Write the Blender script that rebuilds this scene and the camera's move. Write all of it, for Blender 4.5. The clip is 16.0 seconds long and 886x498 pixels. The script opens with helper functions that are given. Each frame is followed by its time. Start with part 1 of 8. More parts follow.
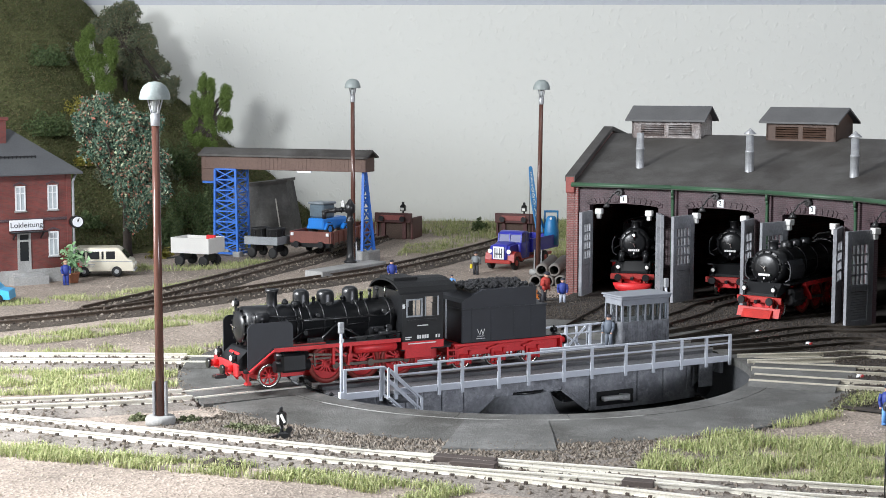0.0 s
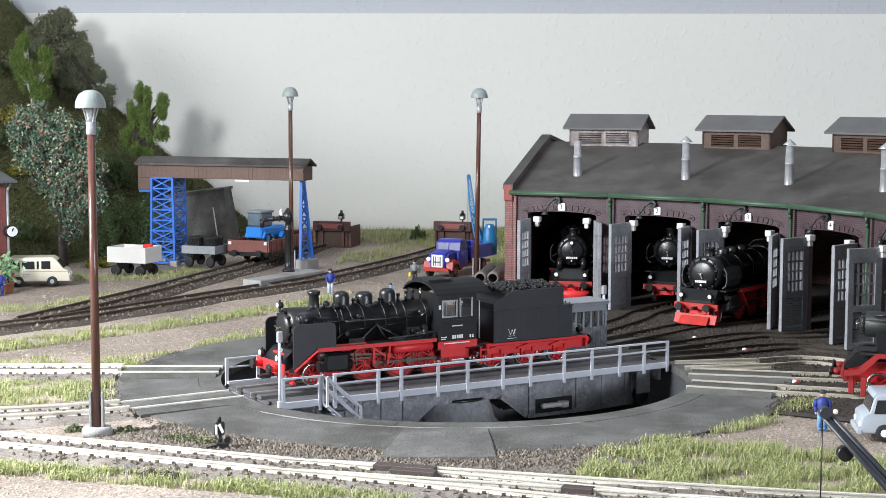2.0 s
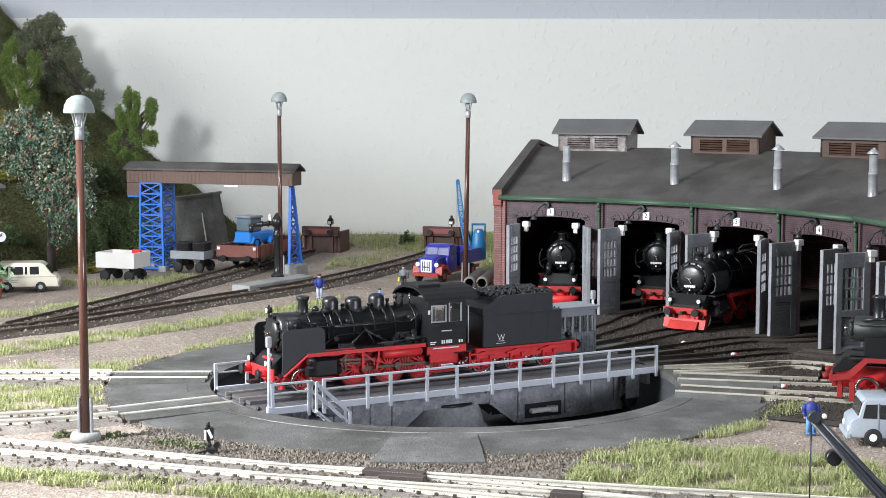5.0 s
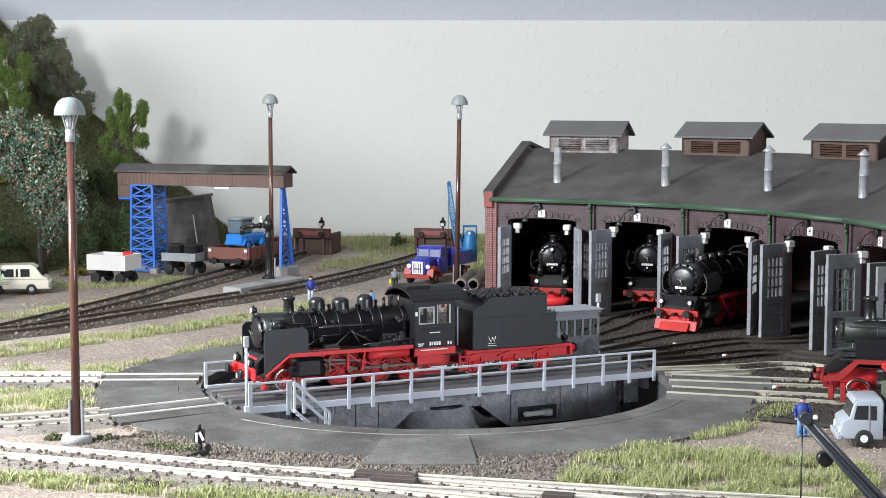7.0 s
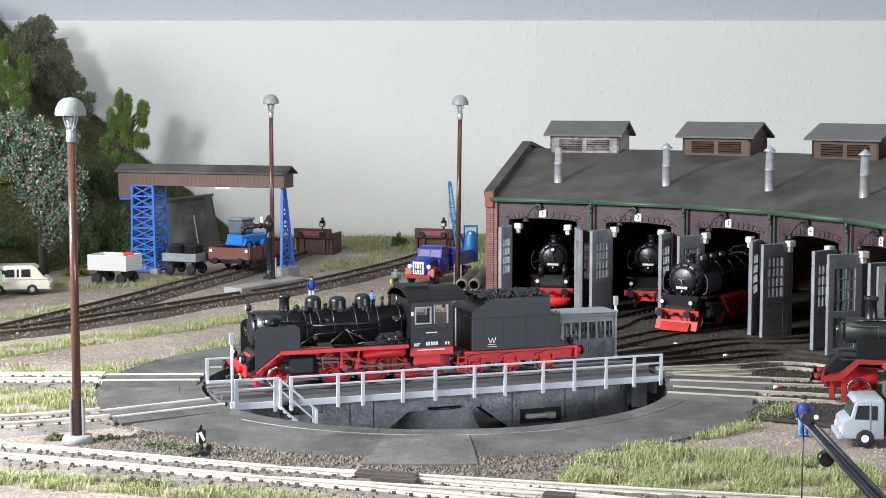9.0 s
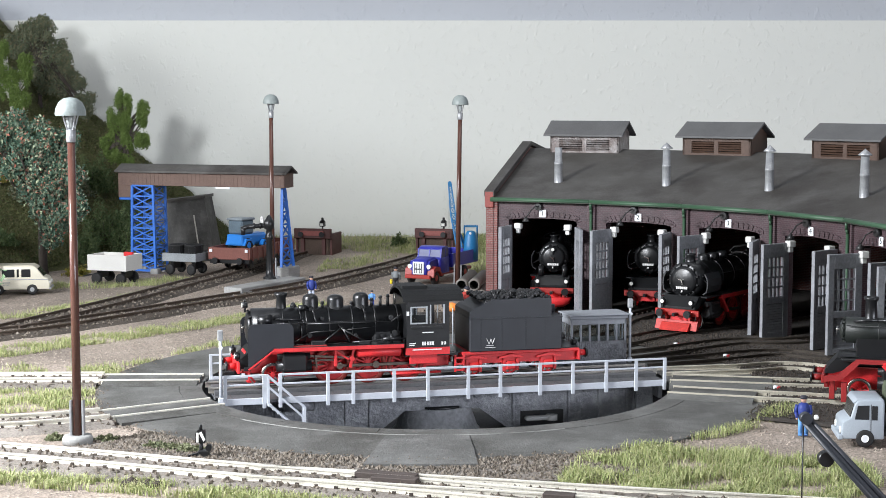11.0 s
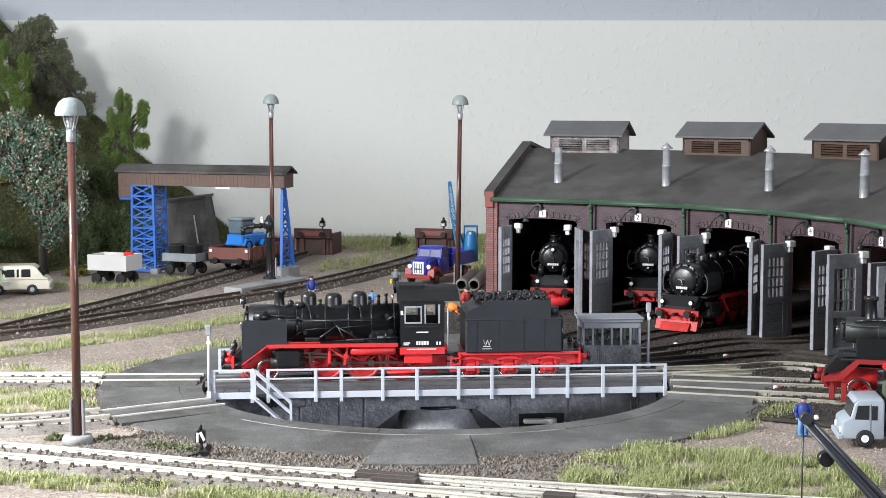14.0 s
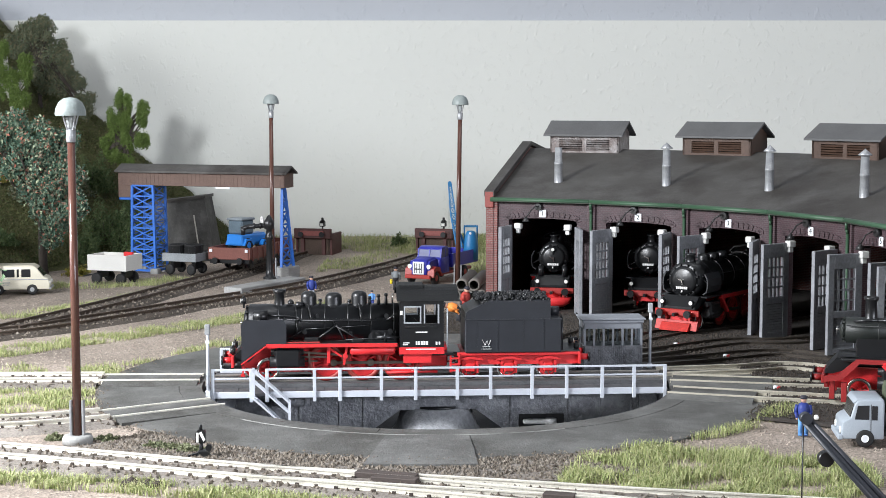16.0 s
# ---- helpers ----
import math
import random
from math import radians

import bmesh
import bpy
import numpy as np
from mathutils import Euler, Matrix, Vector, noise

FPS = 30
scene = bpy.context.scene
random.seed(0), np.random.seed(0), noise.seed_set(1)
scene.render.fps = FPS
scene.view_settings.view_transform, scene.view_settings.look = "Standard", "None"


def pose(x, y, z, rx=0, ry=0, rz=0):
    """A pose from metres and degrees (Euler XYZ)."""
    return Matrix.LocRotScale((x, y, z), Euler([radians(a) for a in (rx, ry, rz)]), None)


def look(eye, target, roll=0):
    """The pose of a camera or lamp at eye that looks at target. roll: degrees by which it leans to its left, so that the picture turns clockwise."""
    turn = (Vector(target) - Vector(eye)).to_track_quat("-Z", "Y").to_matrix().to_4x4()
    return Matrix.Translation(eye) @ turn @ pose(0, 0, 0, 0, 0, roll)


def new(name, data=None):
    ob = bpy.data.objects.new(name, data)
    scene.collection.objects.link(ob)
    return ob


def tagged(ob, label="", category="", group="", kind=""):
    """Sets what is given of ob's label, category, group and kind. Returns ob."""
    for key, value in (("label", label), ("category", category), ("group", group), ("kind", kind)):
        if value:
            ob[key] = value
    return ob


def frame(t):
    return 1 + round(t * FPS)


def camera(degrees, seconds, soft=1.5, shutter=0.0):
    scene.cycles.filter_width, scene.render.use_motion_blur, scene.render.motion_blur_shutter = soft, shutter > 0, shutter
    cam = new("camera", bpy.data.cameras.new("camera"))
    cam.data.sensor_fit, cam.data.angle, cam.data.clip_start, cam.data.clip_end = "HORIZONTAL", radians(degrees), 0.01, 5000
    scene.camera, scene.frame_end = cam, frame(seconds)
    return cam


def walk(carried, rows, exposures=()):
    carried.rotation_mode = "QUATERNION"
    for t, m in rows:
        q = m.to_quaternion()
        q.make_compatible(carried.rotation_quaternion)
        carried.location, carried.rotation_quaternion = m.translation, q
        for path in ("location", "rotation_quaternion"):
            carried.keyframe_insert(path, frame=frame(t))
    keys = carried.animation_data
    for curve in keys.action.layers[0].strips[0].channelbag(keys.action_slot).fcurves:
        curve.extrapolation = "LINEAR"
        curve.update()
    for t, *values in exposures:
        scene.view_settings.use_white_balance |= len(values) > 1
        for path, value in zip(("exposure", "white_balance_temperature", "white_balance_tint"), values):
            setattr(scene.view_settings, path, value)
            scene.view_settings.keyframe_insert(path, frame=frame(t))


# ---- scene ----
MM = 0.001


def P(x, y, z=0.0, rz=0.0, rx=0.0, ry=0.0):
    """A pose from millimetres and degrees."""
    return pose(x * MM, y * MM, z * MM, rx, ry, rz)


# ---- camera: on a tripod before the layout, panned and tilted by hand ----
cam = camera(31.28, 16.0, 0.7)


def aim(tilt, pan, lean):
    return P(2.7, -624, 113, pan, 90 + tilt) @ pose(0, 0, 0, 0, 0, lean)


PATH = [
    (0.0, aim(-6.042, 2.918, 0.09)), (0.5, aim(-6.041, 2.066, 0.10)), (1.0, aim(-5.977, 1.116, 0.12)),
    (1.5, aim(-5.801, 0.744, 0.095)), (2.0, aim(-5.740, 0.683, 0.09)), (2.5, aim(-5.574, 0.653, 0.04)),
    (3.0, aim(-5.555, 0.653, 0.02)), (3.5, aim(-5.555, 0.593, 0.03)), (4.0, aim(-5.565, 0.513, 0.06)),
    (5.2, aim(-5.555, 0.23, 0.07)), (6.3, aim(-5.530, -0.04, 0.06)), (6.5, aim(-5.527, -0.052, 0.06)),
    (7.0, aim(-5.493, -0.029, 0.03)), (7.5, aim(-5.488, -0.012, 0.0)), (8.0, aim(-5.488, 0.0, 0.0)),
    (16.0, aim(-5.488, 0.0, 0.0)),
]
walk(cam, PATH, [(0.0, -0.29), (1.0, -0.17), (8.5, -0.17), (11.5, -0.27), (16.0, -0.27)])

# ---- light: room lamps, added fills over the layout and a little daylight in the room ----
world = bpy.data.worlds.new("room_world")
world.use_nodes = True
world.node_tree.nodes["Background"].inputs[0].default_value = (0.75, 0.85, 1.0, 1)
world.node_tree.nodes["Background"].inputs[1].default_value = 0.25
scene.world = world
scene.view_settings.exposure = 0.0


def area_lamp(name, eye, target, sx, sy, watts, color):
    d = bpy.data.lights.new(name, "AREA")
    d.shape, d.size, d.size_y, d.energy, d.color = "RECTANGLE", sx, sy, watts, color
    ob = new(name, d)
    ob.matrix_world = look(eye, target)
    return ob


area_lamp("reading_lamp_light", (-1.26, -0.30, 0.42), (0.0, 0.15, 0.02), 0.75, 0.50, 16.5, (0.95, 0.97, 1.0))
# Unseen small fill, added to brighten the ground and rails at left front.
area_lamp("left_front_fill_light", (-0.40, -0.26, 0.27), (-0.12, -0.10, 0), 0.10, 0.10, 7.2, (0.95, 0.98, 1.03))
area_lamp("window_light", (0.90, -1.15, 0.27), (0.0, 0.25, 0.06), 0.50, 0.26, 12.2, (0.92, 0.96, 1.08))
# Unseen overhead panel, added as soft fill because the room shuts out the world.
area_lamp("ceiling_fill_light", (0.22, -0.05, 1.45), (0.15, 0.05, 0), 1.0, 0.4, 4.6, (0.95, 0.97, 1.0))

# ---- materials ----
MATS = {}


def mat(name, base, rough=0.6, metal=0.0, var=0.25, scale=120.0, fine=1500.0, bump=0.25, spec=0.5, dirt=None, dirt_amount=0.0, random_amount=0.0, emit=0.0, relief=0.0004):
    """A painted, stained or weathered surface: broad stains, fine grain, a little relief."""
    if name in MATS:
        return MATS[name]
    m = bpy.data.materials.new(name)
    m.use_nodes = True
    nt = m.node_tree
    n, l = nt.nodes, nt.links
    bsdf = n["Principled BSDF"]
    tc = n.new("ShaderNodeTexCoord")
    big = n.new("ShaderNodeTexNoise")
    big.inputs["Scale"].default_value, big.inputs["Detail"].default_value = scale, 5
    small = n.new("ShaderNodeTexNoise")
    small.inputs["Scale"].default_value, small.inputs["Detail"].default_value = fine, 3
    l.new(tc.outputs["Object"], big.inputs["Vector"])
    l.new(tc.outputs["Object"], small.inputs["Vector"])
    ramp = n.new("ShaderNodeValToRGB")
    ramp.color_ramp.elements[0].position, ramp.color_ramp.elements[1].position = 0.32, 0.68
    ramp.color_ramp.elements[0].color = (*[c * (1 - var) for c in base], 1)
    ramp.color_ramp.elements[1].color = (*[min(c * (1 + var), 1) for c in base], 1)
    mix = n.new("ShaderNodeMath")
    mix.operation = "MULTIPLY_ADD"
    mix.inputs[1].default_value = 0.5
    half = n.new("ShaderNodeMath")
    half.operation = "MULTIPLY"
    half.inputs[1].default_value = 0.5
    l.new(small.outputs["Fac"], half.inputs[0])
    l.new(big.outputs["Fac"], mix.inputs[0])
    l.new(half.outputs[0], mix.inputs[2])
    fac = mix.outputs[0]
    if random_amount:
        info = n.new("ShaderNodeObjectInfo")
        ra = n.new("ShaderNodeMath")
        ra.operation = "MULTIPLY_ADD"
        ra.inputs[1].default_value = random_amount
        l.new(info.outputs["Random"], ra.inputs[0])
        l.new(fac, ra.inputs[2])
        sub = n.new("ShaderNodeMath")
        sub.operation = "SUBTRACT"
        sub.inputs[1].default_value = random_amount / 2
        l.new(ra.outputs[0], sub.inputs[0])
        fac = sub.outputs[0]
    l.new(fac, ramp.inputs["Fac"])
    col = ramp.outputs["Color"]
    if dirt:
        d = n.new("ShaderNodeTexNoise")
        d.inputs["Scale"].default_value, d.inputs["Detail"].default_value = scale * 0.6, 8
        d.inputs["Roughness"].default_value = 0.65
        l.new(tc.outputs["Object"], d.inputs["Vector"])
        dr = n.new("ShaderNodeValToRGB")
        dr.color_ramp.elements[0].position, dr.color_ramp.elements[1].position = 0.45, 0.7
        dr.color_ramp.elements[1].color = (dirt_amount,) * 3 + (1,)
        l.new(d.outputs["Fac"], dr.inputs["Fac"])
        mx = n.new("ShaderNodeMixRGB")
        mx.inputs[2].default_value = (*dirt, 1)
        l.new(dr.outputs["Color"], mx.inputs[0])
        l.new(col, mx.inputs[1])
        col = mx.outputs[0]
    l.new(col, bsdf.inputs["Base Color"])
    bsdf.inputs["Roughness"].default_value = rough
    bsdf.inputs["Metallic"].default_value = metal
    bsdf.inputs["Specular IOR Level"].default_value = spec
    if bump:
        bp = n.new("ShaderNodeBump")
        bp.inputs["Strength"].default_value, bp.inputs["Distance"].default_value = bump, relief
        l.new(small.outputs["Fac"], bp.inputs["Height"])
        l.new(bp.outputs["Normal"], bsdf.inputs["Normal"])
    if emit:
        bsdf.inputs["Emission Color"].default_value = (*base, 1)
        bsdf.inputs["Emission Strength"].default_value = emit
    MATS[name] = m
    return m


def brick_mat(name, c1, c2, mortar, w=2.1, h=0.7, joint=0.09, bump=0.5):
    """Moulded brickwork: courses and joints at model size, with soot."""
    if name in MATS:
        return MATS[name]
    m = bpy.data.materials.new(name)
    m.use_nodes = True
    n, l = m.node_tree.nodes, m.node_tree.links
    bsdf = n["Principled BSDF"]
    tc = n.new("ShaderNodeTexCoord")
    sep = n.new("ShaderNodeSeparateXYZ")
    l.new(tc.outputs["Object"], sep.inputs[0])
    add = n.new("ShaderNodeMath")
    l.new(sep.outputs["X"], add.inputs[0])
    l.new(sep.outputs["Y"], add.inputs[1])
    comb = n.new("ShaderNodeCombineXYZ")
    l.new(add.outputs[0], comb.inputs["X"])
    l.new(sep.outputs["Z"], comb.inputs["Y"])
    br = n.new("ShaderNodeTexBrick")
    br.inputs["Scale"].default_value = 1.0
    br.inputs["Brick Width"].default_value, br.inputs["Row Height"].default_value = w * MM, h * MM
    br.inputs["Mortar Size"].default_value = joint * MM
    br.inputs["Color1"].default_value, br.inputs["Color2"].default_value, br.inputs["Mortar"].default_value = (*c1, 1), (*c2, 1), (*mortar, 1)
    l.new(comb.outputs[0], br.inputs["Vector"])
    noi = n.new("ShaderNodeTexNoise")
    noi.inputs["Scale"].default_value, noi.inputs["Detail"].default_value = 90, 8
    l.new(tc.outputs["Object"], noi.inputs["Vector"])
    mx = n.new("ShaderNodeMixRGB")
    mx.blend_type = "MULTIPLY"
    rp = n.new("ShaderNodeValToRGB")
    rp.color_ramp.elements[0].position, rp.color_ramp.elements[1].position = 0.3, 0.65
    rp.color_ramp.elements[0].color = (0.45, 0.42, 0.42, 1)
    l.new(noi.outputs["Fac"], rp.inputs["Fac"])
    mx.inputs[0].default_value = 0.8
    l.new(br.outputs["Color"], mx.inputs[1])
    l.new(rp.outputs["Color"], mx.inputs[2])
    l.new(mx.outputs[0], bsdf.inputs["Base Color"])
    bp = n.new("ShaderNodeBump")
    bp.inputs["Strength"].default_value, bp.inputs["Distance"].default_value = bump, 0.0002
    bp.invert = True
    l.new(br.outputs["Fac"], bp.inputs["Height"])
    l.new(bp.outputs["Normal"], bsdf.inputs["Normal"])
    bsdf.inputs["Roughness"].default_value = 0.55
    MATS[name] = m
    return m


def glass_mat(name="thin_glass", tint=(0.8, 0.85, 0.85), rough=0.05):
    if name in MATS:
        return MATS[name]
    m = bpy.data.materials.new(name)
    m.use_nodes = True
    b = m.node_tree.nodes["Principled BSDF"]
    b.inputs["Base Color"].default_value = (*tint, 1)
    b.inputs["Roughness"].default_value = rough
    b.inputs["Transmission Weight"].default_value = 1.0
    b.inputs["IOR"].default_value = 1.1
    MATS[name] = m
    return m


BLACK = mat("loco_black", (0.0115, 0.012, 0.013), 0.32, 0, 0.3, 200, 2500, 0.1, 0.5)
TENDER_BLACK = mat("tender_black", (0.020, 0.022, 0.027), 0.46, 0, 0.25, 150, 2500, 0.1)
RED = mat("loco_red", (0.68, 0.030, 0.034), 0.45, 0, 0.2, 150, 2000, 0.1)
DULL_RED = mat("dull_red", (0.36, 0.03, 0.025), 0.55, 0, 0.3, 150, 2000, 0.2)
STEEL = mat("bright_steel", (0.62, 0.6, 0.56), 0.22, 1.0, 0.15, 300, 3000, 0.05)
RAIL_SHINY = mat("polished_rail", (0.74, 0.71, 0.62), 0.34, 0.3, 0.22, 90, 1500, 0.05)
RAIL_RUSTY = mat("weathered_rail", (0.12, 0.092, 0.072), 0.5, 0.5, 0.3, 150, 2000, 0.2)
ROD = mat("rod_steel", (0.15, 0.12, 0.10), 0.38, 0.8, 0.3, 300, 2500, 0.1)
WHITE = mat("white_paint", (0.72, 0.74, 0.76), 0.5, 0, 0.06, 200, 2500, 0.1)
RAILING = mat("railing_grey_white", (0.54, 0.57, 0.62), 0.5, 0, 0.08, 200, 2500, 0.1)


def worn_mat(name, dark, mid, pale, rough=0.65, broad=22.0, stain=75.0, speck=900.0, bump=0.7, relief=0.0005, spec=0.35):
    """Cast or tarred surface: broad tone shifts, blotchy wear and pale specks."""
    m = bpy.data.materials.new(name)
    m.use_nodes = True
    n, l = m.node_tree.nodes, m.node_tree.links
    bsdf = n["Principled BSDF"]
    tc = n.new("ShaderNodeTexCoord")

    def noise_ramp(scale, detail, lo, hi, r=0.6):
        t = n.new("ShaderNodeTexNoise")
        t.inputs["Scale"].default_value, t.inputs["Detail"].default_value, t.inputs["Roughness"].default_value = scale, detail, r
        l.new(tc.outputs["Object"], t.inputs["Vector"])
        q = n.new("ShaderNodeMapRange")
        q.inputs["From Min"].default_value, q.inputs["From Max"].default_value = lo, hi
        l.new(t.outputs["Fac"], q.inputs["Value"])
        return q.outputs[0], t.outputs["Fac"]

    def blend(fac, a, c, top=1.0):
        k = n.new("ShaderNodeMath")
        k.operation = "MULTIPLY"
        k.inputs[1].default_value = top
        l.new(fac, k.inputs[0])
        x = n.new("ShaderNodeMixRGB")
        l.new(k.outputs[0], x.inputs[0])
        for i, v in ((1, a), (2, c)):
            if isinstance(v, tuple):
                x.inputs[i].default_value = (*v, 1)
            else:
                l.new(v, x.inputs[i])
        return x.outputs[0]

    f0, _ = noise_ramp(broad, 4, 0.36, 0.64)
    f1, _ = noise_ramp(stain, 7, 0.48, 0.70, 0.7)
    f2, h2 = noise_ramp(speck, 3, 0.55, 0.78)
    col = blend(f0, dark, mid)
    col = blend(f1, col, pale, 0.6)
    col = blend(f2, col, pale, 0.45)
    l.new(col, bsdf.inputs["Base Color"])
    bsdf.inputs["Roughness"].default_value = rough
    bsdf.inputs["Specular IOR Level"].default_value = spec
    bp = n.new("ShaderNodeBump")
    bp.inputs["Strength"].default_value, bp.inputs["Distance"].default_value = bump, relief
    l.new(h2, bp.inputs["Height"])
    l.new(bp.outputs["Normal"], bsdf.inputs["Normal"])
    MATS[name] = m
    return m


GIRDER = worn_mat("girder_grey", (0.14, 0.147, 0.162), (0.30, 0.31, 0.33), (0.50, 0.515, 0.54), 0.36, 60.0, 190.0, 620.0, 1.0, 0.0008, 0.6)
CONCRETE = worn_mat("apron_concrete", (0.058, 0.056, 0.050), (0.125, 0.125, 0.118), (0.20, 0.20, 0.19))
CONCRETE_LIGHT = mat("light_concrete", (0.32, 0.32, 0.31), 0.7, 0, 0.2, 80, 1200, 0.4, 0.4, (0.12, 0.12, 0.11), 0.5)
DECK = mat("deck_grey", (0.085, 0.086, 0.09), 0.65, 0, 0.3, 90, 1200, 0.4)
SLEEPER = mat("sleeper_brown", (0.065, 0.052, 0.042), 0.8, 0, 0.35, 300, 2500, 0.4, 0.3, random_amount=0.4)
ROOF = worn_mat("roof_felt", (0.030, 0.025, 0.021), (0.078, 0.074, 0.068), (0.125, 0.122, 0.115), 0.6, 16.0, 42.0, 1500.0, 0.4, 0.0003)
GUTTER = mat("gutter_green", (0.035, 0.085, 0.045), 0.5, 0, 0.2, 150, 1800, 0.1)
DOOR_GREY = mat("door_grey", (0.27, 0.28, 0.30), 0.55, 0, 0.25, 90, 900, 0.3, 0.4, (0.09, 0.09, 0.09), 0.45)
ZINC = mat("zinc_grey", (0.36, 0.37, 0.38), 0.4, 0.3, 0.25, 250, 2200, 0.25, 0.5, (0.12, 0.12, 0.12), 0.4)
WOOD_DARK = mat("cupola_wood", (0.075, 0.042, 0.028), 0.6, 0, 0.3, 150, 1600, 0.4)
POLE_BROWN = mat("pole_brown", (0.095, 0.043, 0.032), 0.22, 0, 0.15, 150, 2000, 0.05)
SHED_BRICK = brick_mat("shed_brick", (0.24, 0.055, 0.045), (0.17, 0.045, 0.04), (0.30, 0.22, 0.20), 2.2, 0.95, 0.13, 0.8)
DARK_BRICK = brick_mat("sooty_brick", (0.088, 0.046, 0.054), (0.062, 0.036, 0.044), (0.115, 0.088, 0.094), 2.2, 0.95, 0.13, 0.8)
RUBBER = mat("rubber", (0.012, 0.012, 0.012), 0.7, 0, 0.2, 300, 2500, 0.1)
COAL = mat("coal", (0.016, 0.016, 0.017), 0.35, 0, 0.4, 900, 4000, 0.4)


# ---- mesh helpers, in millimetres ----
class B:
    def __init__(self):
        self.bm = bmesh.new()

    def _m(self, verts, m):
        if m is not None:
            bmesh.ops.transform(self.bm, matrix=m, verts=verts)

    def box(self, a, b, bev=0.0, m=None):
        c = [(x, y, z) for x in (a[0], b[0]) for y in (a[1], b[1]) for z in (a[2], b[2])]
        v = [self.bm.verts.new(p) for p in c]
        fs = [self.bm.faces.new([v[i] for i in q]) for q in ((0, 1, 3, 2), (4, 6, 7, 5), (0, 4, 5, 1), (2, 3, 7, 6), (0, 2, 6, 4), (1, 5, 7, 3))]
        if bev:
            es = list({e for f in fs for e in f.edges})
            r = bmesh.ops.bevel(self.bm, geom=es, offset=bev, segments=1, affect="EDGES", profile=0.5)
            v = list({w for f in r["faces"] for w in f.verts} | {w for w in v if w.is_valid})
        self._m(v, m)
        return self

    def lathe(self, prof, n=16, m=None, caps=True):
        rings = []
        allv = []
        for r, z in prof:
            if r < 1e-4:
                ring = [self.bm.verts.new((0, 0, z))]
            else:
                ring = [self.bm.verts.new((r * math.cos(2 * math.pi * i / n), r * math.sin(2 * math.pi * i / n), z)) for i in range(n)]
            rings.append(ring)
            allv += ring
        for p, q in zip(rings, rings[1:]):
            for i in range(n):
                j = (i + 1) % n
                if len(p) == 1 and len(q) == 1:
                    break
                if len(p) == 1:
                    f = (p[0], q[j], q[i])
                elif len(q) == 1:
                    f = (p[i], p[j], q[0])
                else:
                    f = (p[i], p[j], q[j], q[i])
                self.bm.faces.new(f).smooth = True
        if caps:
            if len(rings[0]) > 2:
                self.bm.faces.new(rings[0][::-1])
            if len(rings[-1]) > 2:
                self.bm.faces.new(rings[-1])
        self._m(allv, m)
        return self

    def cyl(self, p0, p1, r0, r1=None, n=12):
        p0, p1 = Vector(p0), Vector(p1)
        d = p1 - p0
        m = Matrix.Translation(p0) @ d.to_track_quat("Z", "Y").to_matrix().to_4x4()
        return self.lathe([(r0, 0), (r0 if r1 is None else r1, d.length)], n, m)

    def tube(self, pts, r, n=8):
        for a, b in zip(pts, pts[1:]):
            self.cyl(a, b, r, r, n)
        return self

    def bar(self, p0, p1, w, h=None, up=(0, 0, 1)):
        """A square bar from p0 to p1."""
        p0, p1 = Vector(p0), Vector(p1)
        d = p1 - p0
        h = w if h is None else h
        z = d.normalized()
        x = Vector(up).cross(z)
        x = x.normalized() if x.length > 1e-5 else Vector((1, 0, 0))
        y = z.cross(x)
        m = Matrix((x, y, z)).transposed().to_4x4()
        m.translation = p0
        return self.box((-w / 2, -h / 2, 0), (w / 2, h / 2, d.length), 0, m)

    def prism(self, pts, y0, y1, m=None):
        """A polygon in x and z, drawn out along y."""
        a = [self.bm.verts.new((x, y0, z)) for x, z in pts]
        b = [self.bm.verts.new((x, y1, z)) for x, z in pts]
        k = len(pts)
        self.bm.faces.new(a)
        self.bm.faces.new(b[::-1])
        for i in range(k):
            j = (i + 1) % k
            self.bm.faces.new((a[j], a[i], b[i], b[j]))
        self._m(a + b, m)
        return self

    def ball(self, c, r, sub=2, squash=(1, 1, 1)):
        res = bmesh.ops.create_icosphere(self.bm, subdivisions=sub, radius=1.0)
        for v in res["verts"]:
            v.co = Vector((c[0] + v.co.x * r * squash[0], c[1] + v.co.y * r * squash[1], c[2] + v.co.z * r * squash[2]))
            for f in v.link_faces:
                f.smooth = True
        return self

    def soften(self, off, segments=2):
        """Rounds every edge made so far."""
        bmesh.ops.recalc_face_normals(self.bm, faces=self.bm.faces[:])
        bmesh.ops.bevel(self.bm, geom=self.bm.edges[:], offset=off, segments=segments, affect="EDGES", profile=0.5)
        for f in self.bm.faces:
            f.smooth = True
        return self

    def rock(self, c, r, rng):
        res = bmesh.ops.create_icosphere(self.bm, subdivisions=1, radius=1.0)
        s = [rng.uniform(0.7, 1.2) for _ in range(3)]
        for v in res["verts"]:
            k = r * rng.uniform(0.75, 1.15)
            v.co = Vector((c[0] + v.co.x * k * s[0], c[1] + v.co.y * k * s[1], c[2] + v.co.z * k * s[2]))
        return self


def mesh_of(name, b, material):
    bm = b.bm
    bmesh.ops.recalc_face_normals(bm, faces=bm.faces[:])
    bmesh.ops.scale(bm, vec=(MM, MM, MM), verts=bm.verts[:])
    me = bpy.data.meshes.new(name)
    bm.to_mesh(me)
    bm.free()
    me.materials.append(material)
    return me


def part(name, b, material, parent=None, label="", m=None):
    """Links a mesh as one object under a thing or under a part."""
    ob = new(name, b if isinstance(b, bpy.types.Mesh) else mesh_of(name, b, material))
    ob.parent = parent
    if m is not None:
        ob.matrix_basis = m
    if label:
        ob["label"] = label
    return ob


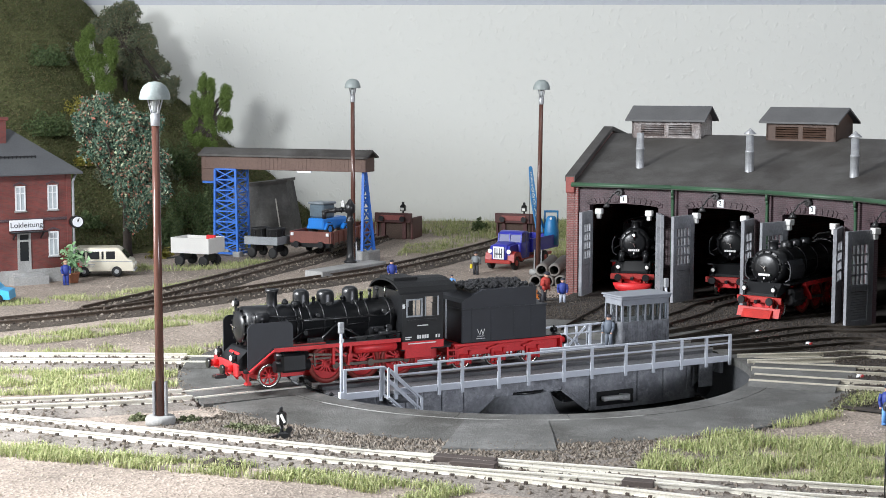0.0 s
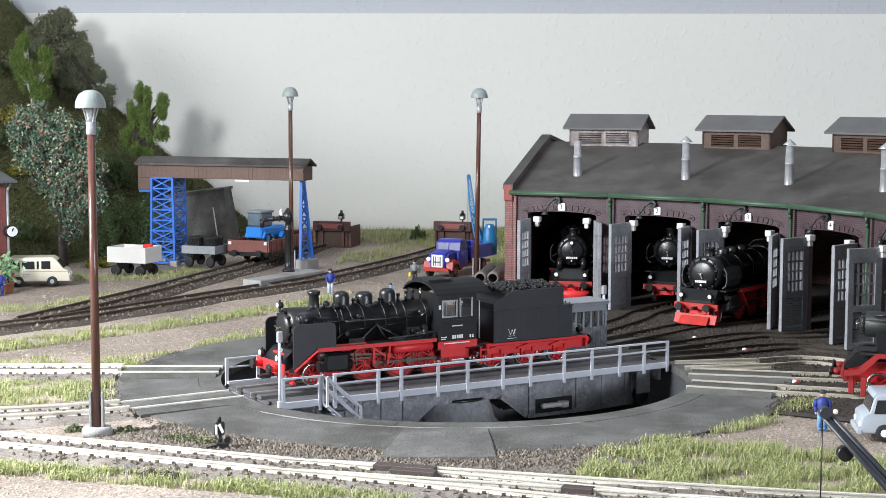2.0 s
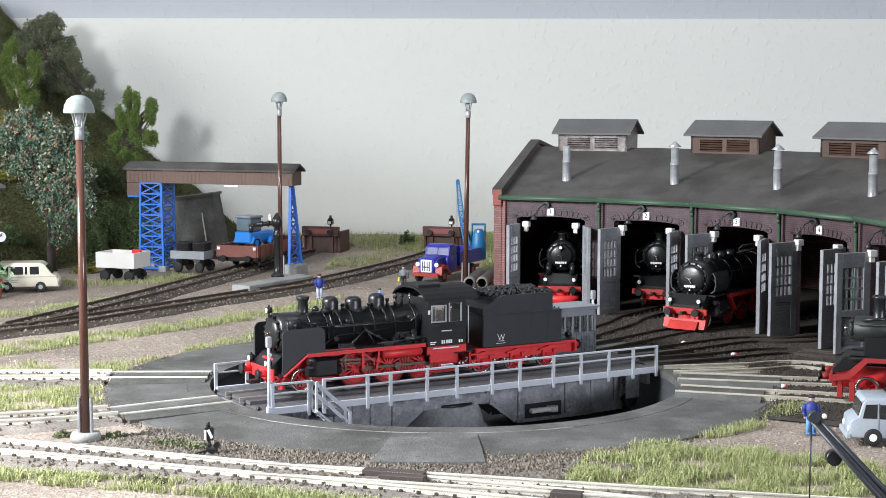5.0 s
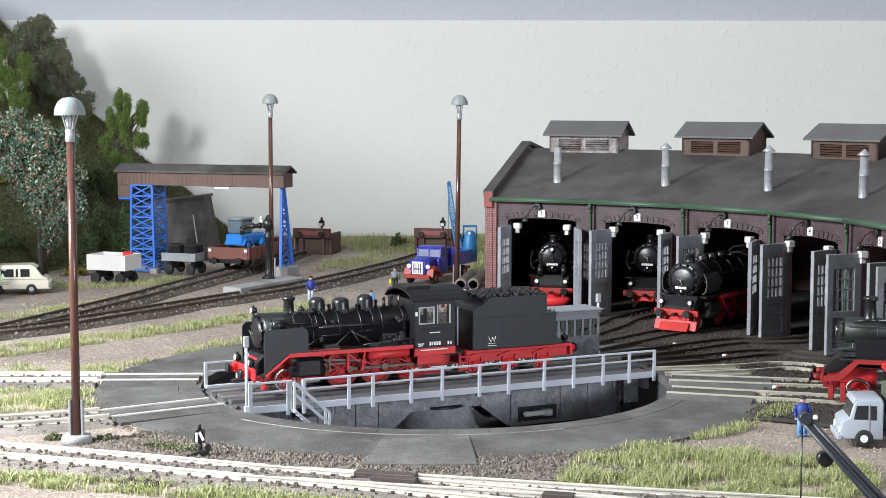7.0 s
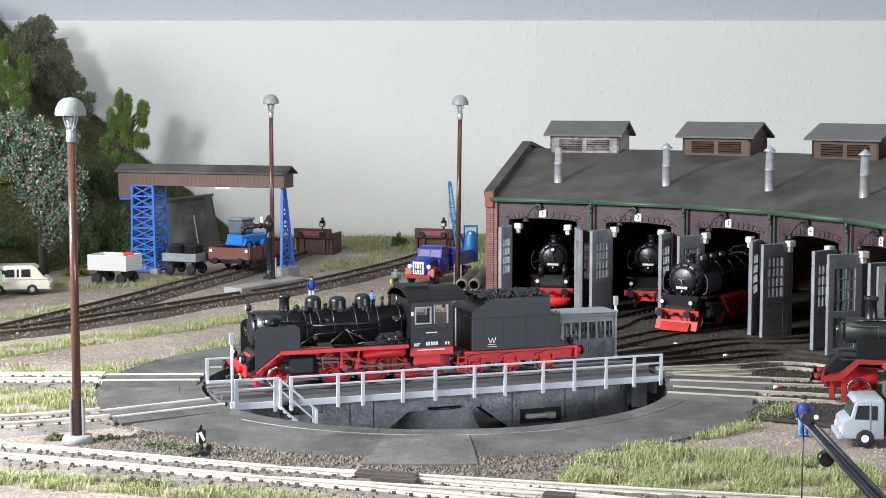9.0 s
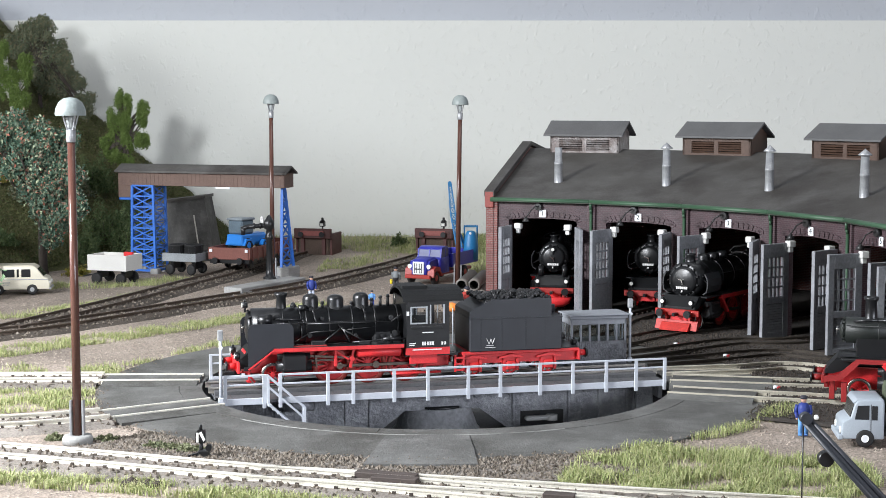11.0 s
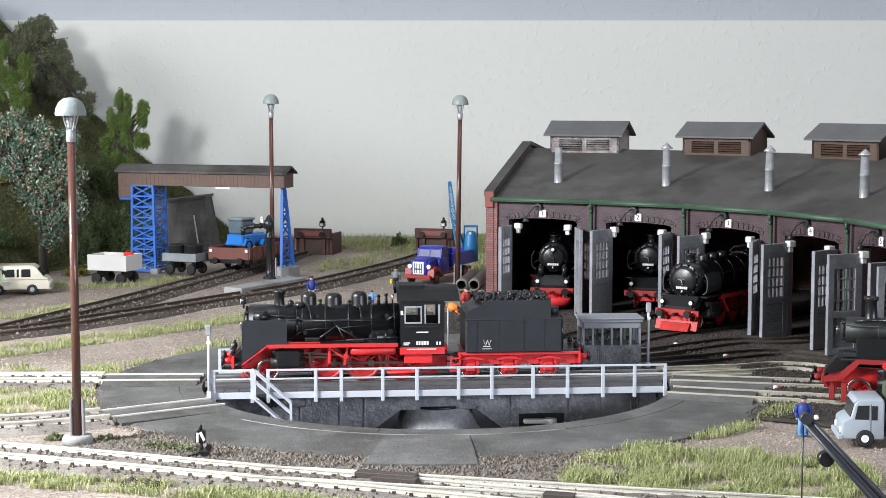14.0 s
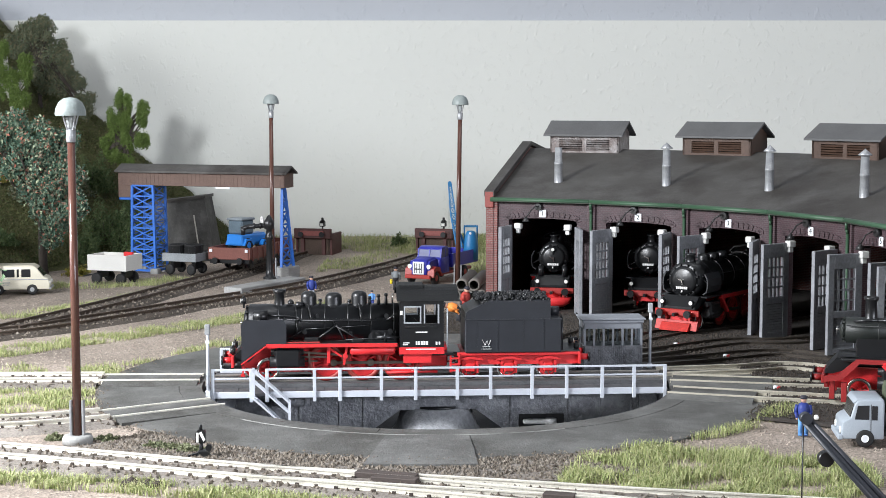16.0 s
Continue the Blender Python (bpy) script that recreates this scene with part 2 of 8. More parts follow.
def thing(name, m, label, category, group="", kind=""):
    ob = new(name)
    ob.empty_display_size = 0.005
    ob.matrix_basis = m
    return tagged(ob, label, category, group, kind)


def solid(name, b, material, label, category="", kind="", m=None, group=""):
    ob = new(name, mesh_of(name, b, material))
    if m is not None:
        ob.matrix_basis = m
    return tagged(ob, label, category, group, kind)


def cloud(name, verts, faces, material, label, kind="stuff", category=""):
    """One joined mesh, in millimetres, of very many small pieces."""
    me = bpy.data.meshes.new(name)
    me.from_pydata((np.asarray(verts, float) * MM).tolist(), [], np.asarray(faces).tolist())
    me.materials.append(material)
    return tagged(new(name, me), label, category, "", kind)


# ---- ground, wall and room ----
def ground_mat():
    m = bpy.data.materials.new("ground_gravel")
    m.use_nodes = True
    n, l = m.node_tree.nodes, m.node_tree.links
    bsdf = n["Principled BSDF"]
    tc = n.new("ShaderNodeTexCoord")
    vor = n.new("ShaderNodeTexVoronoi")
    vor.inputs["Scale"].default_value = 1100
    noi = n.new("ShaderNodeTexNoise")
    noi.inputs["Scale"].default_value, noi.inputs["Detail"].default_value = 14, 6
    l.new(tc.outputs["Object"], vor.inputs["Vector"])
    l.new(tc.outputs["Object"], noi.inputs["Vector"])
    rp = n.new("ShaderNodeValToRGB")
    rp.color_ramp.elements[0].position, rp.color_ramp.elements[1].position = 0.35, 0.65
    rp.color_ramp.elements[0].color, rp.color_ramp.elements[1].color = (0.22, 0.185, 0.155, 1), (0.40, 0.335, 0.28, 1)
    l.new(noi.outputs["Fac"], rp.inputs["Fac"])
    bw = n.new("ShaderNodeRGBToBW")
    l.new(vor.outputs["Color"], bw.inputs[0])
    sc = n.new("ShaderNodeMapRange")
    sc.inputs["To Min"].default_value, sc.inputs["To Max"].default_value = 0.6, 1.35
    l.new(bw.outputs[0], sc.inputs["Value"])
    mx = n.new("ShaderNodeVectorMath")
    mx.operation = "SCALE"
    l.new(rp.outputs["Color"], mx.inputs[0])
    l.new(sc.outputs[0], mx.inputs["Scale"])
    l.new(mx.outputs["Vector"], bsdf.inputs["Base Color"])
    bsdf.inputs["Roughness"].default_value = 0.9
    bsdf.inputs["Specular IOR Level"].default_value = 0.2
    bp = n.new("ShaderNodeBump")
    bp.inputs["Strength"].default_value, bp.inputs["Distance"].default_value = 0.7, 0.0005
    l.new(vor.outputs["Distance"], bp.inputs["Height"])
    l.new(bp.outputs["Normal"], bsdf.inputs["Normal"])
    return m


GROUND = ground_mat()
BALLAST_DARK = mat("ballast_dark", (0.085, 0.072, 0.06), 0.9, 0, 0.55, 60, 1400, 1.0, 0.2)
BALLAST = mat("ballast_grey", (0.19, 0.17, 0.15), 0.9, 0, 0.55, 60, 1400, 1.0, 0.2)


def woodchip_mat(name, base, depth=0.00055):
    """Painted woodchip paper: faint broad tone, sparse raised chips and fine fibre."""
    m = bpy.data.materials.new(name)
    m.use_nodes = True
    n, l = m.node_tree.nodes, m.node_tree.links
    bsdf = n["Principled BSDF"]
    tc = n.new("ShaderNodeTexCoord")
    mp = n.new("ShaderNodeMapping")
    mp.inputs["Rotation"].default_value = (0, 0.5, 0)
    mp.inputs["Scale"].default_value = (1.0, 1.0, 0.8)
    l.new(tc.outputs["Object"], mp.inputs["Vector"])
    chip = n.new("ShaderNodeTexNoise")
    chip.inputs["Scale"].default_value, chip.inputs["Detail"].default_value = 210, 2
    l.new(mp.outputs["Vector"], chip.inputs["Vector"])
    cut = n.new("ShaderNodeMapRange")
    cut.inputs["From Min"].default_value, cut.inputs["From Max"].default_value = 0.56, 0.74
    l.new(chip.outputs["Fac"], cut.inputs["Value"])
    fib = n.new("ShaderNodeTexNoise")
    fib.inputs["Scale"].default_value, fib.inputs["Detail"].default_value = 420, 3
    l.new(tc.outputs["Object"], fib.inputs["Vector"])
    add = n.new("ShaderNodeMath")
    add.operation = "MULTIPLY_ADD"
    add.inputs[1].default_value = 0.12
    l.new(fib.outputs["Fac"], add.inputs[0])
    l.new(cut.outputs[0], add.inputs[2])
    bp = n.new("ShaderNodeBump")
    bp.inputs["Strength"].default_value, bp.inputs["Distance"].default_value = 0.5, depth
    l.new(add.outputs[0], bp.inputs["Height"])
    l.new(bp.outputs["Normal"], bsdf.inputs["Normal"])
    tone = n.new("ShaderNodeTexNoise")
    tone.inputs["Scale"].default_value, tone.inputs["Detail"].default_value = 7, 3
    l.new(tc.outputs["Object"], tone.inputs["Vector"])
    rp = n.new("ShaderNodeValToRGB")
    rp.color_ramp.elements[0].color = (*[c * 0.965 for c in base], 1)
    rp.color_ramp.elements[1].color = (*[min(1, c * 1.035) for c in base], 1)
    l.new(tone.outputs["Fac"], rp.inputs["Fac"])
    l.new(rp.outputs["Color"], bsdf.inputs["Base Color"])
    bsdf.inputs["Roughness"].default_value = 0.85
    bsdf.inputs["Specular IOR Level"].default_value = 0.2
    return m


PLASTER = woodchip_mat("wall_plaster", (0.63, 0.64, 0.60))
# Greyer copy of the plaster: the upper wall's shade is in its colour.
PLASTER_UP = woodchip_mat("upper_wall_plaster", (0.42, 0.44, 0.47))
R_PIT, R_APRON = 92.5, 133.0


def ground_height(x, y):
    h = -1.2 + 0.5 * noise.noise((x * 0.03, y * 0.03, 0.3)) + 0.25 * noise.noise((x * 0.12, y * 0.12, 2.0))
    if y > 470:
        h += (y - 470) * 0.03
    return h


def build_ground():
    b = B()
    xs = np.arange(-640, 641, 8.0)
    ys = np.arange(-330, 623, 8.0)
    grid = {}
    for i, x in enumerate(xs):
        for j, y in enumerate(ys):
            if math.hypot(x, y) > 112:
                grid[i, j] = b.bm.verts.new((x, y, ground_height(x, y)))
    for i in range(len(xs) - 1):
        for j in range(len(ys) - 1):
            q = [(i, j), (i + 1, j), (i + 1, j + 1), (i, j + 1)]
            if all(k in grid for k in q):
                b.bm.faces.new([grid[k] for k in q]).smooth = True
    solid("ground", b, GROUND, "sandy tan gravel ground of a model railway layout", kind="structure")
    b = B()
    b.box((-640, -336, -70), (640, -330.3, -0.2), 1)
    solid("layout_fascia", b, mat("fascia_board", (0.2, 0.14, 0.09), 0.6), "brown board along the front edge of the layout", kind="structure")


build_ground()
b = B()
b.box((-1500, 624, -1000), (1500, 640, 172.5), 0)
solid("wall_back", b, PLASTER, "cream woodchip-plastered wall behind the layout", kind="structure")
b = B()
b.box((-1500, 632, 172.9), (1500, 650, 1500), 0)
solid("wall_back_upper", b, PLASTER_UP, "upper wall behind the layout, shade put into its grey colour", kind="structure")
b = B()
b.box((-1500, -1900, -1010), (1500, 624, -1000), 0)
solid("room_floor", b, mat("floor_grey", (0.3, 0.28, 0.26), 0.7), "plain room floor below the layout", kind="structure")
b = B()
b.box((-1500, -1900, 1500), (1500, 650, 1510), 0)
solid("ceiling", b, mat("ceiling_white", (0.7, 0.7, 0.7), 0.9), "plain white room ceiling", kind="structure")
for nm, x0, x1 in (("wall_west", -1516, -1500), ("wall_east", 1500, 1516)):
    b = B()
    b.box((x0, -1900, -1000), (x1, 650, 1500), 0)
    solid(nm, b, PLASTER_UP, "plain painted side wall of the room", kind="structure")
b = B()
b.box((-1500, -1916, -1000), (1500, -1900, 1500), 0)
solid("wall_front", b, PLASTER_UP, "plain painted wall behind the camera", kind="structure")


# ---- turntable pit and apron ----
def ring(b, r0, r1, z0, z1, thick, n=128, a0=0.0, a1=360.0):
    """A flat ring, or a sector of one, from r0 to r1; its outer edge may lie lower."""
    k = max(2, int(n * (a1 - a0) / 360))
    full = a1 - a0 > 359.9
    rows = []
    for i in range(k if full else k + 1):
        a = math.radians(a0 + (a1 - a0) * i / k)
        c, s = math.cos(a), math.sin(a)
        rows.append([b.bm.verts.new((r * c, r * s, z)) for r, z in ((r0, z0), (r1, z1), (r1, z1 - thick), (r0, z0 - thick))])
    m = len(rows)
    for i in range(m if full else m - 1):
        p, q = rows[i], rows[(i + 1) % m]
        for j in range(4):
            b.bm.faces.new((p[j], q[j], q[(j + 1) % 4], p[(j + 1) % 4]))
    if not full:
        b.bm.faces.new(rows[0])
        b.bm.faces.new(rows[-1][::-1])
    return b


def build_pit():
    pit = thing("turntable_pit", P(0, 0, 0), "round concrete turntable pit with a dark grey apron", "turntable pit", kind="structure")
    b = B()
    ring(b, 101.4, R_APRON, 0.0, -0.5, 2.5)
    part("apron", b, CONCRETE, pit)
    for i in range(16):
        b = B()
        ring(b, R_PIT, 101.2, 0.1, 0.1, 3.0, 128, i * 22.5 + 0.07 + 11, (i + 1) * 22.5 - 0.07 + 11)
        part("coping_stone", b, CONCRETE, pit)
    b = B()
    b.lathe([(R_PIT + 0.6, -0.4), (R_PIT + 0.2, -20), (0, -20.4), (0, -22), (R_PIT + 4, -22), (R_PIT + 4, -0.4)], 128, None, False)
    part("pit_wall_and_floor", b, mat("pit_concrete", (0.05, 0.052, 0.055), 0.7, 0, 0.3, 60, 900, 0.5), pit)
    b = B()
    ring(b, 82, 83, -17.4, -17.4, 2.4)
    part("ring_rail", b, RAIL_RUSTY, pit)
    b = B()
    ring(b, 101.15, 101.75, 0.16, 0.12, 0.5, 128, 228, 296)
    part("worn_joint", b, worn_mat("joint_pale", (0.16, 0.16, 0.15), (0.30, 0.30, 0.285), (0.42, 0.42, 0.40), 0.7, 60.0, 160.0), pit, "pale worn joint of the coping")
    # an access slab at the front, with two cast joints
    b = B()
    b.prism([(-16.5, -101.6), (11.5, -101.6), (12.6, -121), (13.5, -144), (-22, -144), (-19, -121)], 0, 1.6, Matrix(((1, 0, 0, 0), (0, 0, 1, 0), (0, 1, 0, -1.42), (0, 0, 0, 1))))
    part("access_slab", b, worn_mat("slab_concrete", (0.085, 0.084, 0.078), (0.15, 0.15, 0.143), (0.25, 0.25, 0.24)), pit, "lighter worn edge slab")


build_pit()


# ---- tracks ----
def smooth_path(pts, step=4.0):
    """Even points along a rounded line through pts."""
    v = [Vector((p[0], p[1], 0)) for p in pts]
    dense = []
    for i in range(len(v) - 1):
        p0, p1, p2, p3 = v[max(i - 1, 0)], v[i], v[i + 1], v[min(i + 2, len(v) - 1)]
        k = max(2, int((p2 - p1).length / 1.5))
        for j in range(k):
            t = j / k
            dense.append(0.5 * ((2 * p1) + (p2 - p0) * t + (2 * p0 - 5 * p1 + 4 * p2 - p3) * t * t + (3 * p1 - p0 - 3 * p2 + p3) * t ** 3))
    dense.append(v[-1])
    out, acc = [dense[0]], 0.0
    for a, c in zip(dense, dense[1:]):
        acc += (c - a).length
        if acc >= step:
            out.append(c.copy())
            acc = 0.0
    out.append(dense[-1])
    return out


def frame_at(path, i):
    d = (path[min(i + 1, len(path) - 1)] - path[max(i - 1, 0)]).normalized()
    return d, Vector((-d.y, d.x, 0))


RAIL_PROFILE = [(-0.95, -2.1), (0.95, -2.1), (0.95, -1.8), (0.25, -1.6), (0.25, -0.7), (0.5, -0.55), (0.5, -0.08), (0.4, 0), (-0.4, 0), (-0.5, -0.08), (-0.5, -0.55), (-0.25, -0.7), (-0.25, -1.6), (-0.95, -1.8)]


def sweep(b, path, off, profile, z):
    rows = []
    for i, p in enumerate(path):
        d, s = frame_at(path, i)
        rows.append([b.bm.verts.new(p + s * (off + u) + Vector((0, 0, z + w))) for u, w in profile])
    k = len(profile)
    for p, q in zip(rows, rows[1:]):
        for j in range(k):
            b.bm.faces.new((p[j], p[(j + 1) % k], q[(j + 1) % k], q[j]))
    b.bm.faces.new(rows[0][::-1])
    b.bm.faces.new(rows[-1])
    return b


SLEEPER_SHAPE = B().box((-1.15, -10.5, -1.6), (1.15, 10.5, 0.0), 0.12)
for chair_y in (-7.75, -5.15, 5.15, 7.75):
    SLEEPER_SHAPE.box((-0.5, chair_y - 0.4, 0), (0.5, chair_y + 0.4, 1.05))
SLEEPER_MESH = mesh_of("sleeper", SLEEPER_SHAPE, SLEEPER)
BALLAST_SPOTS = []


def track(pts, label, rail_material, sleepers=True, z=2.5, bed=True, gauge=12.9, group=""):
    path = smooth_path(pts)
    t = thing("track", P(0, 0, 0), label, "railway track", group, "structure")
    for side in (-1, 1):
        part("rail", sweep(B(), path, side * gauge / 2, RAIL_PROFILE, z), rail_material, t)
    if bed:
        prof = [(-15, -3.2), (-10.5, -0.6 - 1.0), (-6, -1.15), (0, -1.0), (6, -1.15), (10.5, -0.6 - 1.0), (15, -3.2)]
        b = B()
        rows = []
        for i, p in enumerate(path):
            d, s = frame_at(path, i)
            rows.append([b.bm.verts.new(p + s * u + Vector((0, 0, z - 0.5 + w + 0.3 * noise.noise((p.x * 0.4, p.y * 0.4, u))))) for u, w in prof])
        for p, q in zip(rows, rows[1:]):
            for j in range(len(prof) - 1):
                b.bm.faces.new((p[j], p[j + 1], q[j + 1], q[j]))
        part("ballast_bed", b, BALLAST_DARK if rail_material is RAIL_RUSTY else BALLAST, t)
    if sleepers:
        sp = smooth_path(pts, 5.2)
        for i, p in enumerate(sp):
            d, s = frame_at(sp, i)
            if p.length < R_APRON + 2:
                continue
            m = P(p.x, p.y, z - 2.1, math.degrees(math.atan2(d.y, d.x)))
            part("sleeper", SLEEPER_MESH, None, t, "", m)
    if bed:
        BALLAST_SPOTS.append((path, z))
    return t


def rail_infill(p, q, width=26.0, top=1.15):
    """A strip of concrete in which two rails are let, with slots beside them."""
    p, q = Vector(p), Vector(q)
    d = q - p
    b = B()
    b.box((0, -5.7, -1.5), (d.length, 5.7, top), 0.1)
    for k in (-1, 1):
        b.prism([(k * 7.1, -1.5), (k * 7.1, top), (k * width / 2, 0.12), (k * width / 2, -1.5)], -d.length, 0, Matrix.Rotation(math.pi / 2, 4, "Z"))
    solid("rail_infill", b, CONCRETE, "dark concrete infill between the apron rails", kind="structure", m=P(p.x, p.y, 0, math.degrees(math.atan2(d.y, d.x))))


def polar(a, r):
    return (r * math.cos(math.radians(a)), r * math.sin(math.radians(a)))


RAIL_BRASS = mat("brass_rail", (0.60, 0.56, 0.46), 0.35, 0.4, 0.2, 100, 1500, 0.1)
RAIL_SOOT = mat("sooty_rail", (0.06, 0.05, 0.04), 0.5, 0.5, 0.3, 150, 2000, 0.2)
# short rails let into the apron, then open track beyond it
track([(-94, 2.5), (-134, 1.5)], "bright rails across the turntable apron", RAIL_SHINY, False, 1.7, False)
track([(-134, 1.5), (-175, 0.5), (-260, -2), (-420, -4)], "bright straight siding leading to the turntable", RAIL_SHINY)
B_DIR = (-math.cos(math.radians(31)), -math.sin(math.radians(31)))
track([(B_DIR[0] * 94, B_DIR[1] * 94), (-97, -59), (-117, -72)], "bright rails across the turntable apron", RAIL_SHINY, False, 1.7, False)
track([(-117, -72), (-134, -80.5), (-152, -86), (-200, -97), (-300, -108), (-420, -112)], "bright curved siding leading to the turntable", RAIL_SHINY)
track([(-420, -40), (-300, -82), (-200, -110), (-138, -130), (-99, -143.5), (-62, -157), (-11, -175), (60, -203), (160, -250)], "bright through track in the foreground", RAIL_SHINY)
track([(-56, -160), (12, -177), (67, -191), (150, -208), (300, -225)], "brassy diverging track of a turnout", RAIL_SHINY, False)
track([(-330, 20), (-209, 125), (-167, 182), (-119, 255), (-80, 316), (-29, 437), (5, 545)], "brown weathered siding at the back", RAIL_RUSTY)
track([(-209, 139), (-193, 185), (-168, 265), (-150, 330), (-136, 379), (-119, 455), (-91, 545)], "brown weathered siding under the gantry", RAIL_RUSTY)

rail_infill((-94.5, 2.5), (-132, 1.55))
rail_infill((B_DIR[0] * 94.5, B_DIR[1] * 94.5), (-116, -71.2))
# roundhouse geometry
C_SHED, R_SHED, A_SHED, D_STALL, N_STALL = (-37.6, -0.1), 235.5, 73.255, 13.486, 6


def pillar_xy(i, r=R_SHED):
    a = math.radians(A_SHED - i * D_STALL)
    return Vector((C_SHED[0] + r * math.cos(a), C_SHED[1] + r * math.sin(a)))


def stall_mid(i, r=R_SHED):
    return (pillar_xy(i, r) + pillar_xy(i + 1, r)) / 2


STALL_VIA = [(50, 172), (86, 148), (115, 130), (138, 98), (150, 66), (152, 30)]
for i in range(N_STALL):
    m, far = stall_mid(i), stall_mid(i, 385)
    d = Vector(STALL_VIA[i]).normalized()
    track([tuple(d * 94), tuple(d * 130), STALL_VIA[i], tuple(m + Vector((2, 0))), tuple(far)], "soot-dark radial track into the roundhouse", RAIL_BRASS if i == 5 else RAIL_SOOT, True, 1.7, False, group="roundhouse tracks")
# bright radial tracks at the open side
track([(94, 2), (134, -6.5), (200, -20), (330, -50)], "bright radial track beside the roundhouse", RAIL_BRASS, True, 1.7, False, group="roundhouse tracks")
track([(90, -24.5), (122, -34.5), (146, -41.5), (200, -58), (330, -98)], "bright radial track beside the roundhouse", RAIL_BRASS, True, 1.7, False, group="roundhouse tracks")


rail_infill((94.5, 2), (133, -6.3))
rail_infill((90.4, -24.6), (121, -34.2))


# ---- turntable bridge ----
FRAME_LIGHT = mat("lever_grey", (0.72, 0.72, 0.71), 0.5, 0, 0.1)
BRIDGE_RAIL = mat("bridge_rail", (0.35, 0.33, 0.30), 0.35, 0.6, 0.2, 150, 2000, 0.1)


def build_bridge():
    t = thing("turntable_bridge", P(0, 0, 0, 31), "grey girder turntable bridge with white railings and stairs", "turntable")
    # deck and track
    b = B()
    b.box((-89, -24, -0.9), (89, 24, 0.0), 0.15)
    part("deck", b, DECK, t)
    for i in range(32):
        b = B()
        x = -88.5 + i * 5.55
        b.box((x, -23.5, 0.0), (x + 5.3, 23.5, 0.3), 0.08)
        part("deck_plank", b, DECK, t)
    for s in (-1, 1):
        b = B()
        sweep(b, [Vector((x, 0, 0)) for x in (-91, -45, 0, 45, 91)], s * 6.45, RAIL_PROFILE, 2.5)
        part("rail", b, BRIDGE_RAIL, t)
    for y0, y1 in ((-11.5, -7.2), (-5.6, 5.6), (7.2, 11.5)):
        part("track_decking", B().box((-89, y0, 0.3), (89, y1, 1.7), 0.1), DECK, t)
    # plate girders, shaped like fish bellies with an opening over the king post
    for s in (-1, 1):
        y = s * 9.6
        prof = [(-88, -1), (-88, -12.0), (-82, -16.8), (-60, -17.6), (-28.5, -17.6), (-15.5, -8.0), (15.5, -8.0), (28.5, -17.6), (60, -17.6), (82, -16.8), (88, -12.0), (88, -1)]
        b = B()
        b.prism(prof, y - 0.6, y + 0.6)
        g = part("girder", b, GIRDER, t)
        for p, q in zip(prof[1:-1], prof[2:-1]):
            part("flange", B().bar((p[0], y, p[1]), (q[0], y, q[1]), 3.0, 0.6, (0, 1, 0)), GIRDER, g)
        for x in (-66, -54, -38.5, -29, 29, 52, 65, 77):
            zb = -17 if abs(x) < 70 else -15
            b = B()
            b.box((x - 0.5, y - 1.2, zb), (x + 0.5, y + 1.2, -1), 0.2)
            part("stiffener", b, GIRDER, g)
        # No hole is cut: a black block gives the darkness of the gear opening.
        part("recess", B().box((32, y - 0.75, -17.5), (50, y + 0.75, -11.6), 0.1), BLACK, g, "black block painted as the shaded opening for the locking gear")
        part("locking_lever", B().box((33.5, y + s * 2.4 - 1.4, -15.2), (44.5, y + s * 2.4 + 1.4, -13.4), 0.5).cyl((44.5, y + s * 2.4, -15.4), (44.5, y + s * 2.4, -13.2), 2.3, 2.3, 16), FRAME_LIGHT, g, "pale grey locking lever")
        for x0, x1, z0, z1 in ((13, 18, -5.2, -3.2), (58, 62, -5, -3.2), (32, 34.5, -4.4, -2.4)):
            b = B()
            b.box((x0, y - s * 0.2 - 1.6, z0), (x1, y - s * 0.2 + 1.6, z1), 0.2)
            part("equipment_box", b, GIRDER, g)
    b = B()
    for x in (-80, -50, -25, 25, 50, 80):
        b.box((x - 1, -9.0, -6), (x + 1, 9.0, -1), 0)
    part("cross_beams", b, GIRDER, t)
    b = B()
    b.cyl((-64, -15.5, -4.2), (-50, -15.5, -4.2), 2.2, 2.2, 14)
    b.box((-52, -18, -6), (-51, -13, -1), 0)
    b.box((-63, -17, -6), (-62, -13, -1), 0)
    part("motor_housing", b, GIRDER, t)
    b = B()
    b.lathe([(18.0, -20), (17.4, -18.6), (16.4, -17.6), (13.6, -9.4), (13.0, -9.2), (0, -9.2)], 48)
    part("pivot_bearing", B().lathe([(12.2, -9.4), (12.2, -8.3), (0, -8.3)], 36), BLACK, t, "dark pivot bearing ring")
    part("king_post", b, mat("king_post_grey", (0.46, 0.47, 0.49), 0.36, 0, 0.35, 130, 700, 1.0, 0.6, (0.2, 0.205, 0.21), 0.5), t, "ribbed grey centre pivot")
    # curved end plates and end rollers
    for s in (-1, 1):
        b = B()
        b.box((s * 87.5 - 0.8, -20, -7), (s * 87.5 + 0.8, 20, -0.5), 0.2)
        part("end_plate", b, GIRDER, t)
        for y in (-13.5, 13.5):
            b = B()
            b.cyl((s * 82.5, y - 1.2, -14), (s * 82.5, y + 1.2, -14), 3.2, 3.2, 20)
            roller = part("end_roller", b, BLACK, t)
            part("roller_bracket", B().box((s * 82.5 - 3.6, y - 2.4, -13), (s * 82.5 + 3.6, y - 1.6, -1), 0.35).box((s * 82.5 - 3.6, y + 1.6, -13), (s * 82.5 + 3.6, y + 2.4, -1), 0.35), GIRDER, roller)
    for y in (20, -20):
        b = B()
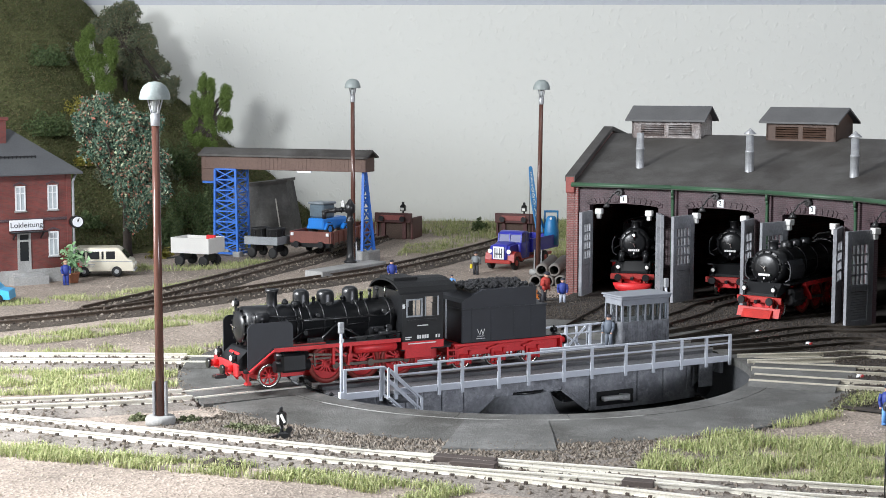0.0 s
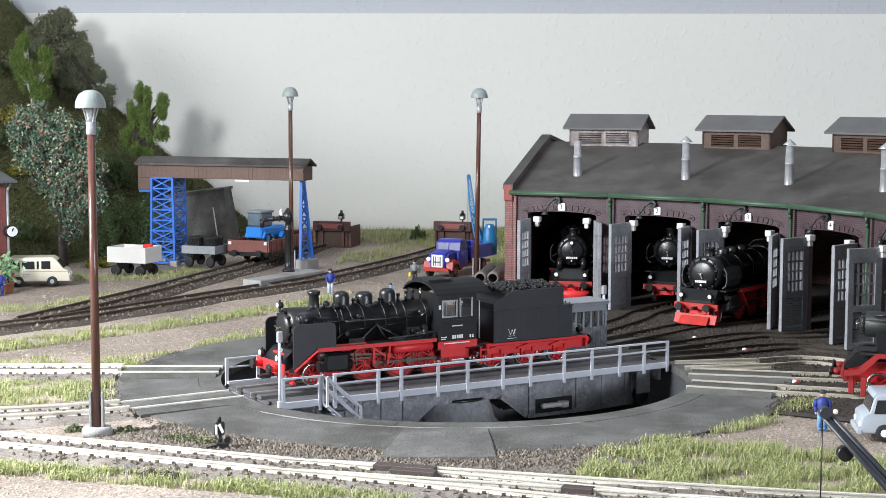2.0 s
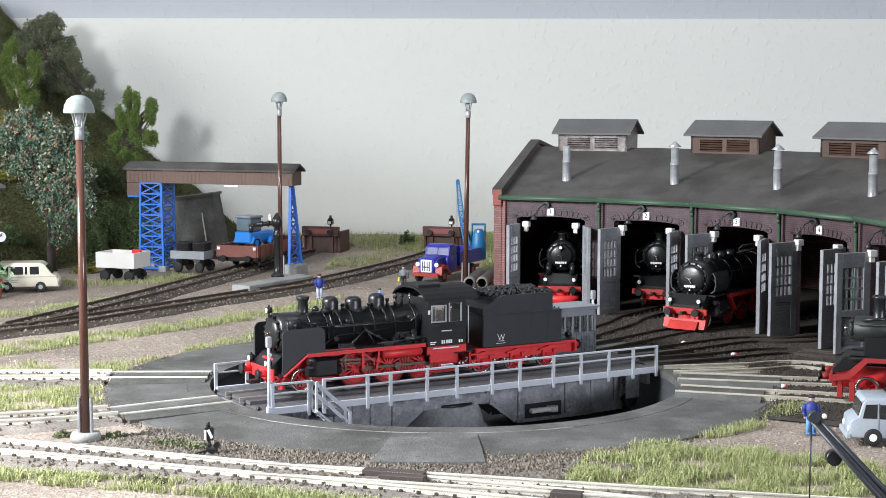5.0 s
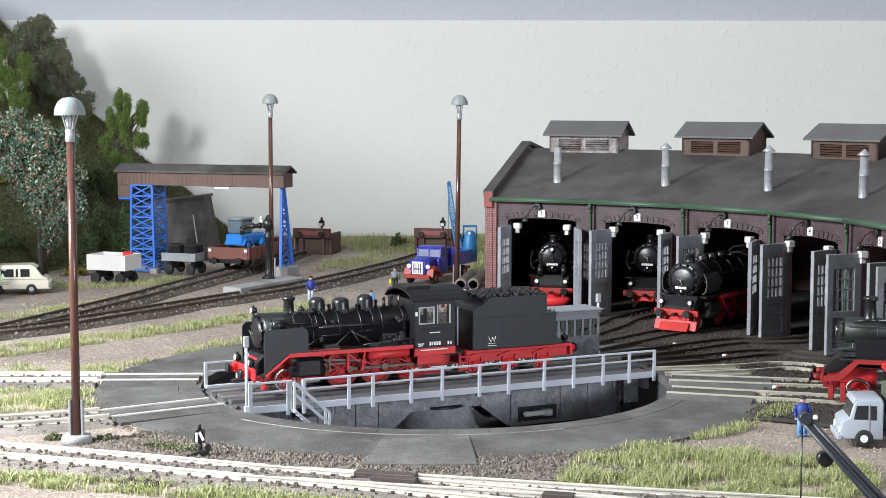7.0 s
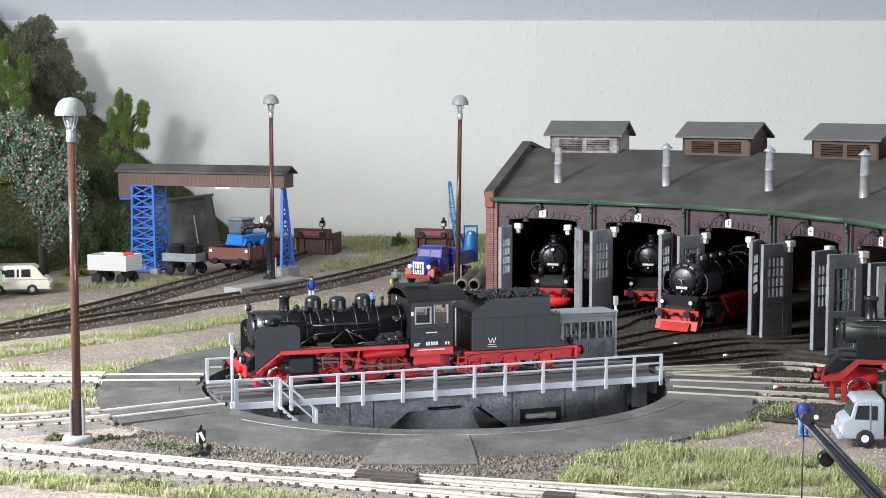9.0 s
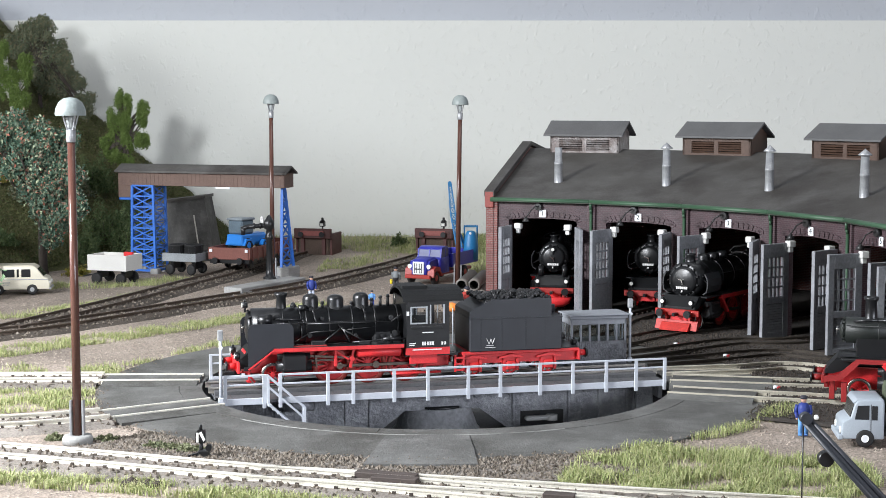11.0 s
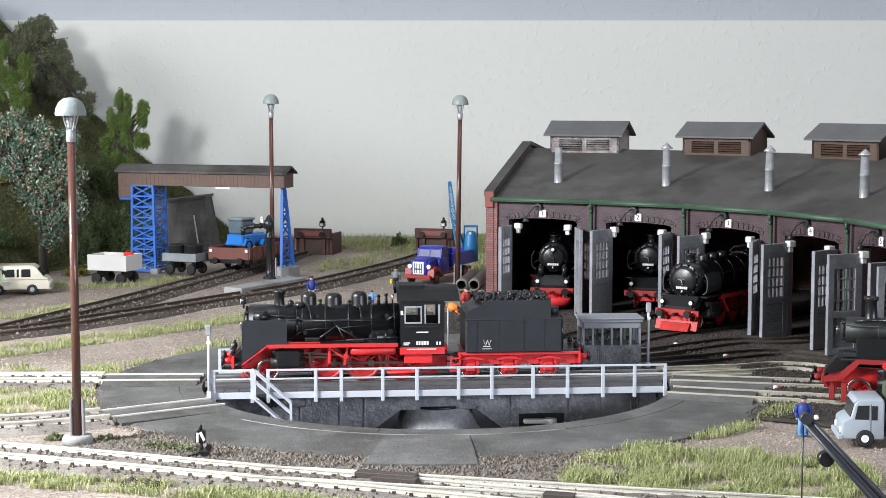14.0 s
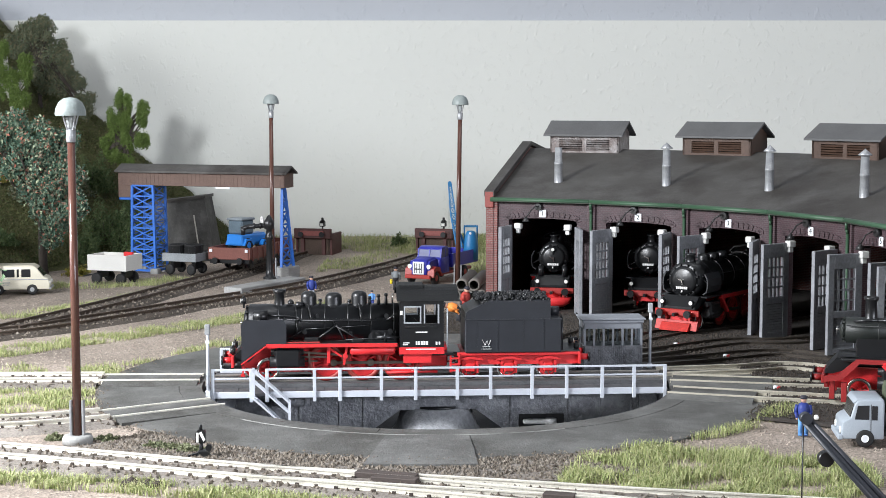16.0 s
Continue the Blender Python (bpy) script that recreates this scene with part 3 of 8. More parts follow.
        pts = [(-89 - 2.6 * math.sin(k * math.pi / 8), y, 1 - 9.0 * k / 8) for k in range(9)]
        b.tube(pts, 0.6, 8)
        part("end_hose", b, BLACK, t, "black curved end hoop")
    # edge beams and railings
    for s in (-1, 1):
        b = B()
        if s < 0:
            b.box((-87, -25.2, -1.2), (-72, -24.1, 1.2), 0.1)
            b.box((-65.8, -25.2, -1.2), (88, -24.1, 1.2), 0.1)
        else:
            b.box((-87, 24.1, -1.2), (88, 25.2, 1.2), 0.1)
        part("edge_beam", b, RAILING, t)
    front = [-86.5, -72, -66, -48, -38.3, -22.5, -9.4, 6.6, 19.4, 35.4, 48.8, 62.6, 75, 87]
    for s in (-1, 1):
        y = s * 25.5
        posts = front if s < 0 else [-87, -74] + [28, 40, 52, 58.6]
        for x in posts:
            b = B()
            b.box((x - 0.65, y - 0.45, -2.6), (x + 0.65, y + 0.45, 10.2), 0.1)
            part("railing_post", b, RAILING, t)
        spans = ((-86.5, -72), (-66, 87)) if s < 0 else ((-87, -74), (28, 58.6))
        for x0, x1 in spans:
            for z, h in ((10.0, 0.55), (6.6, 0.45)):
                b = B()
                b.box((x0, y - 0.35, z - h), (x1, y + 0.35, z + h * 0.4), 0.08)
                part("handrail", b, RAILING, t)
    # stairs down into the pit
    st = part("stairs", B().bar((-71, -25.6, -0.4), (-57.5, -25.6, -12.5), 0.7, 1.8, (0, 1, 0)).bar((-71, -29.6, -0.4), (-57.5, -29.6, -12.5), 0.7, 1.8, (0, 1, 0)), RAILING, t, "white steel stairs with handrails")
    for k in range(8):
        x, z = -70.4 + k * 1.65, -1.2 - k * 1.5
        part("tread", B().box((x - 0.6, -29.4, z - 0.2), (x + 0.9, -25.8, z + 0.2), 0), RAILING, st)
    for y in (-25.6, -29.6):
        b = B()
        b.bar((-71, y, 10), (-57.5, y, -2.2), 0.7, 0.8, (0, 1, 0))
        b.bar((-71, y, 6), (-57.5, y, -6.4), 0.6, 0.6, (0, 1, 0))
        b.bar((-71, y, -0.5), (-71, y, 10), 0.8)
        b.bar((-57.5, y, -12.5), (-57.5, y, -2), 0.9)
        part("stair_railing", b, RAILING, st)
    # two post signals at the ends
    for x, y in ((-88.2, -26.4), (91.0, 24.6)):
        b = B()
        b.cyl((x, y, -1.2), (x, y, 27), 0.62, 0.55, 10)
        b.box((x - 0.9, y - 0.9, -1.2), (x + 0.9, y + 0.9, 2.2), 0.15)
        p = part("signal_post", b, RAILING, t)
        part("signal_head", B().box((x - 1.0, y - 0.8, 23.5), (x + 1.0, y + 0.8, 27.5), 0.25), ZINC, p)
        part("signal_disc", B().cyl((x, y - 0.95, 21.0), (x, y - 0.75, 21.0), 0.8, 0.8, 12), WHITE, p)
    # drive cabin
    c = part("cabin", B().box((61.6, 15.5, 0.3), (86, 28.5, 11.2), 0.2), mat("cabin_board", (0.10, 0.105, 0.115), 0.45, 0, 0.5, 260, 1200, 0.9, 0.5, (0.30, 0.31, 0.33), 0.7), t, "grey boarded drive cabin")
    for k in range(28):
        x = 61.8 + k * 0.87
        part("board", B().box((x, 15.25, 0.4), (x + 0.7, 15.5, 11.0), 0), MATS["cabin_board"], c)
    cg = mat("cabin_grey", (0.24, 0.255, 0.28), 0.55, 0, 0.12, 200, 2000, 0.1)
    b = B()
    b.box((61.0, 14.8, 20.6), (86.6, 29.2, 21.8), 0.2)
    b.box((60.4, 14.3, 21.8), (87.2, 29.8, 22.5), 0.2)
    part("cabin_roof", b, cg, c)
    for y in (15.5, 27.9):
        for k in range(7):
            x = 61.6 + k * 3.92
            part("mullion", B().box((x, y, 11.2), (x + 0.9, y + 0.7, 18.5), 0.05), cg, c)
        part("window_head", B().box((61.6, y, 18.2), (86, y + 0.6, 20.7), 0), cg, c)
        part("window_glass", B().box((62.0, y + 0.25, 11.2), (85.5, y + 0.4, 18.4), 0), glass_mat(), c)
    for x in (61.6, 85.4):
        for y in (19.5, 23.5):
            part("mullion", B().box((x, y, 11.2), (x + 0.6, y + 0.8, 18.5), 0.05), cg, c)
        part("window_head", B().box((x, 15.5, 18.2), (x + 0.6, 28.5, 20.7), 0), cg, c)
    rs = part("rear_stairs", B().bar((41, 27.5, -0.4), (52, 27.5, 9.5), 0.8, 0.8, (0, 1, 0)).bar((41, 27.5, 5.5), (52, 27.5, -2.0), 0.8, 0.8, (0, 1, 0)), RAILING, t, "white rear stair railing")
    for x in (41, 46.5, 52):
        part("stair_post", B().bar((x, 27.5, -3), (x, 27.5, 9.8), 0.8), RAILING, rs)
    return t


bridge = build_bridge()


# ---- roundhouse ----
FRAME_PALE = mat("pale_grey_paint", (0.66, 0.66, 0.63), 0.5, 0, 0.1)


def door_leaf(m, w=17.5, h=45.0, label="grey wooden roundhouse door leaf standing open"):
    """The hinge at the origin, the leaf along +x, its outer face to -y."""
    t = thing("door_leaf", m, label, "door", "roundhouse doors")
    b = B()
    x0, x1 = 0.0, w
    for a, c, z0, z1 in ((x0, 3.6, 0.8, h), (w - 3.0, w, 0.8, h), (3.6, w - 3.0, 0.8, 3.6), (3.6, w - 3.0, 17.0, 20.0), (3.6, w - 3.0, h - 6.5, h)):
        b.box((a, -0.9, z0), (c, 0.9, z1), 0.15)
    part("leaf_frame", b, DOOR_GREY, t)
    for k in range(11):
        z = 3.6 + k * 1.2
        part("slat", B().box((3.6, -0.5 - 0.25 * (k % 2), z), (w - 3.0, 0.5, z + 1.1), 0), DOOR_GREY, t)
    for k in range(1, 4):
        x = 3.6 + (w - 6.6) * k / 4
        part("glazing_bar", B().box((x - 0.35, -0.6, 20.0), (x + 0.35, 0.6, h - 6.5), 0), DOOR_GREY, t)
    for k in range(1, 4):
        z = 20.0 + (h - 26.5) * k / 4
        part("glazing_bar", B().box((3.6, -0.55, z - 0.35), (w - 3.0, 0.55, z + 0.35), 0), DOOR_GREY, t)
    part("foot_stop", B().box((w - 12, -1.6, 0.0), (w - 9, -0.9, 3.2), 0.1), DOOR_GREY, t)
    return t


def text_part(name, body, size, parent, m, material):
    cu = bpy.data.curves.new(name, "FONT")
    cu.body, cu.size, cu.align_x, cu.align_y, cu.extrude = body, size * MM, "CENTER", "CENTER", 0.00005
    ob = new(name, cu)
    deps = bpy.context.evaluated_depsgraph_get()
    me = bpy.data.meshes.new_from_object(ob.evaluated_get(deps))
    bpy.data.objects.remove(ob)
    me.materials.append(material)
    o = part(name, me, None, parent, "", m)
    return o


ROOF_RUN, Z_EAVE, Z_RIDGE, R_BACK = 82.5, 58.8, 82.0, 400.0


def roof_z(r):
    return Z_EAVE + (r - R_SHED) * (Z_RIDGE - Z_EAVE) / ROOF_RUN


def build_shed():
    t = thing("roundhouse", P(0, 0, 0), "dark brick model roundhouse with grey felt roof and green gutter", "roundhouse")
    LAMP_BLACK = mat("lamp_black", (0.02, 0.02, 0.02), 0.4)
    for i in range(N_STALL):
        p, q = pillar_xy(i), pillar_xy(i + 1)
        d = (q - p).normalized()
        wlen = (q - p).length
        ang = math.degrees(math.atan2(d.y, d.x))
        m = P(p.x, p.y, 0, ang)
        half = wlen / 2
        ow = 19.2
        # facade with a segmental arch over the gate; local x along it, +y inwards
        w = B()
        pts = [(0.0, -2), (0.0, 58.4), (wlen, 58.4), (wlen, -2), (half + ow, -2), (half + ow, 47.2)]
        pts += [(half + ow * math.cos(math.pi * k / 10), 47.2 + 1.6 * math.sin(math.pi * k / 10)) for k in range(1, 10)]
        pts += [(half - ow, 47.2), (half - ow, -2)]
        w.prism(pts, 0, 5)
        facade = part("facade_wall", w, DARK_BRICK, t, "", m)
        # arch stones
        for k in range(18):
            a = math.pi * (k + 0.5) / 18
            x, z = half + (ow + 1.0) * math.cos(a), 47.4 + 2.8 * math.sin(a) + 0.7
            nx, nz = math.cos(a) * 0.45, math.sin(a)
            part("arch_brick", B().box((-0.9, -0.45, -1.4), (0.9, 0.2, 1.4), 0.1, Matrix.Translation((x, 0, z)) @ Matrix.Rotation(math.atan2(nx, nz), 4, "Y")), DARK_BRICK, facade)
        # pier between the gates
        part("pier", B().box((-2.4, -1.6, -2), (2.4, 5, 58), 0.2), SHED_BRICK if i == 0 else DARK_BRICK, t, "", m)
        for x in (half - ow + 6.0, half + ow - 4.5):
            part("gate_latch", B().box((x - 1.8, -3.2, 43.0), (x + 1.8, 0.4, 46.0), 0.3).box((x - 1.0, -2.6, 40.6), (x + 1.0, -0.4, 43.0), 0.2), FRAME_PALE, facade, "pale grey gate latch block")
        # gutter and downpipe
        b = B()
        b.lathe([(1.25, -0.6), (1.25, wlen + 0.6)], 12, Matrix.Translation((0, -3.4, 58.4)) @ Matrix.Rotation(math.pi / 2, 4, "Y"))
        g = part("gutter", b, GUTTER, t, "green painted gutter", m)
        b = B()
        b.tube([(wlen, -3.2, 58), (wlen, -3.0, 54.5), (wlen, -2.4, 52.5), (wlen, -2.4, 1)], 0.75, 10)
        part("downpipe", b, GUTTER, g)
        # number plate and gooseneck lamp
        pl = part("number_plate", B().box((half - 1.9, -0.5, 49.4), (half + 1.9, -0.05, 53.4), 0), WHITE, facade, "white stall number plate")
        text_part("number", str(i + 1), 3.4, pl, P(half, -0.56, 51.4, 0, 90), BLACK)
        lm = part("wall_lamp", B().tube([(half - 2, 0, 55), (half - 2, -3.5, 55.6), (half - 4, -5.5, 54), (half - 7, -6.5, 49.5)], 0.35, 8), LAMP_BLACK, facade, "black gooseneck lamp")
        part("lamp_shade", B().lathe([(0.4, 1.8), (1.0, 1.2), (2.1, -0.6), (1.9, -0.7), (0.5, 0.6)], 16, Matrix.Translation((half - 7, -6.5, 48.0)), False), LAMP_BLACK, lm)
        part("lamp_box", B().cyl((half - 2, -2.2, 55), (half - 2, 0, 55), 1.9, 1.9, 14), LAMP_BLACK, lm)
        # roof: front slope and back slope, as slabs
        for r0, r1, z0, z1 in ((R_SHED - 4.5, R_SHED + ROOF_RUN, roof_z(R_SHED - 4.5), Z_RIDGE), (R_SHED + ROOF_RUN, R_BACK, Z_RIDGE, Z_RIDGE - 12)):
            b = B()
            c = [pillar_xy(i, r0), pillar_xy(i + 1, r0), pillar_xy(i + 1, r1), pillar_xy(i, r1)]
            zz = [z0, z0, z1, z1]
            lo = [b.bm.verts.new((v.x, v.y, z)) for v, z in zip(c, zz)]
            hi = [b.bm.verts.new((v.x, v.y, z + 1.2)) for v, z in zip(c, zz)]
            b.bm.faces.new(lo)
            b.bm.faces.new(hi)
            for k in range(4):
                j = (k + 1) % 4
                b.bm.faces.new((lo[k], lo[j], hi[j], hi[k]))
            part("roof", b, ROOF, t)
        # back wall
        p2, q2 = pillar_xy(i, R_BACK - 4), pillar_xy(i + 1, R_BACK - 4)
        d2 = (q2 - p2)
        b = B()
        b.box((0, 0, -2), (d2.length, 4, 71), 0)
        part("back_wall", b, SHED_BRICK, t, "", P(p2.x, p2.y, 0, math.degrees(math.atan2(d2.y, d2.x))))
        # chimney
        cm = stall_mid(i, R_SHED + 25) + (pillar_xy(i + 1) - pillar_xy(i)).normalized() * (2.2 * i)
        cz = roof_z((cm - Vector(C_SHED)).length) + 1.0
        ch = part("chimney", B().lathe([(2.9, -1.5), (2.5, 0), (2.35, 11), (2.55, 11.1), (2.55, 12.2), (2.25, 12.3), (2.1, 21), (0.0, 21)], 18), ZINC, t, "grey sheet-metal smoke stack", P(cm.x, cm.y, cz) @ Matrix.Diagonal((0.92, 0.92, 0.92, 1)))
        if i:
            part("stack_cap", B().lathe([(0, 25), (0.6, 24.4), (3.6, 21.8), (3.4, 21.5), (0, 21.6)], 18, None, False), ZINC, ch)
        part("stack_collar", B().box((-3.6, -3.6, -1.2), (3.6, 3.6, 0.3), 0.1, Matrix.Rotation(math.atan2(4, 12), 4, "X")), ZINC, ch, "", P(0, 0, 0, A_SHED - (i + 0.5) * D_STALL - 90))
        # louvred roof ventilator
        ce = stall_mid(i, R_SHED + ROOF_RUN + 3) + (pillar_xy(i + 1) - pillar_xy(i)).normalized() * (7.2 * i - 2)
        rz = A_SHED - (i + 0.5) * D_STALL - 90
        wood = mat("cupola_grey_wood", (0.14, 0.11, 0.10), 0.4, 0, 0.5, 200, 1200, 0.8, 0.5, (0.42, 0.41, 0.40), 0.7) if i == 0 else WOOD_DARK
        v = part("roof_ventilator", B().box((-24, -11, -6), (24, -9.6, 2)).box((-24, -11, 9), (24, -9.6, 13)).box((-24, -11, 2), (-17.5, -9.6, 9)).box((-1.5, -11, 2), (1.5, -9.6, 9)).box((17.5, -11, 2), (24, -9.6, 9)).box((-24, 9.6, -6), (24, 11, 13)).prism([(-11, -6), (-11, 13), (0, 19), (11, 13), (11, -6)], -24, -22.6, Matrix.Rotation(math.pi / 2, 4, "Z")).prism([(-11, -6), (-11, 13), (0, 19), (11, 13), (11, -6)], 22.6, 24, Matrix.Rotation(math.pi / 2, 4, "Z")), wood, t, "boarded roof ventilator with louvres", P(ce.x, ce.y, Z_RIDGE - 1.6, rz) @ Matrix.Diagonal((0.86, 0.92, 0.92, 1)))
        for x0, x1 in ((-17.5, -1.5), (1.5, 17.5)):
            for k in range(5):
                z = 2.2 + k * 1.4
                part("louvre_slat", B().box((x0, -0.15, -0.5), (x1, 0.15, 0.5), 0, Matrix.Translation((0, -10.6, z + 0.3)) @ Matrix.Rotation(0.6, 4, "X")), wood, v)
        part("ventilator_roof", B().prism([(-14.5, 11.0), (0, 19.4), (14.5, 11.0), (14.5, 12.1), (0, 20.6), (-14.5, 12.1)], -27.5, 27.5, Matrix.Rotation(math.pi / 2, 4, "Z")), mat("vent_roof_felt", (0.10, 0.10, 0.10), 0.7, 0, 0.25, 60, 1400, 0.3), v)
    # gable walls with parapets at both ends
    for i, s in ((0, 1), (N_STALL, -1)):
        p, q = pillar_xy(i, R_SHED - 2), pillar_xy(i, R_BACK)
        d = q - p
        L = d.length
        m = P(p.x, p.y, 0, math.degrees(math.atan2(d.y, d.x)))
        b = B()
        b.prism([(0, -2), (0, 60.5), (ROOF_RUN + 2, Z_RIDGE + 2), (L, Z_RIDGE - 9), (L, -2)], 0 if s > 0 else -4, 4 if s > 0 else 0)
        g = part("gable_wall", b, SHED_BRICK, t, "reddish brick end wall", m)
        b = B()
        y0, y1 = (-0.6, 4.8) if s > 0 else (-4.8, 0.6)
        b.prism([(-1, 60.0), (ROOF_RUN + 2, Z_RIDGE + 3.0), (L, Z_RIDGE - 8), (L, Z_RIDGE - 6.2), (ROOF_RUN + 2, Z_RIDGE + 5.2), (-1, 63)], y0, y1)
        part("parapet_coping", b, ROOF, g)
        part("parapet_end", B().box((-1.2, y0 + 0.4, 54), (2.5, y1 - 0.4, 62.4), 0.2), mat("parapet_red", (0.22, 0.05, 0.04), 0.6), g, "red brick parapet end")
    b = B()
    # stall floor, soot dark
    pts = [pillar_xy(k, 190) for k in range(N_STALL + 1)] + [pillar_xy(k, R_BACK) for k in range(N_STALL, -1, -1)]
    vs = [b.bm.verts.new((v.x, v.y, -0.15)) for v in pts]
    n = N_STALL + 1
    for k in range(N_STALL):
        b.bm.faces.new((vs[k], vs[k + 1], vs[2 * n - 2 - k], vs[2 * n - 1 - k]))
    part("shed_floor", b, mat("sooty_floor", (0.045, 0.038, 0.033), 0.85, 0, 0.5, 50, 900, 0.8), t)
    # leaves: hinged at each gate's sides and swung outwards
    for i in range(N_STALL):
        p, q = pillar_xy(i), pillar_xy(i + 1)
        d = (q - p).normalized()
        ang = math.degrees(math.atan2(d.y, d.x))
        half = (q - p).length / 2
        hl, hr = p + d * (half - (17.4 if i == 0 else 14.8)), p + d * (half + 19.4)
        out = Vector((d.y, -d.x))
        hl, hr = hl + out * 1.6, hr + out * 1.6
        door_leaf(P(hl.x, hl.y, 0, ang - 90 + (2, -6, -3, 10, 9, 8)[i]))
        door_leaf(P(hr.x, hr.y, 0, ang - 90 + (27, 13, 29, 16, 16, 16)[i]))
    return t


build_shed()


# ---- yard lamps ----
def yard_lamp(x, y, h=106.0, lean=0.0, rb=5.0, label="tall brown yard lamp with grey mushroom shade"):
    t = thing("yard_lamp", P(x, y, -0.8, 0, 0, lean), label, "lamp post", "yard lamps")
    part("base", B().lathe([(rb, 0), (rb, 2.0), (rb - 0.5, 2.8), (3, 2.9)], 28), CONCRETE_LIGHT, t, "round grey concrete base")
    for s in (-1, 1):
        part("foot_bracket", B().box((s * 2.0 - 0.4, -1.0, 2.5), (s * 2.0 + 0.4, 1.0, 14.5), 0.15), ZINC, t)
    part("pole", B().cyl((0, 0, 2.6), (0, 0, h - 9), 1.5, 1.25, 20), POLE_BROWN, t)
    part("collar", B().lathe([(1.45, h - 9.2), (1.55, h - 9.0), (1.55, h - 5.4), (1.2, h - 5.0), (0, h - 5.0)], 16), ZINC, t)
    for k in range(4):
        a = math.pi / 4 + k * math.pi / 2
        part("shade_arm", B().bar((1.3 * math.cos(a), 1.3 * math.sin(a), h - 5.2), (2.9 * math.cos(a), 2.9 * math.sin(a), h - 0.2), 0.4), ZINC, t)
    part("bulb_glass", B().lathe([(0.6, h - 5), (0.9, h - 3.8), (1.2, h - 1.8), (1.2, h), (0, h)], 16), mat("frosted_glass", (0.42, 0.45, 0.45), 0.2), t)
    part("shade", B().lathe([(4.9, h - 0.6), (5.0, h), (4.7, h + 1.8), (3.7, h + 3.8), (2.0, h + 5.0), (0, h + 5.3), (0, h + 4.9), (2, h + 4.4), (3.4, h + 3.2), (4.5, h + 0.5)], 28, None, False), mat("shade_grey", (0.25, 0.285, 0.275), 0.4, 0, 0.15), t)
    return t


yard_lamp(-117.75, -110.5, 108.4)
yard_lamp(-103, 352, 110.2)
yard_lamp(11.3, 312, 109.7, 0.8)


# ---- locomotives ----
LENS = mat("lamp_lens", (0.85, 0.85, 0.8), 0.15, 0, 0.05)
CAB_GLASS = glass_mat("cab_glass", (0.9, 0.93, 0.93), 0.05)
FRAME_GREY = mat("window_frame_grey", (0.36, 0.38, 0.40), 0.4, 0, 0.1)
NUMBER_WHITE = mat("number_white", (0.8, 0.8, 0.78), 0.6, 0, 0.05)


TYRE_DARK = mat("tyre_dark", (0.30, 0.045, 0.035), 0.5, 0.2, 0.2)


def wheel_mesh(name, r, spokes, w=1.6):
    """Lies in the x-z plane, round the y axis; the outer face at -y."""
    rot = Matrix.Rotation(math.pi / 2, 4, "X")
    tyre = B().lathe([(r * 0.80, -w / 2), (r * 0.99, -w / 2), (r, w * 0.2), (r * 1.06, w * 0.35), (r * 1.06, w / 2), (r * 0.80, w / 2), (r * 0.80, -w / 2)], 32, rot, False)
    b = B()
    b.lathe([(r * 0.72, -w * 0.35), (r * 0.82, -w * 0.35), (r * 0.82, w * 0.3), (r * 0.72, w * 0.3), (r * 0.72, -w * 0.35)], 32, rot, False)
    b.cyl((0, w * 0.6, 0), (0, -w * 0.6, 0), r * 0.2, r * 0.18, 14)
    # balance weight
    if r > 5:
        pts = [(0.76 * r * math.cos(a), 0.76 * r * math.sin(a)) for a in np.linspace(3.7, 5.7, 8)]
        b.prism(pts, -w * 0.4, w * 0.3)
        b.cyl((r * 0.42, -w * 1.0, 0), (r * 0.42, 0, 0), r * 0.11, r * 0.11, 10)
    return mesh_of(name + "_tyre", tyre, STEEL if r < 5 else TYRE_DARK), mesh_of(name, b, RED), mesh_of("spoke", B().bar((0.15 * r, 0, 0), (0.78 * r, 0, 0), r * 0.085, w * 0.5, (0, 1, 0)), RED)


BIG_TYRE, BIG_WHEEL, BIG_SPOKE = wheel_mesh("driving_wheel", 6.9, 14)
SMALL_TYRE, SMALL_WHEEL, SMALL_SPOKE = wheel_mesh("running_wheel", 4.3, 9)


def wheel_part(parent, big, x, y, z, name):
    m = P(x, y, z) if y < 0 else P(x, y, z, 180)
    w = part(name, BIG_WHEEL if big else SMALL_WHEEL, None, parent, "", m)
    part("tyre", BIG_TYRE if big else SMALL_TYRE, None, w, "bright worn tyre" if not big else "dull red tyre")
    count = 14 if big else 9
    for k in range(count):
        part("spoke", BIG_SPOKE if big else SMALL_SPOKE, None, w, "", pose(0, 0, 0, 0, 360.0 * k / count, 0))
    return w


def buffer_parts(parent, x, s, z=10.6, material=RED):
    """Two buffers on a beam at x; s: which way they point."""
    for y in (-7.3, 7.3):
        b = B()
        b.cyl((x, y, z), (x + s * 3.4, y, z), 1.3, 1.2, 14)
        bf = part("buffer", b, material, parent)
        part("buffer_head", B().cyl((x + s * 3.4, y, z), (x + s * 4.2, y, z), 1.95, 1.75, 18), BLACK, bf)


def lamp_parts(parent, x, s, y, z, r=1.25):
    b = B()
    b.cyl((x, y, z), (x + s * 2.0, y, z), r, r, 14)
    b.cyl((x + s * 1.0, y, z + r), (x + s * 1.0, y, z + r + 0.8), 0.35, 0.5, 8)
    b.box((x + s * 0.6, y - 0.3, z - r - 1.6), (x + s * 1.4, y + 0.3, z - r + 0.2), 0)
    l = part("headlamp", b, BLACK, parent)
    part("lens", B().cyl((x + s * 2.0, y, z), (x + s * 2.2, y, z), r * 0.85, r * 0.7, 14), LENS, l, "clear lamp lens")


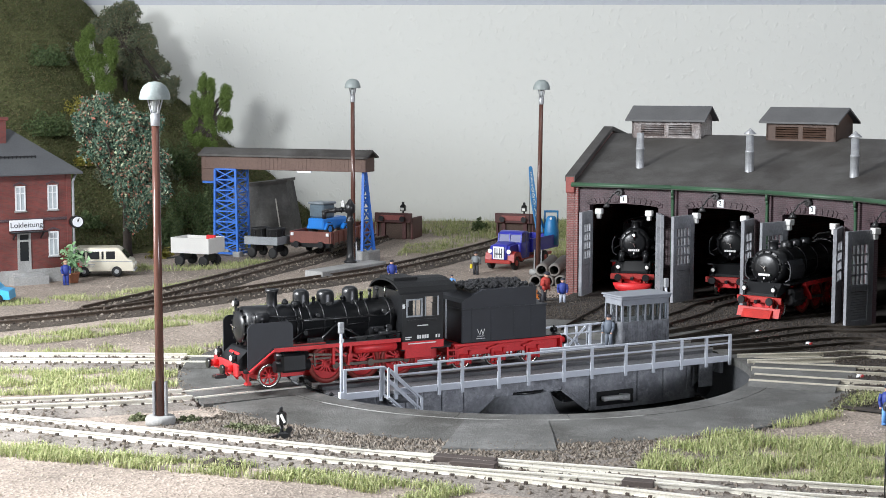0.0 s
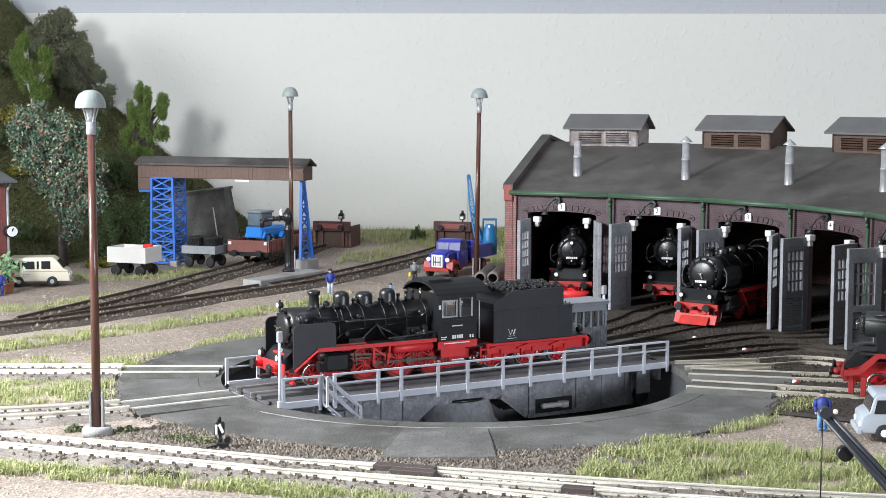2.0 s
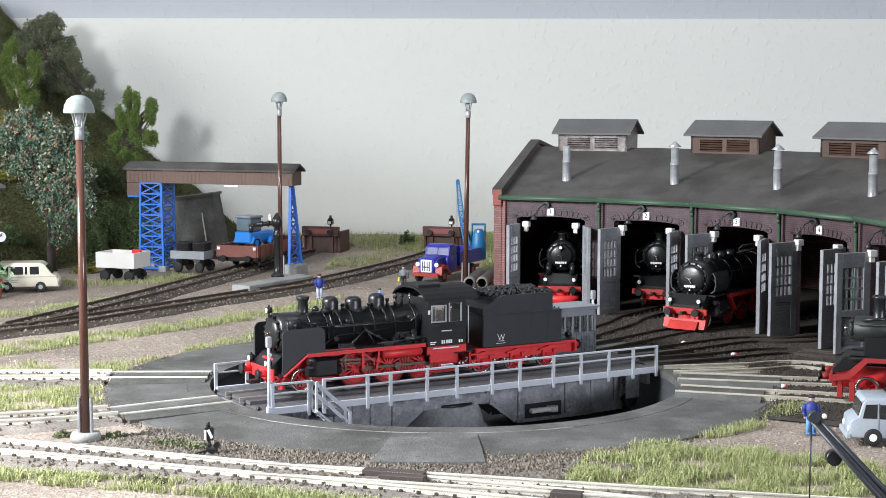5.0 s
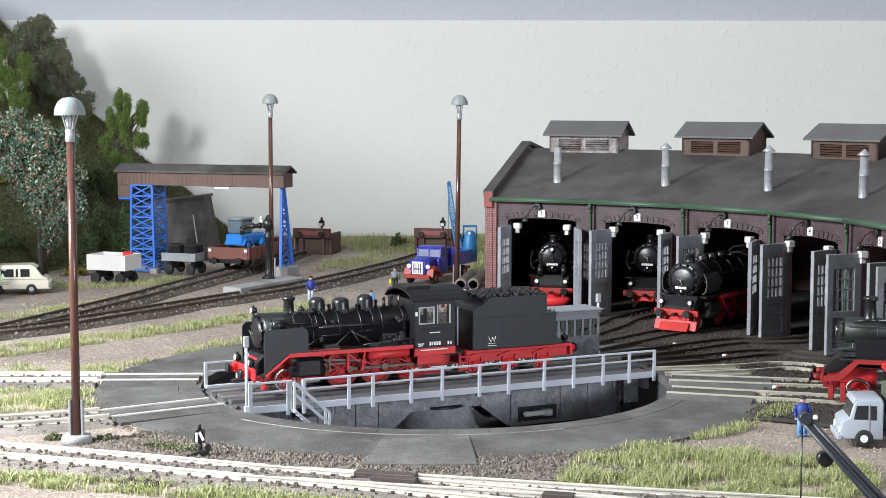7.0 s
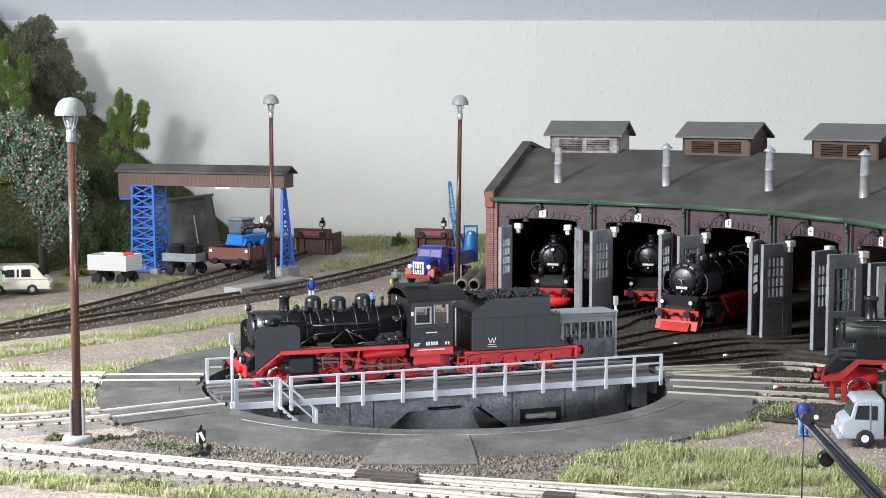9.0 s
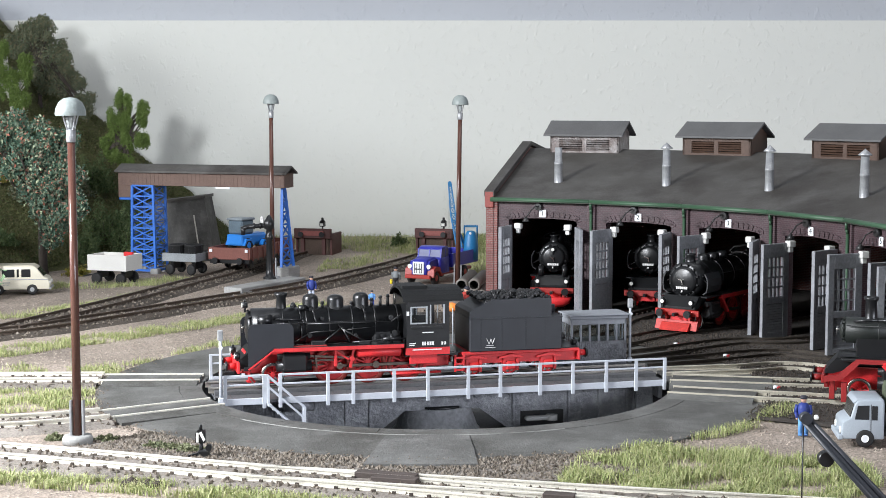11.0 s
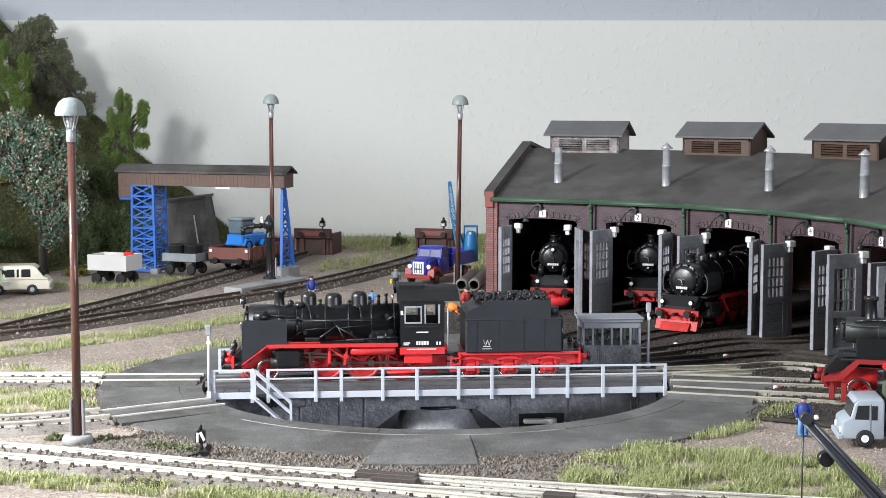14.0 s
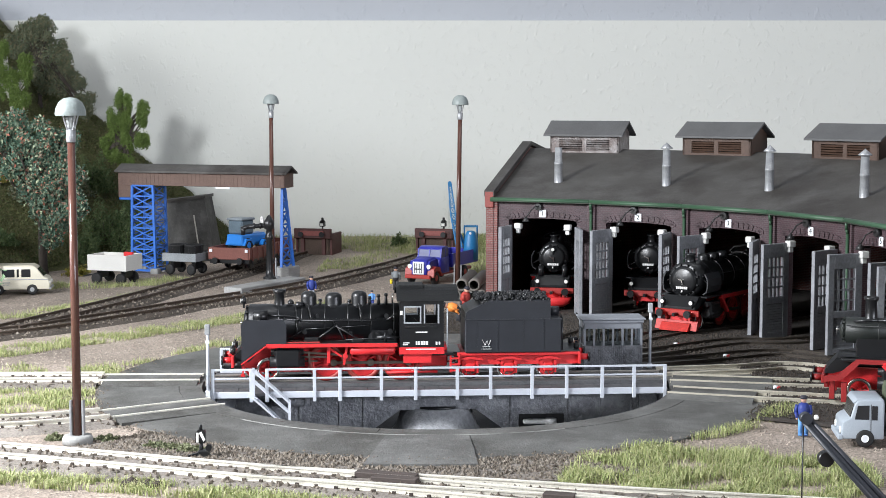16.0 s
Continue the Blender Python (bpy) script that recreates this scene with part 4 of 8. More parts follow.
def boiler(parent, x0, x1, r, z, material=BLACK):
    """Lies along x, the smokebox end at x0 (the lower x)."""
    toward = Matrix.Rotation(math.pi / 2, 4, "Y")
    prof = [(0, x0 - 1.1), (r * 0.3, x0 - 1.0), (r * 0.72, x0 - 0.5), (r * 0.86, x0), (r, x0 + 0.3), (r, x0 + 12), (r * 0.985, x0 + 12.1), (r * 0.985, x1), (0, x1)]
    bl = part("boiler", B().lathe(prof, 40, Matrix.Translation((0, 0, z)) @ toward), material, parent)
    for x in np.linspace(x0 + 12, x1 - 2, 6):
        part("boiler_band", B().lathe([(r * 0.985, -0.25), (r * 1.012, -0.25), (r * 1.012, 0.25), (r * 0.985, 0.25)], 40, Matrix.Translation((x, 0, z)) @ toward, False), material, bl)
    d = part("smokebox_door", B().lathe([(r * 0.80, -0.2), (r * 0.80, 0.5), (r * 0.6, 1.2), (r * 0.2, 1.7), (0, 1.8)], 32, Matrix.Translation((x0 - 0.5, 0, z)) @ Matrix.Rotation(-math.pi / 2, 4, "Y")), material, parent)
    b = B()
    b.cyl((x0 - 3.4, 0, z), (x0 - 2.0, 0, z), 0.5, 0.5, 10)
    b.bar((x0 - 3.2, 0, z), (x0 - 3.2, 2.0, z + 0.8), 0.35)
    b.bar((x0 - 3.2, 0, z), (x0 - 3.2, -0.6, z - 2.0), 0.35)
    part("door_handle", b, STEEL, d)
    for k in range(12):
        a = math.radians(15 + k * 30)
        part("door_clip", B().box((x0 - 1.2, -0.35, -0.5), (x0 - 0.2, 0.35, 0.5), 0, Matrix.Translation((0, r * 0.86 * math.cos(a), z + r * 0.86 * math.sin(a))) @ Matrix.Rotation(a - math.pi / 2, 4, "X")), material, d)
    for s in (-1, 1):
        b = B()
        b.tube([(x0 + 0.5, s * (r + 0.7), z + 2.2), (x1 - 1, s * (r + 0.7), z + 2.2)], 0.18, 6)
        for x in np.linspace(x0 + 2, x1 - 3, 6):
            b.cyl((x, s * (r - 0.3), z + 2.2), (x, s * (r + 0.8), z + 2.2), 0.2, 0.2, 6)
        part("handrail", b, BLACK, bl)
    return bl


def dome(parent, x, z, r, h, name, material=BLACK):
    return part(name, B().lathe([(r * 1.15, -1.6), (r * 1.05, 0), (r, 0.6), (r, h * 0.62), (r * 0.9, h * 0.85), (r * 0.55, h), (0, h * 1.04)], 24, Matrix.Translation((x, 0, z))), material, parent)


WHEELS, RODS = [], []


def build_engine():
    t = thing("steam_locomotive", P(0, 0, 0, 31), "black and red model steam locomotive with tender on the turntable", "locomotive")
    zr = 2.5
    part("main_frame", B().box((-77, -4.6, 7), (4, 4.6, 15.5), 0.3).box((-70, -3.2, 5), (-20, 3.2, 7), 0.2), RED, t)
    boiler(t, -74, -15, 7.4, 24.3)
    bt = B()
    bt.lathe([(3.2, -2.2), (2.5, -1.2), (2.05, 0.4), (1.9, 4.4), (2.5, 5.2), (2.55, 6.2), (1.9, 6.25), (1.7, 2)], 22, Matrix.Translation((-62, 0, 31.2)))
    part("chimney", bt, BLACK, t)
    dome(t, -50.5, 31, 3.1, 5.6, "steam_dome")
    dome(t, -40.7, 31, 3.3, 5.0, "sand_dome")
    dome(t, -30.6, 31, 3.1, 5.6, "steam_dome")
    part("bell", B().lathe([(1.3, 0), (1.2, 0.8), (0.6, 1.7), (0, 2)], 12, Matrix.Translation((-57.5, -1.5, 31.8))), BLACK, t)
    for x, h in ((-46, 1.6), (-26.5, 2.4), (-23, 3.2), (-20, 3.6), (-34.5, 1.2)):
        part("safety_valve", B().cyl((x, -1.4, 31), (x, -1.4, 31.5 + h), 0.7, 0.5, 10).cyl((x, -1.4, 31.2 + h), (x, -1.4, 32.2 + h), 0.85, 0.6, 10), BLACK, t)
    for x, z, r in ((-20, 27.5, 0.9), (-23.5, 20.5, 0.8), (-18.5, 21.5, 1.0), (-34, 21, 0.7), (-52, 21.5, 0.9), (-47, 27.8, 0.7)):
        for s in (-1, 1):
            part("washout_plug", B().cyl((x, s * 6.2, z), (x, s * 8.3, z), r, r, 10), BLACK, t)
    part("turbo_generator", B().cyl((-55.5, -3.2, 31.6), (-52.8, -3.2, 31.6), 1.2, 1.2, 12), BLACK, t)
    part("injector", B().cyl((-24, -11.4, 19.6), (-17, -11.4, 19.6), 0.9, 0.9, 10).cyl((-20.5, -11.4, 18), (-20.5, -11.4, 21.5), 0.6, 0.6, 8), BLACK, t)
    part("whistle", B().cyl((-17.5, -3, 32), (-17.5, -3, 36), 0.35, 0.35, 8), STEEL, t)
    part("marker_plate", B().box((-14.9, -13.05, 28.6), (-13.9, -12.95, 30.2)), NUMBER_WHITE, t)
    for s in (-1, 1):
        part("steam_pipe", B().tube([(-66, s * 7.0, 22.0), (-64, s * 8.6, 19.4), (-61, s * 10.2, 15.6)], 1.3, 12), BLACK, t)
        part("reach_rod", B().tube([(-36, s * 11.4, 18.8), (-15, s * 11.4, 19.6)], 0.35, 6), BLACK, t)
        part("running_board_box", B().box((-52, s * 10.6 - 1.4, 17.8), (-46.5, s * 10.6 + 1.4, 19.8), 0.2).box((-33.5, s * 10.8 - 1.0, 17.8), (-29, s * 10.8 + 1.0, 19.2), 0.2), BLACK, t)
        part("lubricator_line", B().tube([(-26, s * 7.6, 24), (-38, s * 7.7, 23.2), (-52, s * 7.7, 22.6), (-58, s * 8.4, 19.0)], 0.22, 6), BLACK, t)
        part("blow_off_pipe", B().tube([(-55.5, s * 3.0, 31.5), (-55.2, s * 6.2, 29.0), (-55.0, s * 7.7, 25.0), (-55.0, s * 7.9, 20.0)], 0.3, 6), BLACK, t)
        part("red_step_edge", B().box((-59, s * 12.0 - 0.3, 17.8), (-46, s * 12.0 + 0.3, 18.3), 0.05), DULL_RED, t)
    for x in (-50.5, -40.7, -30.6):
        part("dome_flange", B().lathe([(3.75, -0.9), (3.75, -0.5), (3.3, -0.2)], 24, Matrix.Translation((x, 0, 31))), BLACK, t)
        part("sand_valve", B().box((x - 1.2, -3.9, 30.0), (x + 1.2, -2.9, 31.6), 0.15), BLACK, t)
    # firebox and ash pan
    part("firebox", B().box((-27, -6.8, 13), (-15, 6.8, 24), 1.2), BLACK, t)
    # pumps and pipes on the near side
    for s in (-1, 1):
        part("feed_pump", B().cyl((-71.5, s * 6.6, 27.6), (-66.5, s * 6.6, 27.6), 2.3, 2.3, 16).cyl((-72.2, s * 6.6, 27.6), (-71.5, s * 6.6, 27.6), 1.6, 2.3, 16), BLACK, t)
        b = B()
        b.tube([(-66, s * 7.2, 28.2), (-55, s * 8.0, 27.6), (-53, s * 8.3, 26), (-20, s * 8.3, 26), (-16, s * 8.0, 28.5)], 0.35, 6)
        b.tube([(-50.5, s * 3.4, 32), (-50, s * 6.4, 29.4), (-49.2, s * 7.9, 25.5)], 0.4, 6)
        b.tube([(-30.6, s * 3.4, 32), (-30.2, s * 6.4, 29.4), (-29.8, s * 7.9, 25.5)], 0.4, 6)
        b.tube([(-40.7, s * 7.9, 26), (-40.0, s * 8.6, 24), (-47.5, s * 10.2, 18.6)], 0.35, 6)
        b.tube([(-40.7, s * 7.9, 26), (-40.0, s * 8.6, 24), (-30.5, s * 10.6, 18.6)], 0.35, 6)
        b.tube([(-39.5, s * 8.4, 24.4), (-36.6, s * 10.2, 18.6)], 0.35, 6)
        part("sand_pipe", b, BLACK, t)
        part("running_board", B().box((-66.5, s * 12.4 - 1.1 if s < 0 else 6.0, 17.1), (-16, -6.0 if s < 0 else 12.4 + 1.1, 17.8), 0.1).bar((-66.5, s * 12.6, 17.45), (-76.0, s * 12.6, 10.2), 0.7, 1.7, (0, 1, 0)).box((-78, min(s * 11.8, s * 13.3), 9.4), (-75.5, max(s * 11.8, s * 13.3), 10.8), 0.1), BLACK, t)
        part("red_valance", B().box((-66.8, min(s * 13.3, s * 13.6), 16.3), (-16, max(s * 13.3, s * 13.6), 17.7), 0).bar((-66.8, s * 13.45, 17.0), (-76.4, s * 13.45, 9.9), 0.4, 1.4, (0, 1, 0)), RED, t)
        part("smoke_deflector", B().prism([(-76.4, 10.6), (-76.4, 25.2), (-75.6, 26.4), (-74.4, 27.0), (-61.0, 27.0), (-59.6, 26.4), (-59.0, 25.2), (-59.0, 17.6), (-66.5, 17.6), (-73.5, 10.6)], s * 12.4 - 0.35, s * 12.4 + 0.35), TENDER_BLACK, t, "large black smoke deflector plate")
        part("deflector_stay", B().bar((-70, s * 12.0, 26), (-69, s * 6.5, 27.5), 0.4).bar((-60, s * 12.0, 26), (-60, s * 6.8, 27.5), 0.4), BLACK, t)
        # cylinder, crosshead, slide bar
        part("cylinder", B().box((-63.5, min(s * 8, s * 13), 8.2), (-53.5, max(s * 8, s * 13), 15.2), 0.9).cyl((-65.5, s * 10.6, 10.4), (-52, s * 10.6, 10.4), 2.1, 2.1, 18).cyl((-65, s * 10.4, 14.0), (-52.4, s * 10.4, 14.0), 1.3, 1.3, 14), BLACK, t, "black steam cylinder")
        part("slide_bar", B().box((-53.6, s * 10.6 - 0.4, 11.8), (-42, s * 10.6 + 0.4, 12.5), 0).cyl((-53, s * 10.6, 10.4), (-47, s * 10.6, 10.4), 0.35, 0.35, 8), ROD, t)
        part("motion_bracket", B().box((-43.2, s * 11.4 - 0.6, 9.6), (-42.0, s * 11.4 + 0.6, 17.1), 0.2).bar((-42.5, s * 11.4, 15.6), (-37.5, s * 11.4, 12.2), 0.7), RED, t, "red bracket")
        part("expansion_link", B().bar((-36.8, s * 11.2, 9), (-35.6, s * 11.2, 16), 1.4, 0.9).cyl((-36.2, s * 11.0, 12.5), (-36.2, s * 12.4, 12.5), 1.0, 1.0, 12), RED, t)
        part("radius_rod", B().bar((-52.5, s * 11.0, 14.0), (-36.2, s * 11.2, 12.8), 0.6, 0.8).bar((-50, s * 11.6, 9.6), (-50.4, s * 11.6, 14.4), 0.6, 0.6), ROD, t)
        part("air_tank", B().lathe([(0, -0.6), (1.2, -0.4), (1.9, 0.3), (1.9, 16.5), (1.2, 17.2), (0, 17.4)], 18, Matrix.Translation((-34, s * 11.0, 14.6)) @ Matrix.Rotation(math.pi / 2, 4, "Y")), RED, t, "red air reservoir")
        part("brake_pull", B().tube([(-20, s * 8.2, 5.2), (0, s * 8.2, 5.4)], 0.5, 6), RED, t)
        part("guard_iron", B().bar((-76.5, s * 6.6, 8), (-73.2, s * 6.6, 4.0), 1.4, 0.8), RED, t)
        part("front_step", B().box((-76.8, s * 10.6 - 1.4, 4.8), (-75.2, s * 10.6 + 1.4, 5.4), 0).box((-76.2, s * 10.6 - 1.2, 4.8), (-75.7, s * 10.6 + 1.2, 9), 0), RED, t)
    part("front_platform", B().prism([(-79.5, 9.6), (-79.5, 12.4), (-74.8, 16.8), (-70, 17.4), (-70, 15), (-76, 9.6)], -8.4, 8.4), BLACK, t)
    part("buffer_beam", B().box((-80.4, -12, 8.2), (-79.4, 12, 12.6), 0.2), RED, t)
    buffer_parts(t, -80.4, -1)
    part("coupling_hook", B().box((-84.2, -1.1, 6.0), (-80, 1.1, 7.6), 0.3).bar((-84.4, -1.5, 6.8), (-84.4, 1.5, 6.8), 0.9), BLACK, t)
    for y in (-7.6, 7.6):
        lamp_parts(t, -79.0, -1, y, 14.4, 1.35)
    lamp_parts(t, -75.0, -1, 0, 33.0, 1.2)
    # leading truck and drivers
    for x, big in ((-66.4, False), (-43.6, True), (-29.2, True), (-14.4, True)):
        z = zr + (6.9 if big else 4.3)
        for s in (-1, 1):
            w = wheel_part(t, big, x, s * 7.0, z, "driving_wheel" if big else "leading_wheel")
            WHEELS.append((w, 6.9 if big else 4.3, x, s * 7.0, z, s))
        part("axle", B().cyl((x, -6, z), (x, 6, z), 0.9, 0.9, 10), BLACK, t)
    for s in (-1, 1):
        r = part("coupling_rod", B().box((-14.7, -0.35, -0.6), (14.7, 0.35, 0.6), 0.1).cyl((-14.4, -0.7, 0), (-14.4, 0.7, 0), 1.3, 1.3, 14).cyl((0, -0.7, 0), (0, 0.7, 0), 1.4, 1.4, 14).cyl((14.8, -0.7, 0), (14.8, 0.7, 0), 1.3, 1.3, 14), ROD, t, "oily steel coupling rod")
        RODS.append((r, -29.2, s * 8.9, zr + 6.9, s))
    # brake shoes between the wheels
    for x in (-36.4, -21.8, -6.6):
        for s in (-1, 1):
            part("brake_hanger", B().bar((x, s * 7, 6), (x + 0.6, s * 7, 13), 1.0, 1.2), RED, t)
    # cab
    for s in (-1, 1):
        y = s * 12.6
        b = B()
        for x0, x1, z0, z1 in ((-14.9, 2.2, 15.9, 25.2), (-14.9, -13.4, 25.2, 34.6), (-6.6, -4.9, 25.2, 34.6), (-13.4, -6.6, 32.0, 34.6), (0.6, 2.2, 25.2, 34.6), (-4.9, 0.6, 32.6, 34.6)):
            b.box((x0, y - 0.35, z0), (x1, y + 0.35, z1), 0)
        cab = part("cab_side", b, BLACK, t)
        part("window_frame", B().box((-13.4, y - 0.55, 25.2), (-12.9, y + 0.5, 32.0)).box((-7.1, y - 0.55, 25.2), (-6.6, y + 0.5, 32.0)).box((-12.9, y - 0.55, 25.2), (-7.1, y + 0.5, 25.7)).box((-12.9, y - 0.55, 31.5), (-7.1, y + 0.5, 32.0)), FRAME_GREY, cab, "pale window frame")
        part("window_glass", B().box((-12.9, y - 0.1, 25.7), (-7.1, y + 0.1, 31.5)), CAB_GLASS, cab)
        part("sliding_window", B().box((-0.2, y - 0.5, 25.2), (0.4, y - 0.1, 32.6)).box((-5.6, y - 0.5, 25.2), (-5.1, y - 0.1, 32.6)), FRAME_GREY, cab)
        part("cab_handrail", B().tube([(3.6, y, 16), (3.6, y, 31)], 0.28, 6), FRAME_GREY, cab)
        part("cab_sill", B().box((-15.2, y - 0.45, 13.1), (2.4, y + 0.45, 15.9), 0).box((-13.5, y + (0.4 if s < 0 else -1.4), 9.4), (-2.5, y + (1.4 if s < 0 else -0.4), 13.1), 0.2).box((-9.6, y + s * 0.46 - 0.1, 13.5), (-7.6, y + s * 0.46 + 0.1, 14.1)), RED, cab, "red cab sill")
        part("sill_lettering", B().box((-12.6, y + s * 0.48 - 0.04, 14.9), (-1.0, y + s * 0.48 + 0.04, 15.3)), NUMBER_WHITE, cab, "thin white line of small writing")
        part("drip_strip", B().box((-13.0, y + s * 0.45 - 0.2, 23.4), (-0.6, y + s * 0.45 + 0.2, 24.2), 0.1), BLACK, cab)
        # writing: plain bars
        for x0, x1, z0, z1 in ((-8.8, -8.1, 16.8, 18.2), (-7.9, -7.2, 16.8, 18.2), (-6.8, -6.0, 16.8, 18.2), (-5.8, -5.0, 16.8, 18.2), (-4.8, -4.0, 16.8, 18.2), (-13.8, -11.2, 17.4, 17.8), (-13.8, -11.8, 16.7, 17.1), (-1.0, -0.3, 16.8, 18.0), (0.2, 0.8, 16.8, 18.0), (-8.8, -4.2, 21.6, 22.0)):
            part("lettering", B().box((x0, y + s * 0.36, z0), (x1, y + s * 0.46, z1)), NUMBER_WHITE, cab)
    part("cab_front", B().box((-14.9, -12.2, 17.8), (-14.1, 12.2, 34.6), 0).box((-14.9, -12.2, 12.8), (-14.1, -7, 17.8), 0).box((-14.9, 7, 12.8), (-14.1, 12.2, 17.8), 0), BLACK, t)
    part("cab_floor", B().box((-15.2, -12, 12.4), (6, 12, 13.2), 0), BLACK, t)
    roof = [(13.3, 33.9), (13.0, 34.7), (11.2, 36.3), (8.0, 37.7), (4.2, 38.5), (0, 38.8), (-4.2, 38.5), (-8.0, 37.7), (-11.2, 36.3), (-13.0, 34.7), (-13.3, 33.9), (-12.6, 34.2), (-10.8, 35.7), (-7.6, 37.0), (-4, 37.8), (0, 38.1), (4, 37.8), (7.6, 37.0), (10.8, 35.7), (12.6, 34.2)]
    part("cab_roof", B().prism(roof, -8.0, 16.2, Matrix.Rotation(math.pi / 2, 4, "Z")).box((-15.4, -6, 37.6), (-5.2, 6, 39.4), 0.3), mat("cab_roof_black", (0.010, 0.0105, 0.011), 0.62, 0, 0.3, 120, 1800, 0.3, 0.25), t)
    return t


def build_tender(t):
    part("tender_frame", B().box((8, -9.6, 8.2), (56, -8.8, 12.8), 0).box((8, 8.8, 8.2), (56, 9.6, 12.8), 0).box((7.6, -11.6, 12.0), (56.2, 11.6, 13.2), 0.2).box((8, -9, 9), (9, 9, 12.8)).box((20, -9, 9), (21, 9, 12.8)).box((36, -9, 9), (37, 9, 12.8)), RED, t, "red tender frame")
    for x in (12.8, 28.0, 43.6):
        for s in (-1, 1):
            w = wheel_part(t, False, x, s * 7.0, 6.8, "tender_wheel")
            WHEELS.append((w, 4.3, x, s * 7.0, 6.8, s))
            part("axle_box", B().box((x - 2.0, s * 10.2 - 0.9, 5.4), (x + 2.0, s * 10.2 + 0.9, 8.8), 0.5), RED, t)
            part("leaf_spring", B().prism([(x - 5, 10.6), (x, 11.8), (x + 5, 10.6), (x + 5, 10.0), (x, 10.6), (x - 5, 10.0)], s * 10.4 - 0.6, s * 10.4 + 0.6), RED, t)
            part("axle_guard", B().box((x - 3.2, s * 10.0 - 0.5, 5.0), (x - 2.2, s * 10.0 + 0.5, 10), 0).box((x + 2.2, s * 10.0 - 0.5, 5.0), (x + 3.2, s * 10.0 + 0.5, 10), 0), RED, t)
    body = part("tender_tank", B().box((10.6, -12.3, 13.2), (48.6, 12.3, 26.4), 0.35), TENDER_BLACK, t, "matt black riveted water tank")
    b = B()
    b.prism([(10.8, 26.2), (10.8, 28.8), (12.2, 30.0), (20.4, 33.6), (44.2, 33.6), (44.2, 26.2)], -11.9, 11.9)
    part("coal_bunker", b, TENDER_BLACK, t)
    part("tank_rim", B().box((10.5, -12.45, 26.0), (48.8, 12.45, 26.5), 0.1), TENDER_BLACK, body)
    for x in (15.0, 23.5, 33.5, 41.5):
        part("tank_seam", B().box((x - 0.12, -12.4, 13.6), (x + 0.12, 12.4, 26.0)), TENDER_BLACK, body)
    rivet = mesh_of("rivet", B().box((-0.13, -0.1, -0.13), (0.13, 0.1, 0.13), 0.05), TENDER_BLACK)
    for x in (11.4, 15.0, 23.5, 33.5, 41.5, 47.8):
        for k in range(9):
            part("rivet", rivet, None, body, "", P(x + (0.45 if 12 < x < 45 else 0), -12.38, 14.4 + k * 1.35))
    rng = random.Random(5)
    b = B()
    for k in range(300):
        x, y = rng.uniform(15, 43.6), rng.uniform(-10.6, 10.6)
        top = 34.3 + 1.3 * (1 - (y / 10) ** 2) * (1 - ((x - 30) / 17) ** 2)
        b.rock((x, y, top - rng.uniform(0, 0.8)), rng.uniform(0.55, 1.1), rng)
    b.box((17, -10.8, 31.0), (43.8, 10.8, 33.5), 0.5)
    tagged(part("coal_load", b, COAL, t, "heaped black coal"), kind="stuff")
    for s in (-1, 1):
        part("tender_ladder", B().box((4.6, s * 11.4 - 0.4, 5.6), (5.3, s * 11.4 + 0.4, 13)).box((8.0, s * 11.4 - 0.4, 5.6), (8.7, s * 11.4 + 0.4, 13)).box((5, s * 11.4 - 0.7, 6), (8.4, s * 11.4 + 0.7, 6.6)).box((5, s * 11.4 - 0.7, 8.4), (8.4, s * 11.4 + 0.7, 9.0)).box((5, s * 11.4 - 0.7, 10.8), (8.4, s * 11.4 + 0.7, 11.4)), RED, t, "red step ladder")
        # a small painted emblem as plain strokes
        y = s * 12.45
        for a, c in (((14.2, 18.6), (15.2, 16.4)), ((15.2, 16.4), (16.0, 18.4)), ((16.0, 18.4), (16.6, 16.4)), ((16.6, 16.4), (17.4, 18.6)), ((13.8, 15.0), (17.8, 15.0)), ((14.2, 15.9), (17.2, 15.9))):
            part("emblem_stroke", B().bar((a[0] + 3.2, y, a[1] - 0.2), (c[0] + 3.2, y, c[1] - 0.2), 0.5, 0.12), NUMBER_WHITE, body)
    part("rear_beam", B().box((55.4, -12, 8.4), (56.4, 12, 12.8), 0.2), RED, t)
    buffer_parts(t, 56.4, 1)
    part("rear_platform", B().box((48.6, -11, 12.8), (56.2, 11, 13.6), 0.1), BLACK, t)
    part("rear_ladder", B().tube([(49.2, -6, 13), (49.2, -6, 27)], 0.35, 6).tube([(49.2, -9, 13), (49.2, -9, 27)], 0.35, 6), BLACK, t)
    for y in (-7.6, 7.6):
        lamp_parts(t, 54.0, 1, y, 15.0, 1.2)
    part("water_filler", B().cyl((46.8, 0, 26.6), (46.8, 0, 29.6), 2.6, 2.4, 16), TENDER_BLACK, t)
    part("cab_gangway", B().box((3.6, -9.5, 12.6), (9, 9.5, 13.4), 0.1), BLACK, t)


engine = build_engine()
build_tender(engine)


DEFLECTOR_GREY = mat("deflector_grey", (0.028, 0.03, 0.033), 0.4, 0, 0.2)


